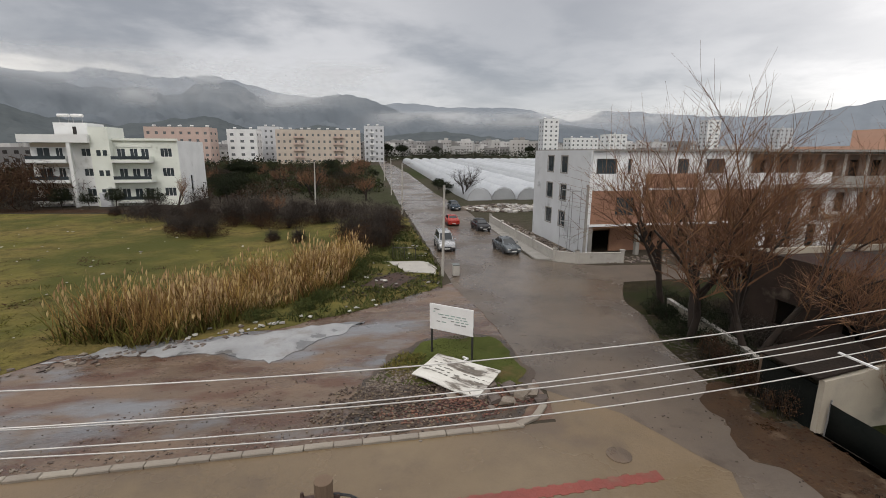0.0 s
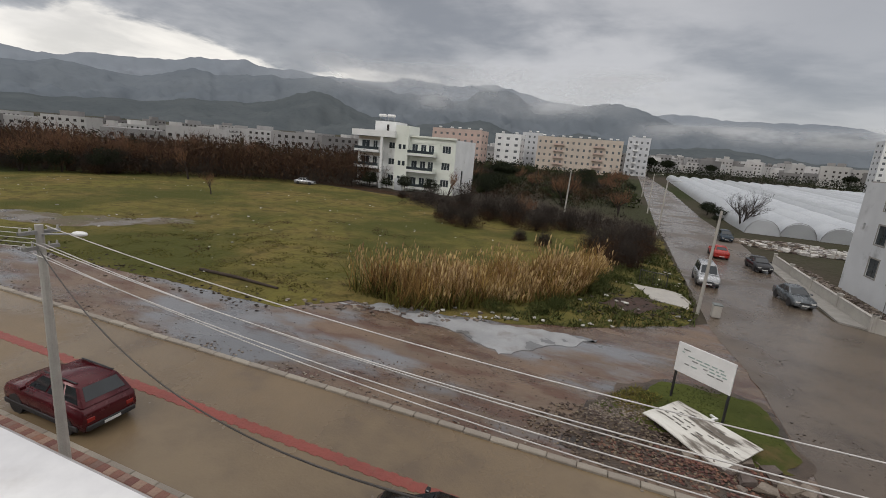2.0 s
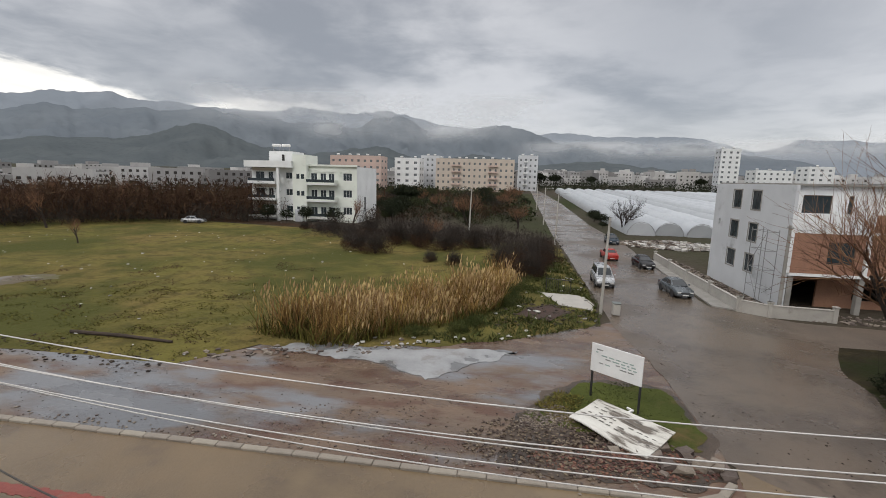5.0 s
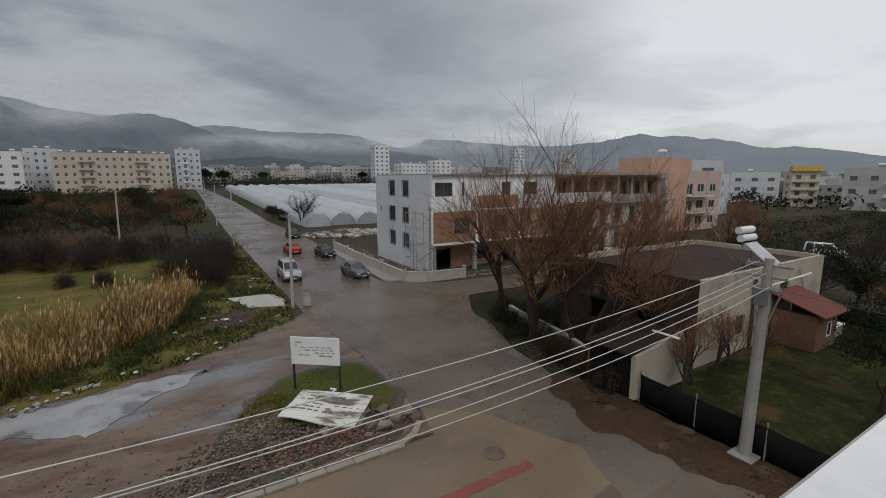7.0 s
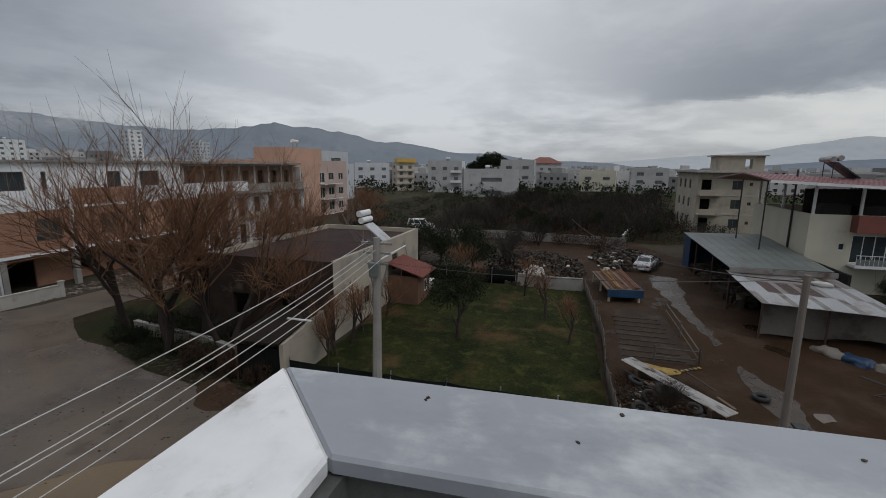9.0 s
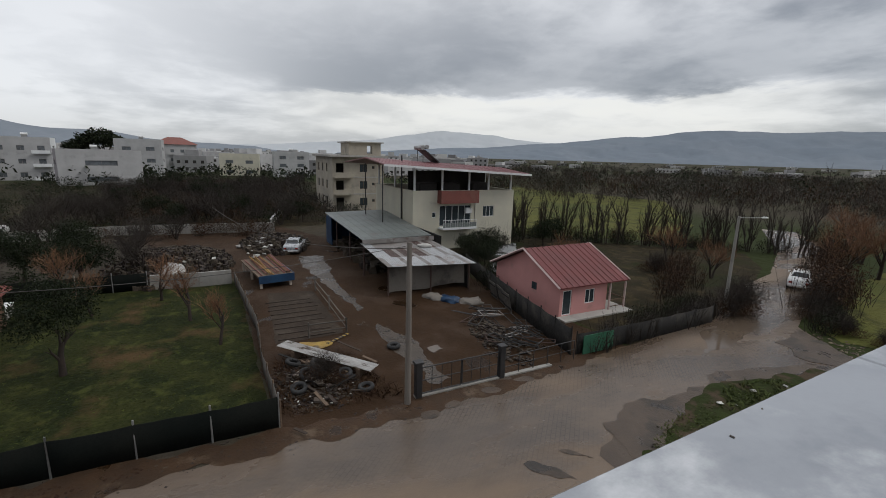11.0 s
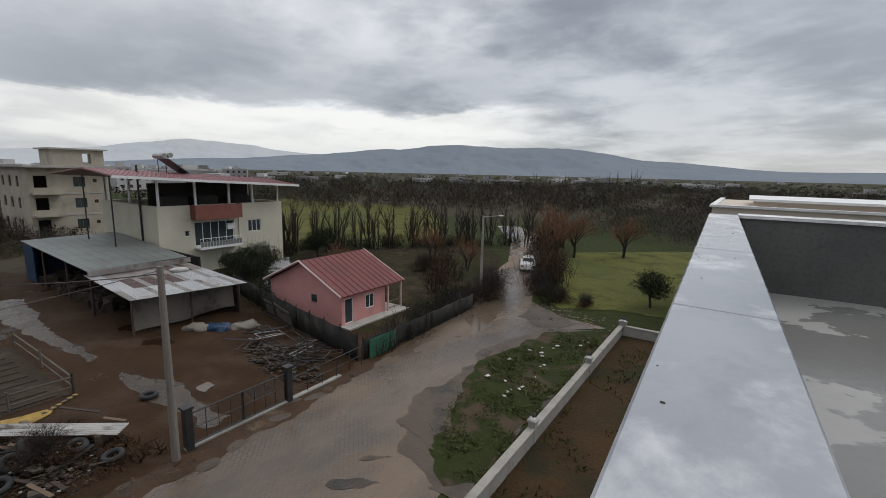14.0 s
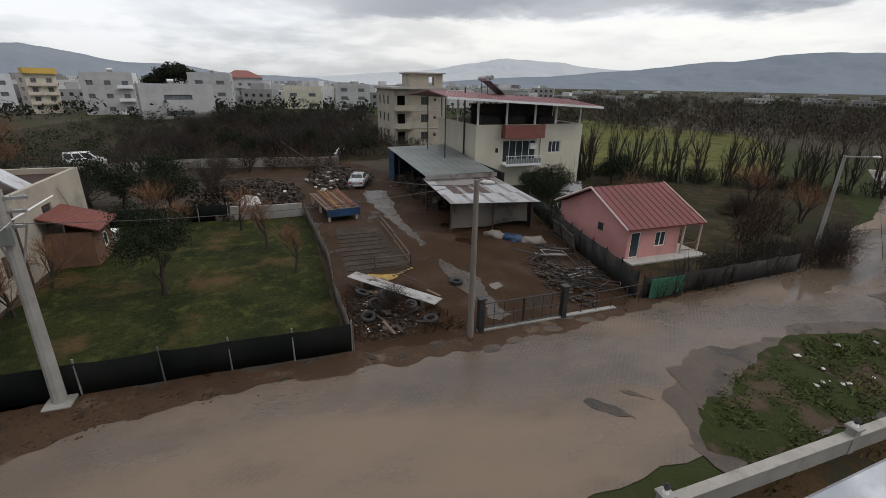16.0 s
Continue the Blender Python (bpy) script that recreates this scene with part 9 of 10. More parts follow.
# ---------------------------------------------------------------- small things
M["track_soil"] = surf("track_soil", (0.12, 0.09, 0.06), (0.09, 0.075, 0.04), 0.8, 0.4, 7, 0.5, stain=(0.17, 0.155, 0.14), stain_scale=0.25, stain_at=(0.5, 0.6), wet=0.15, wet_scale=0.3, wet_at=(0.55, 0.62), world=True, mid=(0.085, 0.08, 0.02), mid_scale=0.5)
M["soil_dark"] = surf("soil_dark", (0.058, 0.028, 0.018), (0.04, 0.021, 0.015), 0.8, 0.8, 9, 0.8, world=True)
M["mud_wet"] = surf("mud_wet", (0.07, 0.052, 0.037), (0.048, 0.035, 0.025), 0.45, 0.6, 8, 0.4, stain=(0.10, 0.075, 0.055), stain_scale=0.5, wet=0.06, wet_scale=0.5, wet_at=(0.48, 0.56), world=True)


def site_sign():
    r = thing("site_sign", "white notice board on two black legs", "sign", 4.9, 20.2, 0, -38)
    part("board", boxes((-1.2, 1.2, -0.03, 0.03, 1.35, 2.7), bevel=0.01), M["white_paint"], r)
    for x in (-1.13, 1.13):
        part("leg", boxes((x - 0.04, x + 0.04, 0.03, 0.11, 0, 2.6)), M["black_metal"], r)
    rnd = random.Random(2)
    for i, (z, x0, n) in enumerate(((2.42, -0.95, 1), (2.28, -0.98, 1), (2.18, -0.7, 5), (2.05, -0.5, 5), (1.92, 0.0, 4), (1.80, -0.8, 2), (1.78, 0.2, 4))):
        x = x0
        for k in range(n):
            w = rnd.uniform(0.1, 0.32)
            if x + w < 1.05:
                part("lettering_bar", boxes((x, x + w, -0.036, -0.031, z, z + 0.055)), M["bar_green"] if rnd.random() < 0.75 else M["steel"], r)
            x += w + 0.08
    p = thing("fallen_panel", "weathered white panel lying crooked on the rubble", "panel", 4.69, 17.84, 0.0, -40)
    vs, fs = [], []
    nx, ny = 16, 8
    for t in (0.0, 0.05):
        for i in range(nx + 1):
            for j in range(ny + 1):
                u, v = i / nx, j / ny
                vs.append((-1.65 + 3.3 * u + 0.12 * (v - 0.5), -1.06 + 2.12 * v, 0.26 + 0.22 * v + 0.10 * math.sin(u * 5 + 1.0) * (1 - v) + 0.02 * math.sin(v * 9) - 0.06 * u + t))
    n = (nx + 1) * (ny + 1)
    for i in range(nx):
        for j in range(ny):
            a = i * (ny + 1) + j
            fs += [(a + n, a + ny + 1 + n, a + ny + 2 + n, a + 1 + n), (a, a + 1, a + ny + 2, a + ny + 1)]
    for i in range(nx):
        for j in (0, ny):
            a = i * (ny + 1) + j
            fs.append((a, a + ny + 1, a + ny + 1 + n, a + n))
    for j in range(ny):
        for i in (0, nx):
            a = i * (ny + 1) + j
            fs.append((a, a + 1, a + 1 + n, a + n))
    part("sheet", raw("sheet", vs, fs, M["panel_worn"], False), None, p)
    part("prop", boxes((-1.3, 1.2, -0.5, 0.3, 0.0, 0.25)), M["wood"], p)
    rnd = random.Random(21)
    for v in (0.3, 0.42, 0.54, 0.66, 0.78):
        for k in range(9):
            u = 0.08 + 0.1 * k + rnd.uniform(-0.01, 0.01)
            if rnd.random() < 0.72:
                x, y = -1.65 + 3.3 * u + 0.12 * (v - 0.5), -1.06 + 2.12 * v
                z = 0.26 + 0.22 * v + 0.10 * math.sin(u * 5 + 1.0) * (1 - v) + 0.02 * math.sin(v * 9) - 0.06 * u + 0.055
                part("print_bar", boxes((x, x + rnd.uniform(0.12, 0.3), y, y + 0.07, z - 0.002, z + 0.006)), M["print_grey"], p)
    l = thing("plastic_profile", "white L-shaped plastic profile on the grass", "profile", 4.55, 19.45, 0.05, -10)
    part("profile_bar", boxes((-0.9, 0.35, -0.03, 0.03, 0, 0.06)), M["white_paint"], l)
    part("profile_bar", boxes((0.29, 0.35, 0.03, 0.6, 0, 0.06)), M["white_paint"], l)
    s = thing("plastic_profile", "short bent white plastic scrap on the grass", "profile", 5.5, 19.6, 0.05, 40)
    part("profile_bar", boxes((-0.3, 0.25, -0.04, 0.04, 0, 0.08)), M["white_paint"], s)
    part("profile_bar", boxes((0.17, 0.25, 0.04, 0.3, 0, 0.08)), M["white_paint"], s)


M["print_grey"] = surf("print_grey", (0.16, 0.15, 0.13), (0.11, 0.10, 0.09), 0.7, 2, 14, 0.0)
M["bar_green"] = surf("bar_green", (0.34, 0.44, 0.40), (0.28, 0.36, 0.33), 0.6, 1, 10, 0.0)
M["panel_worn"] = surf("panel_worn", (0.64, 0.63, 0.58), (0.52, 0.50, 0.45), 0.6, 1.2, 12, 0.1, stain=(0.13, 0.11, 0.09), stain_scale=1.1, stain_at=(0.52, 0.62), fine_mix=0.3, stretch=(0.5, 2.0, 1))
site_sign()


def scraps(name, seed, n, area, size, mat, label, category, flat=0.5, heap=0.0, z=0.0):
    """Loose stones or litter: many small uneven chips."""
    rs = np.random.RandomState(seed)
    vs, fs = [], []
    for i in range(n):
        x, y, zz = area(rs)
        s = size * rs.uniform(0.4, 1.5)
        b = len(vs)
        a = rs.uniform(0, 6.28)
        c, d = math.cos(a), math.sin(a)
        for k in (0, 1):
            for u, v in ((-1, -1), (1, -1), (1, 1), (-1, 1)):
                px, py = u * s * rs.uniform(0.5, 1), v * s * rs.uniform(0.35, 0.8)
                vs.append((x + c * px - d * py, y + d * px + c * py, z + zz + k * s * flat * rs.uniform(0.6, 1.3)))
        fs += [tuple(b + j for j in q) for q in ((3, 2, 1, 0), (4, 5, 6, 7), (0, 1, 5, 4), (1, 2, 6, 5), (2, 3, 7, 6), (3, 0, 4, 7))]
    return stuff(name, raw(name, vs, fs, M[mat]), label, category)


def spot(cx, cy, rx, ry, rz=0, h=0.0):
    def f(rs):
        a, k = rs.uniform(0, 6.283), rs.uniform(0, 1) ** 0.6
        u, v = rx * k * math.cos(a), ry * k * math.sin(a)
        c, s = math.cos(radians(rz)), math.sin(radians(rz))
        return cx + c * u - s * v, cy + s * u + c * v, h * (1 - k) * rs.uniform(0.3, 1)
    return f


def along(x0, y0, x1, y1, w):
    def f(rs):
        k = rs.uniform(0, 1)
        return x0 + (x1 - x0) * k + rs.normal() * w, y0 + (y1 - y0) * k + rs.normal() * w, 0.0
    return f


def among(poly):
    xs, ys = [p[0] for p in poly], [p[1] for p in poly]

    def f(rs):
        while True:
            x, y = rs.uniform(min(xs), max(xs)), rs.uniform(min(ys), max(ys))
            if inside((x, y), poly):
                return x, y, 0.0
    return f


scraps("island_rubble", 3, 1500, spot(2.6, 16.6, 4.2, 2.1, 5, 0.12), 0.055, "rubble_earth", "grey rubble and stone chips on the traffic island", "rubble", z=0.03)
scraps("brick_rubble", 4, 1100, spot(4.4, 15.9, 3.5, 1.1, 4, 0.1), 0.05, "rubble_red", "broken red brick on the traffic island", "rubble", z=0.03)
scraps("island_gravel", 35, 700, spot(1.7, 18.3, 0.9, 1.6, -40, 0.05), 0.04, "rubble", "wet grey gravel beside the island grass", "gravel", z=0.045)
scraps("island_stones", 5, 14, spot(5.5, 16.2, 3.0, 0.9, 0, 0.1), 0.3, "rubble", "larger pale stones among the rubble", "rubble", z=0.03)
scraps("kerb_grit", 6, 500, along(-40, 14.5, 6, 14.6, 0.25), 0.05, "rubble", "loose grit along the kerb", "gravel", z=0.02)
scraps("verge_litter", 7, 48, among(WEEDS), 0.15, "litter", "white litter scattered through the weeds", "litter", 0.3, z=0.1)
scraps("verge_stones", 8, 160, among([(-1, 30), (6.6, 32.5), (7.2, 36), (0, 37)]), 0.12, "rubble_dark", "stones and earth clods beside the mud hole", "rubble", z=0.04)
scraps("meadow_litter", 9, 140, among([(-90, 22), (-30, 20.5), (-17, 21), (-6, 44), (-30, 70), (-85, 68)]), 0.11, "litter", "scattered paper and plastic on the meadow", "litter", 0.3, z=0.06)
scraps("meadow_edge_stones", 10, 420, along(-60, 19.8, -17.5, 20.2, 0.7), 0.08, "rubble_dark", "stones and clods along the meadow edge", "rubble", z=0.02)
scraps("reed_edge_rubble", 11, 90, along(-17.5, 21.2, -6, 25.2, 0.4), 0.13, "rubble", "broken concrete at the foot of the reeds", "rubble", z=0.03)
scraps("reed_litter", 12, 26, along(-12, 24.9, -4, 26.2, 0.4), 0.13, "litter", "plastic litter before the reeds", "litter", 0.5, z=0.06)
scraps("apron_clods", 34, 520, among([(-11, 14.6), (0.5, 14.6), (1.5, 18), (-3, 20), (-9, 17.5)]), 0.035, "rubble_earth", "red-brown clods and brick crumbs on the apron", "rubble", z=0.012)
scraps("apron_gravel", 13, 800, among([(-60, 15), (7, 15), (7, 23), (-14, 22), (-60, 19)]), 0.028, "rubble_dark", "loose gravel on the apron", "gravel", z=0.012)
scraps("site_rubble", 14, 700, spot(26, 78, 8, 5, 0, 0.8), 0.35, "rubble", "building rubble beside the greenhouses", "rubble")
scraps("site_rubble_pale", 15, 260, spot(27, 77, 8, 4.5, 0, 0.9), 0.4, "litter", "pale bags and boards dumped beside the greenhouses", "rubble", 0.6)
scraps("site_earth", 16, 500, among([(19.6, 40), (21.8, 40), (22, 62), (20, 62)]), 0.2, "rubble", "stones and earth inside the site wall", "rubble")
scraps("site_front_rubble", 17, 400, among([(22.5, 36.8), (45, 36), (45, 39.2), (24, 39.2)]), 0.16, "rubble", "rubble and blocks before the shell", "rubble")
scraps("yard_rubble", 18, 1700, spot(20.2, -4.8, 3.0, 2.0, 0, 0.4), 0.055, "rubble_dark", "dark refuse heap inside the yard fence", "rubble")
scraps("yard_blocks", 36, 40, spot(20.0, -4.7, 2.0, 1.2, 0, 0.4), 0.16, "rubble", "broken grey blocks on the refuse heap", "rubble", z=0.04)
stuff("heap_weeds", raw("heap_weeds", *blades(39, [(17.4, -2.9), (22.8, -3.2), (22.5, -6.6), (17.2, -8.0)], 3800, 0.22, 0.02, 1.0, 0.7, 0.0, 0.8), M["leaf_red"]), "dead brown weeds over the refuse heap", "weeds")
scraps("yard_litter", 19, 45, spot(19.6, -5.0, 2.6, 1.9, 0, 0.35), 0.05, "litter", "white scraps on the refuse heap", "litter", 0.4, z=0.05)
scraps("yard_edge", 20, 500, along(15.9, -2, 16.3, -17, 0.4), 0.05, "rubble_dark", "mud clods along the road edge", "rubble")
scraps("fence_foot", 21, 600, along(16.0, 13.5, 16.2, -2, 0.4), 0.05, "rubble_dark", "mud clods and leaves below the screen fence", "rubble")
scraps("corner_leaves", 40, 700, among([(15.0, 14.5), (14.0, 11.5), (14.6, 6.0), (16.4, 1.0), (17.0, 12.0)]), 0.045, "leaf_red", "wet brown leaves washed over the street corner", "leaves", 0.2, z=0.04)
scraps("tree_leaves", 22, 1600, among([(15.4, 13), (18.2, 13.5), (20.0, 24), (17.4, 24)]), 0.08, "rubble_dark", "dead leaves and mud below the trees", "leaves", 0.3)
scraps("junk_metal", 23, 420, spot(20.6, -15.2, 3.6, 1.3, -10, 0.5), 0.1, "rubble_dark", "scrap metal heap along the fence", "scrap", 0.6)
scraps("junk_far", 24, 1600, spot(46, 2.5, 8, 5, 0, 1.2), 0.17, "rubble_dark", "scrap heaps at the back of the yard", "scrap", 1.6)
scraps("junk_far_pale", 25, 60, spot(46, 2.5, 8, 5, 0, 0.9), 0.2, "litter", "pale scrap and sacks at the back of the yard", "scrap", 0.7)
scraps("junk_side", 26, 900, spot(53, -7, 6, 3.5, 0, 0.7), 0.2, "rubble_dark", "scrap parts beside the shed", "scrap", 1.6)
scraps("junk_side_pale", 27, 40, spot(52, -6, 6, 3.5, 0, 0.9), 0.28, "litter", "pale sheets among the scrap", "scrap", 0.5)
scraps("shed_goods", 28, 500, among([(37, -13), (51, -13), (51, -19), (37, -18)]), 0.4, "rubble_dark", "stored goods under the shed roof", "scrap", 1.2)
scraps("lane_litter", 29, 160, along(8, -32, 14, -33.5, 0.7), 0.08, "rubble_earth", "rubble and litter at the meadow corner", "rubble", 0.4)
scraps("coping_specks", 32, 26, among([(0.85, -0.2), (1.0, -0.1), (1.22, -6), (1.0, -6)]), 0.004, "rubble_dark", "dark grit specks on the marble coping", "grit", 0.4, z=9.78)
scraps("front_coping_specks", 33, 24, among([(0.8, 0.0), (0.9, 0.08), (-6, 0.08), (-6, -0.1)]), 0.004, "rubble_dark", "dark grit specks on the white coping", "grit", 0.4, z=9.78)
scraps("road_pebbles", 30, 500, among([(8.5, 16), (15, 8), (15, 20), (16, 38), (9, 44)]), 0.035, "rubble_dark", "grit and leaves on the wet road", "gravel", 0.4, z=0.03)
scraps("verge_strip_litter", 31, 24, among([(7.4, -29), (10.5, -27), (11.3, -22), (9.5, -15)]), 0.1, "litter", "small litter on the weedy verge", "litter", 0.3, z=0.08)


def loose_things():
    b = thing("rubbish_bin", "pale grey street bin with a white sack", "bin", 8.25, 35.0)
    part("bin_body", boxes((-0.28, 0.28, -0.28, 0.28, 0.05, 0.95), bevel=0.05), M["concrete_pale"], b)
    part("bin_lid", boxes((-0.31, 0.31, -0.31, 0.31, 0.95, 1.03), bevel=0.03), M["metal_sheet"], b)
    g = thing("mesh_panel", "black framed mesh panel standing on the concrete", "panel", 4.55, 41.3, 0, -17)
    part("panel_frame", tubes(((-1.1, 0, 0.1), (1.1, 0, 0.1), 0.04), ((-1.1, 0, 1.2), (1.1, 0, 1.2), 0.04), ((-1.1, 0, 0), (-1.1, 0, 1.25), 0.04), ((1.1, 0, 0), (1.1, 0, 1.25), 0.04), ((0, 0, 0.1), (0, 0, 1.2), 0.03), n=6), M["black_metal"], g)
    for k in range(1, 12):
        if k != 6:
            part("mesh_bar", tubes(((-1.1 + k * 0.183, 0, 0.12), (-1.1 + k * 0.183, 0, 1.18), 0.012), n=4), M["black_metal"], g)
    patch("slab_corner", PAD, 0.06, M["concrete_pale"], "broken pale concrete pad", "slab", 0.3, 0.5, 0.06)
    patch("mud_hole", MUD_HOLE, 0.07, M["soil_dark"], "dark red-brown mud hole", "soil", 0.3, 0.4)
    patch("bare_track", [(-62, 26), (-50, 30.5), (-44, 36), (-41, 35), (-44, 30), (-46, 26.5), (-54, 24), (-60, 23)], 0.03, M["track_soil"], "bare wet gravel patch worn into the meadow", "ground", 1.2, 0.5)
    patch("plot_bed", [(24.8, -3.6), (34.4, -4.2), (33.9, -7.4), (24.9, -7.4)], 0.04, M["bed_soil"], "dug dark vegetable bed", "soil", 0.1)
    patch("yard_puddle", [(21.1, -11.0), (21.3, -11.6), (20.65, -11.7), (20.4, -11.0)], 0.045, M["puddle"], "shallow pale puddle in the yard", "water", 0.15, 0.12)
    patch("yard_track", [(46.3, -8.1), (45.4, -10.6), (38.0, -9.8), (34.8, -9.5), (28.8, -9.6), (28.2, -9.2), (31.2, -8.9), (36.2, -8.5), (40.6, -8.1)], 0.036, M["mud_wet"], "wet wheel track through the yard", "ground", 0.35, 0.15)
    patch("yard_ruts", [(25.6, -9.6), (22.3, -10.9), (19.9, -10.3), (17.6, -10.6), (17.6, -9.6), (20.0, -9.4), (23.8, -9.3)], 0.036, M["mud_wet"], "wet churned ruts inside the gate", "ground", 0.4, 0.15)
    patch("yellow_sheet", [(24.5, -4.8), (24.15, -6.0), (23.95, -6.5), (23.6, -6.3), (23.3, -5.8), (23.8, -4.9)], 0.075, M["sheet_yellow"], "crumpled dirty yellow plastic sheet beside the bed", "sheet", 0.15, 0.1, 0.03)
    h = thing("hazard_board", "yellow and black striped board lying by the bed", "board", 23.75, -6.15, 0.05, -56)
    for k in range(12):
        part("stripe", boxes((k * 0.14, k * 0.14 + 0.14, -0.09, 0.09, 0, 0.03)), M["sheet_yellow" if k % 2 else "rubber"], h)
    patch("verge_churn", [(9.6, -13.4), (11.6, -14.4), (12.6, -17.5), (11.8, -19.5), (10.4, -16.5)], 0.046, M["mud_edge"], "churned wet mud beside the verge", "mud", 0.5, 0.2)
    patch("lane_mud", [(9.5, -31.2), (14.2, -33.8), (13.6, -30.2), (11.3, -28.9)], 0.046, M["mud_edge"], "muddy mouth of the field track", "ground", 0.4, 0.4)
    patch("far_canal", [(31, -24), (44, -33.5), (46, -32.5), (33.5, -22.8)], 0.05, M["slab"], "pale concrete strip behind the pink house", "slab", 0.2)
    log = tagged(part("log", tubes(((-26.6, 22.95, 0.13), (-23.2, 22.95, 0.15), 0.12, 0.11), ((-23.2, 22.95, 0.15), (-19.5, 22.75, 0.11), 0.11, 0.08), n=8), M["bed_board"]), "dark log lying at the meadow edge", "log")
    t = tagged(part("manhole_cover", tubes(((9.1, 11.9, 0.02), (9.1, 11.9, 0.05), 0.42), n=20), M["road_mud"]), "round concrete manhole cover in the street", "manhole")
    # corrugated sheet on the refuse heap
    s = thing("corrugated_sheet", "long white corrugated metal sheet on the refuse heap", "sheet", 21.3, -5.55, 0.42, 40)
    vs, fs = [], []
    n = 48
    for i in range(n + 1):
        for e in (-2.75, 2.75):
            vs.append((e, -0.38 + 0.76 * i / n, 0.16 + 0.024 * math.sin(i * math.pi / 4) + 0.03 * e))
    for i in range(n):
        fs.append((2 * i, 2 * i + 1, 2 * i + 3, 2 * i + 2))
    sh = part("sheet", raw("sheet", vs, fs, M["metal_worn"]), None, s)
    md = sh.modifiers.new("thick", "SOLIDIFY")
    md.thickness = 0.015
    part("bearer", boxes((-2.2, -2.0, -0.45, 0.45, -0.42, 0.06)), M["wood"], s)
    part("bearer", boxes((1.6, 1.8, -0.45, 0.45, -0.42, 0.12)), M["wood"], s)
    rnd = random.Random(31)
    for i in range(26):
        x, y = 20.4 + rnd.gauss(0, 1.5), -5.0 + rnd.gauss(0, 0.9)
        L = rnd.uniform(0.5, 1.7)
        o = part("scrap_board", boxes((-L / 2, L / 2, -0.07, 0.07, 0, 0.03)), M[("wood", "bed_board", "bed_board", "fence_dark", "wood")[i % 5]], at=pose(x, y, 0.16 + rnd.uniform(0, 0.18), rnd.uniform(-12, 12), rnd.uniform(-12, 12), rnd.uniform(0, 180)))
        tagged(o, "broken board thrown on the refuse heap", "board", "scrap boards")
    ring = bmesh.new()
    k, m = 14, 8
    rr = [[ring.verts.new(((0.28 + 0.1 * math.cos(2 * math.pi * j / m)) * math.cos(2 * math.pi * i / k), (0.28 + 0.1 * math.cos(2 * math.pi * j / m)) * math.sin(2 * math.pi * i / k), 0.1 + 0.1 * math.sin(2 * math.pi * j / m))) for j in range(m)] for i in range(k)]
    for i in range(k):
        for j in range(m):
            ring.faces.new((rr[i][j], rr[(i + 1) % k][j], rr[(i + 1) % k][(j + 1) % m], rr[i][(j + 1) % m]))
    tyre = mesh_of(ring, "old_tyre", M["rubber"], True)
    for x, y, z, a in ((21.7, -4.0, 0.2, 20), (20.2, -4.4, 0.25, 35), (19.6, -6.0, 0.25, 10), (20.9, -4.9, 0.3, 60), (18.2, -6.6, 0.1, 5), (19.2, -3.9, 0.15, 15), (21.9, -9.3, 0.05, 0)):
        o = tagged(part("old_tyre", tyre, None, at=pose(x, y, z, a, 0, x * 50)), "discarded black car tyre on the heap", "tyre", "discarded tyres")
    # rail round the dug bed and its blue-covered bench
    f = thing("bed_rail", "rickety grey rail fence beside the dug bed", "fence")
    for (x0, y0), (x1, y1) in (((24.84, -7.5), (29.3, -7.55)), ((29.3, -7.55), (33.85, -7.55)), ((24.84, -7.5), (25.0, -5.4))):
        part("rail", tubes(((x0, y0, 0.85), (x1, y1, 0.8), 0.04), ((x0, y0, 0.4), (x1, y1, 0.35), 0.03), n=5), M["fence_grey"], f)
        part("post", tubes(((x0, y0, 0), (x0, y0, 1.0), 0.05), n=6), M["fence_grey"], f)
    part("post", tubes(((33.85, -7.55, 0), (33.85, -7.55, 1.0), 0.05), n=6), M["fence_grey"], f)
    part("post", tubes(((25.0, -5.4, 0), (25.0, -5.4, 0.95), 0.05), n=6), M["fence_grey"], f)
    bedp = thing("bed_planks", "weathered boards laid across the dug bed", "planks", 28.5, -5.4, 0.045)
    for i in range(9):
        part("plank", boxes((-3.3 + i * 0.85, -3.22 + i * 0.85, -1.6 + 0.12 * (i % 3), 1.6 - 0.1 * (i % 2), 0, 0.04)), M["bed_board"], bedp)
    w = thing("work_bench", "long bench heaped with timber under a blue sheet", "bench", 39.0, -4.6, 0, 8)
    part("bench_top", boxes((-3.2, 3.2, -1.3, 1.3, 0.9, 1.0)), M["wood"], w)
    for x in (-3, 0, 3):
        for y in (-1.1, 1.1):
            part("bench_leg", boxes((x - 0.08, x + 0.08, y - 0.08, y + 0.08, 0, 0.9)), M["plaster_sand"], w)
    part("blue_sheet", boxes((-3.25, 3.25, -1.36, -1.31, 0.45, 1.05), (-3.3, -3.25, -1.3, 1.3, 0.45, 1.05)), M["tarp_blue"], w, "blue plastic sheet")
    rnd = random.Random(6)
    for i in range(16):
        y = rnd.uniform(-1.1, 1.1)
        part("timber", tubes(((-3.0 + rnd.uniform(-0.3, 0.3), y, 1.05 + 0.05 * (i % 4)), (2.9 + rnd.uniform(-0.3, 0.3), y + rnd.uniform(-0.3, 0.3), 1.08 + 0.06 * (i % 4)), 0.05), n=5), M["roof_tile"] if i % 3 else M["reed"], w)
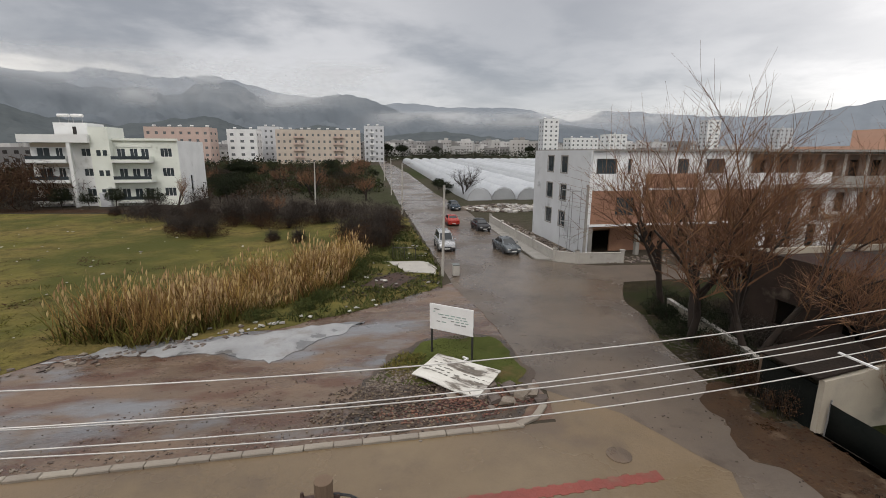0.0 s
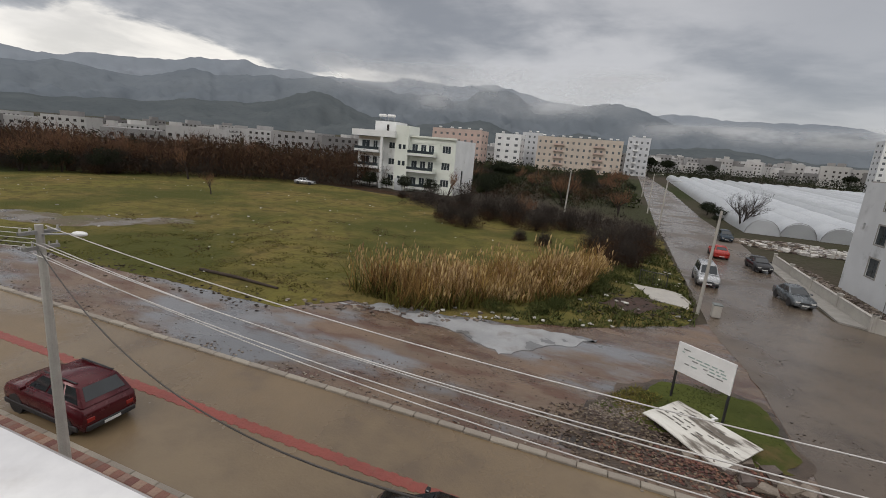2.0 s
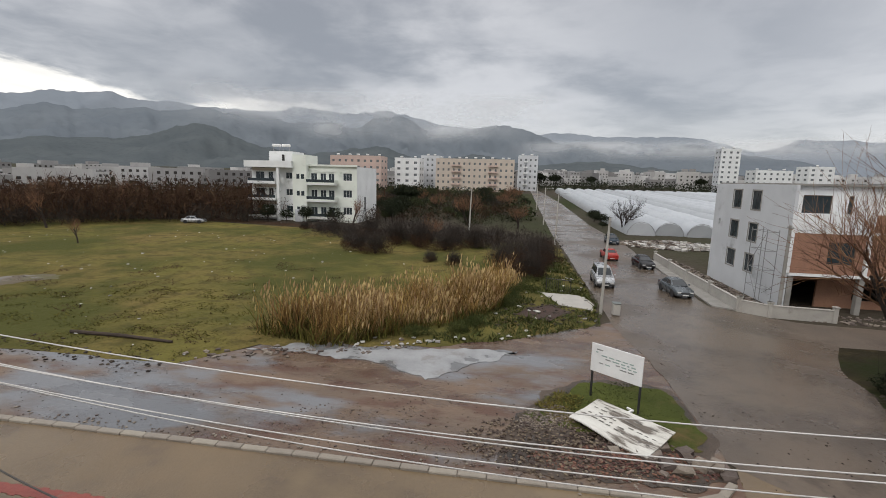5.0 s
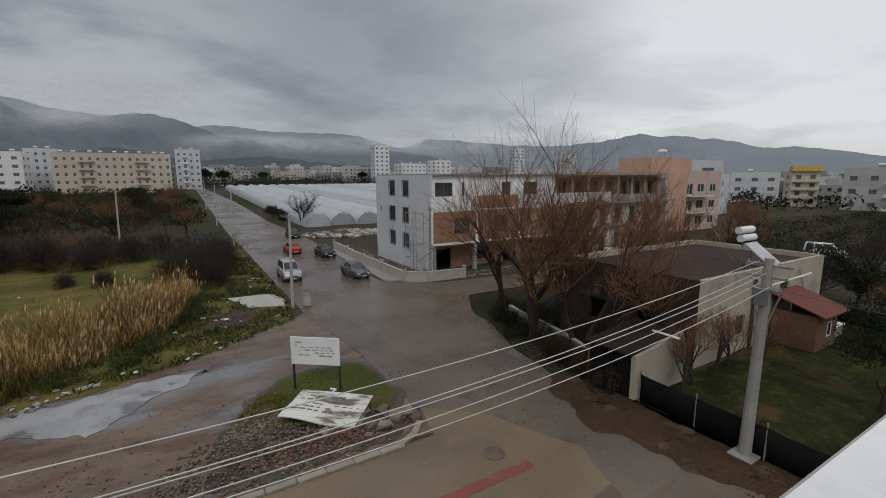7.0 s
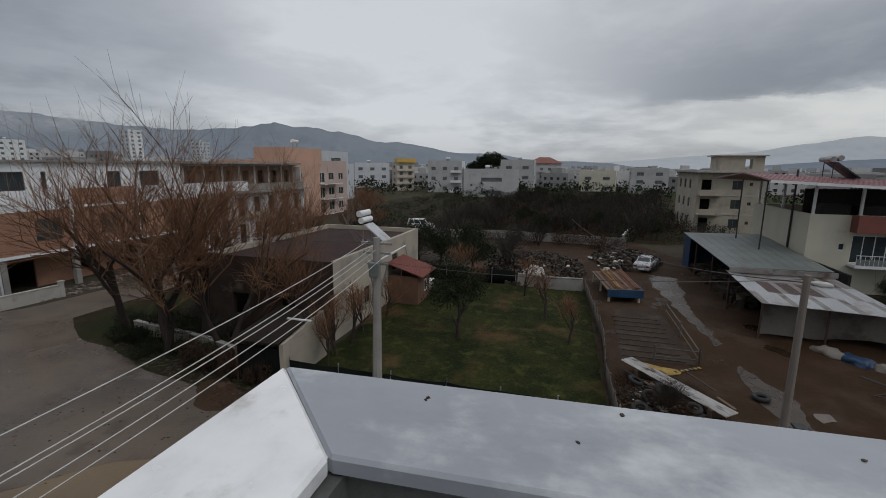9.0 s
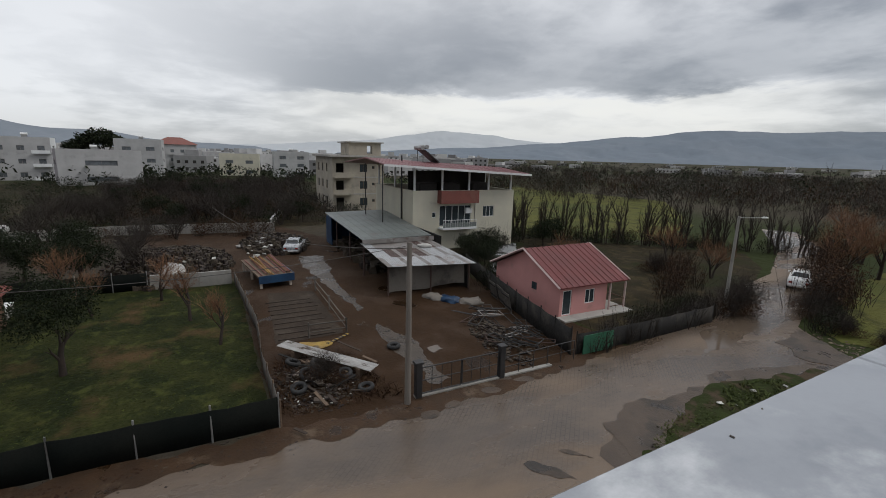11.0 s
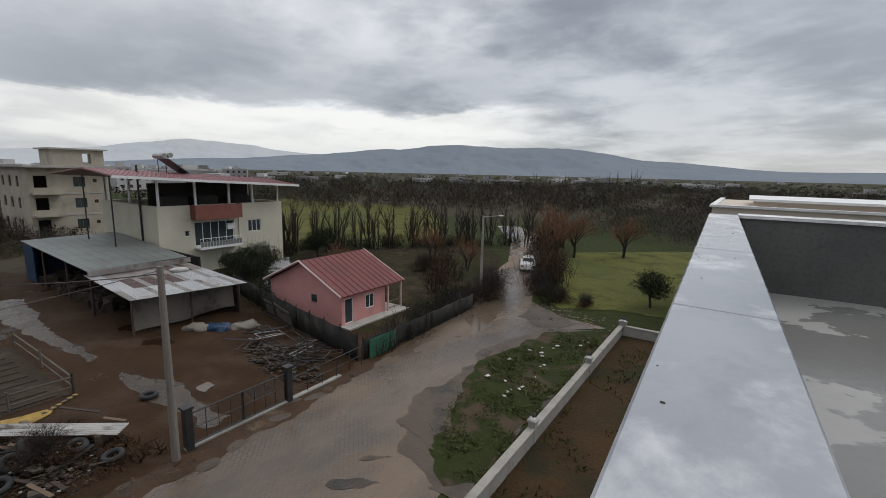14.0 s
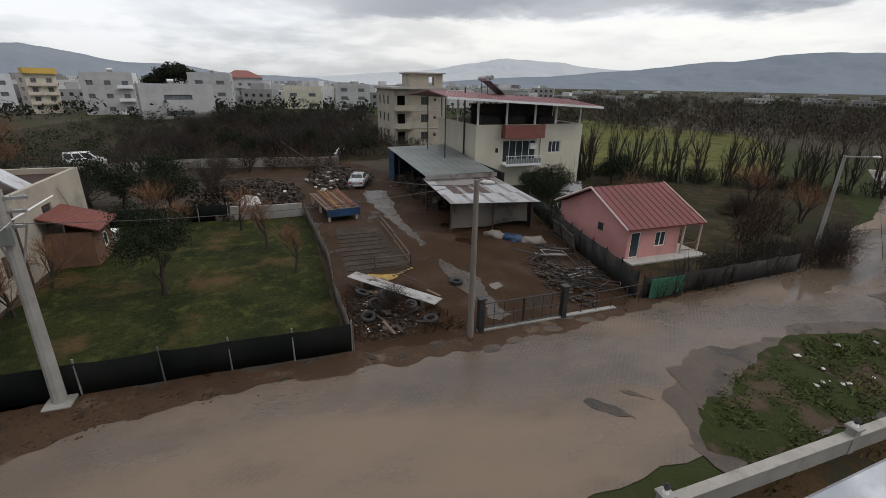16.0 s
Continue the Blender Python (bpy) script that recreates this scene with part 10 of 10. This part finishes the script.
    # frames and pipes dumped along the yard fence
    for i in range(26):
        x, y, a = 18.4 + rnd.uniform(0, 6.6), -15.0 - rnd.uniform(0, 2.4), rnd.uniform(0, 180)
        o = part("scrap_rack", tubes(((-0.9, 0, 0), (0.9, 0, 0.1), 0.03), ((-0.9, 0.6, 0.05), (0.9, 0.6, 0.12), 0.03), ((-0.9, 0, 0), (-0.9, 0.6, 0.05), 0.03), ((0.9, 0, 0.1), (0.9, 0.6, 0.12), 0.03), n=5), M[("black_metal", "fence_dark", "rubber", "black_metal", "metal_dull", "rust", "black_metal")[i % 7]], at=pose(x, y, 0.14 + 0.05 * (i % 9), rnd.uniform(-18, 18), rnd.uniform(-12, 12), a))
        tagged(o, "bent metal rack thrown on the scrap", "scrap", "scrap racks")
    for x, y, rz_ in ((24.6, -18.35, 168), (25.9, -18.75, 165), (27.2, -18.95, 170)):
        lp = thing("leaning_pallet", "dark slatted pallet leaning on the yard fence", "pallet", x, y, 0, rz_, "leaning pallets")
        for k in range(5):
            part("slat", boxes((-0.55 + k * 0.25, -0.41 + k * 0.25, -0.02, 0.02, 0, 1.35)), M["fence_grey"], lp).matrix_basis = pose(0, 0.35, 0.02, 14, 0, 0)
        for z in (0.25, 1.1):
            part("batten", boxes((-0.6, 0.62, -0.07, -0.02, z, z + 0.09)), M["fence_dark"], lp).matrix_basis = pose(0, 0.35, 0.02, 14, 0, 0)
    for i, (mx, my) in enumerate(((28.0, -16.0), (28.9, -15.1), (26.9, -17.1))):
        bm = bmesh.new()
        bmesh.ops.create_icosphere(bm, subdivisions=3, radius=0.55)
        for v in bm.verts:
            v.co = Vector((v.co.x * 1.7, v.co.y * 1.1, max(-0.1, v.co.z * 0.55)))
            v.co += v.co.normalized() * 0.3 * noise.noise(v.co * 2.6 + Vector((i * 5, 0, 0))) + Vector((0, 0, 0.1 * noise.noise(v.co * 7)))
        o = part("tarp_mound", bm, M["tarp_blue" if i == 0 else "tarp"], at=pose(mx, my, 0.05, 0, 0, 30 * i), smooth=True)
        tagged(o, "low mound of goods under a dark blue sheet" if i == 0 else "low mound of goods under grey-brown canvas", "tarp mound", "sheeted mounds")
    bm = bmesh.new()
    bmesh.ops.create_icosphere(bm, subdivisions=3, radius=0.42)
    for v in bm.verts:
        v.co = Vector((v.co.x * 1.5, v.co.y * 0.8, max(-0.12, v.co.z * 0.5)))
        v.co += v.co.normalized() * 0.12 * noise.noise(v.co * 3)
    tagged(part("roof_sack", bm, M["litter"], at=pose(34.4, -16.8, 2.78, 0, -4, 70), smooth=True), "white sack thrown on the awning roof", "sack")
    bm = bmesh.new()
    bmesh.ops.create_icosphere(bm, subdivisions=3, radius=1.1)
    for v in bm.verts:
        v.co = Vector((v.co.x * 1.2, v.co.y, max(-0.1, v.co.z * 1.1)))
        v.co += v.co.normalized() * 0.3 * noise.noise(v.co * 1.6)
    tagged(part("white_sack", bm, M["litter"], at=pose(41.6, 2.2, 0.0), smooth=True), "bulging white sack beside the garden wall", "sack")
    t = thing("water_trough", "pale trough beside the brick shed", "trough", 34.9, 10.6)
    part("trough_body", boxes((-0.8, 0.8, -0.4, 0.4, 0.05, 0.75), bevel=0.04), M["concrete"], t)
    part("trough_lid", boxes((-0.85, 0.85, -0.45, 0.45, 0.75, 0.82)), M["white_paint"], t)


loose_things()
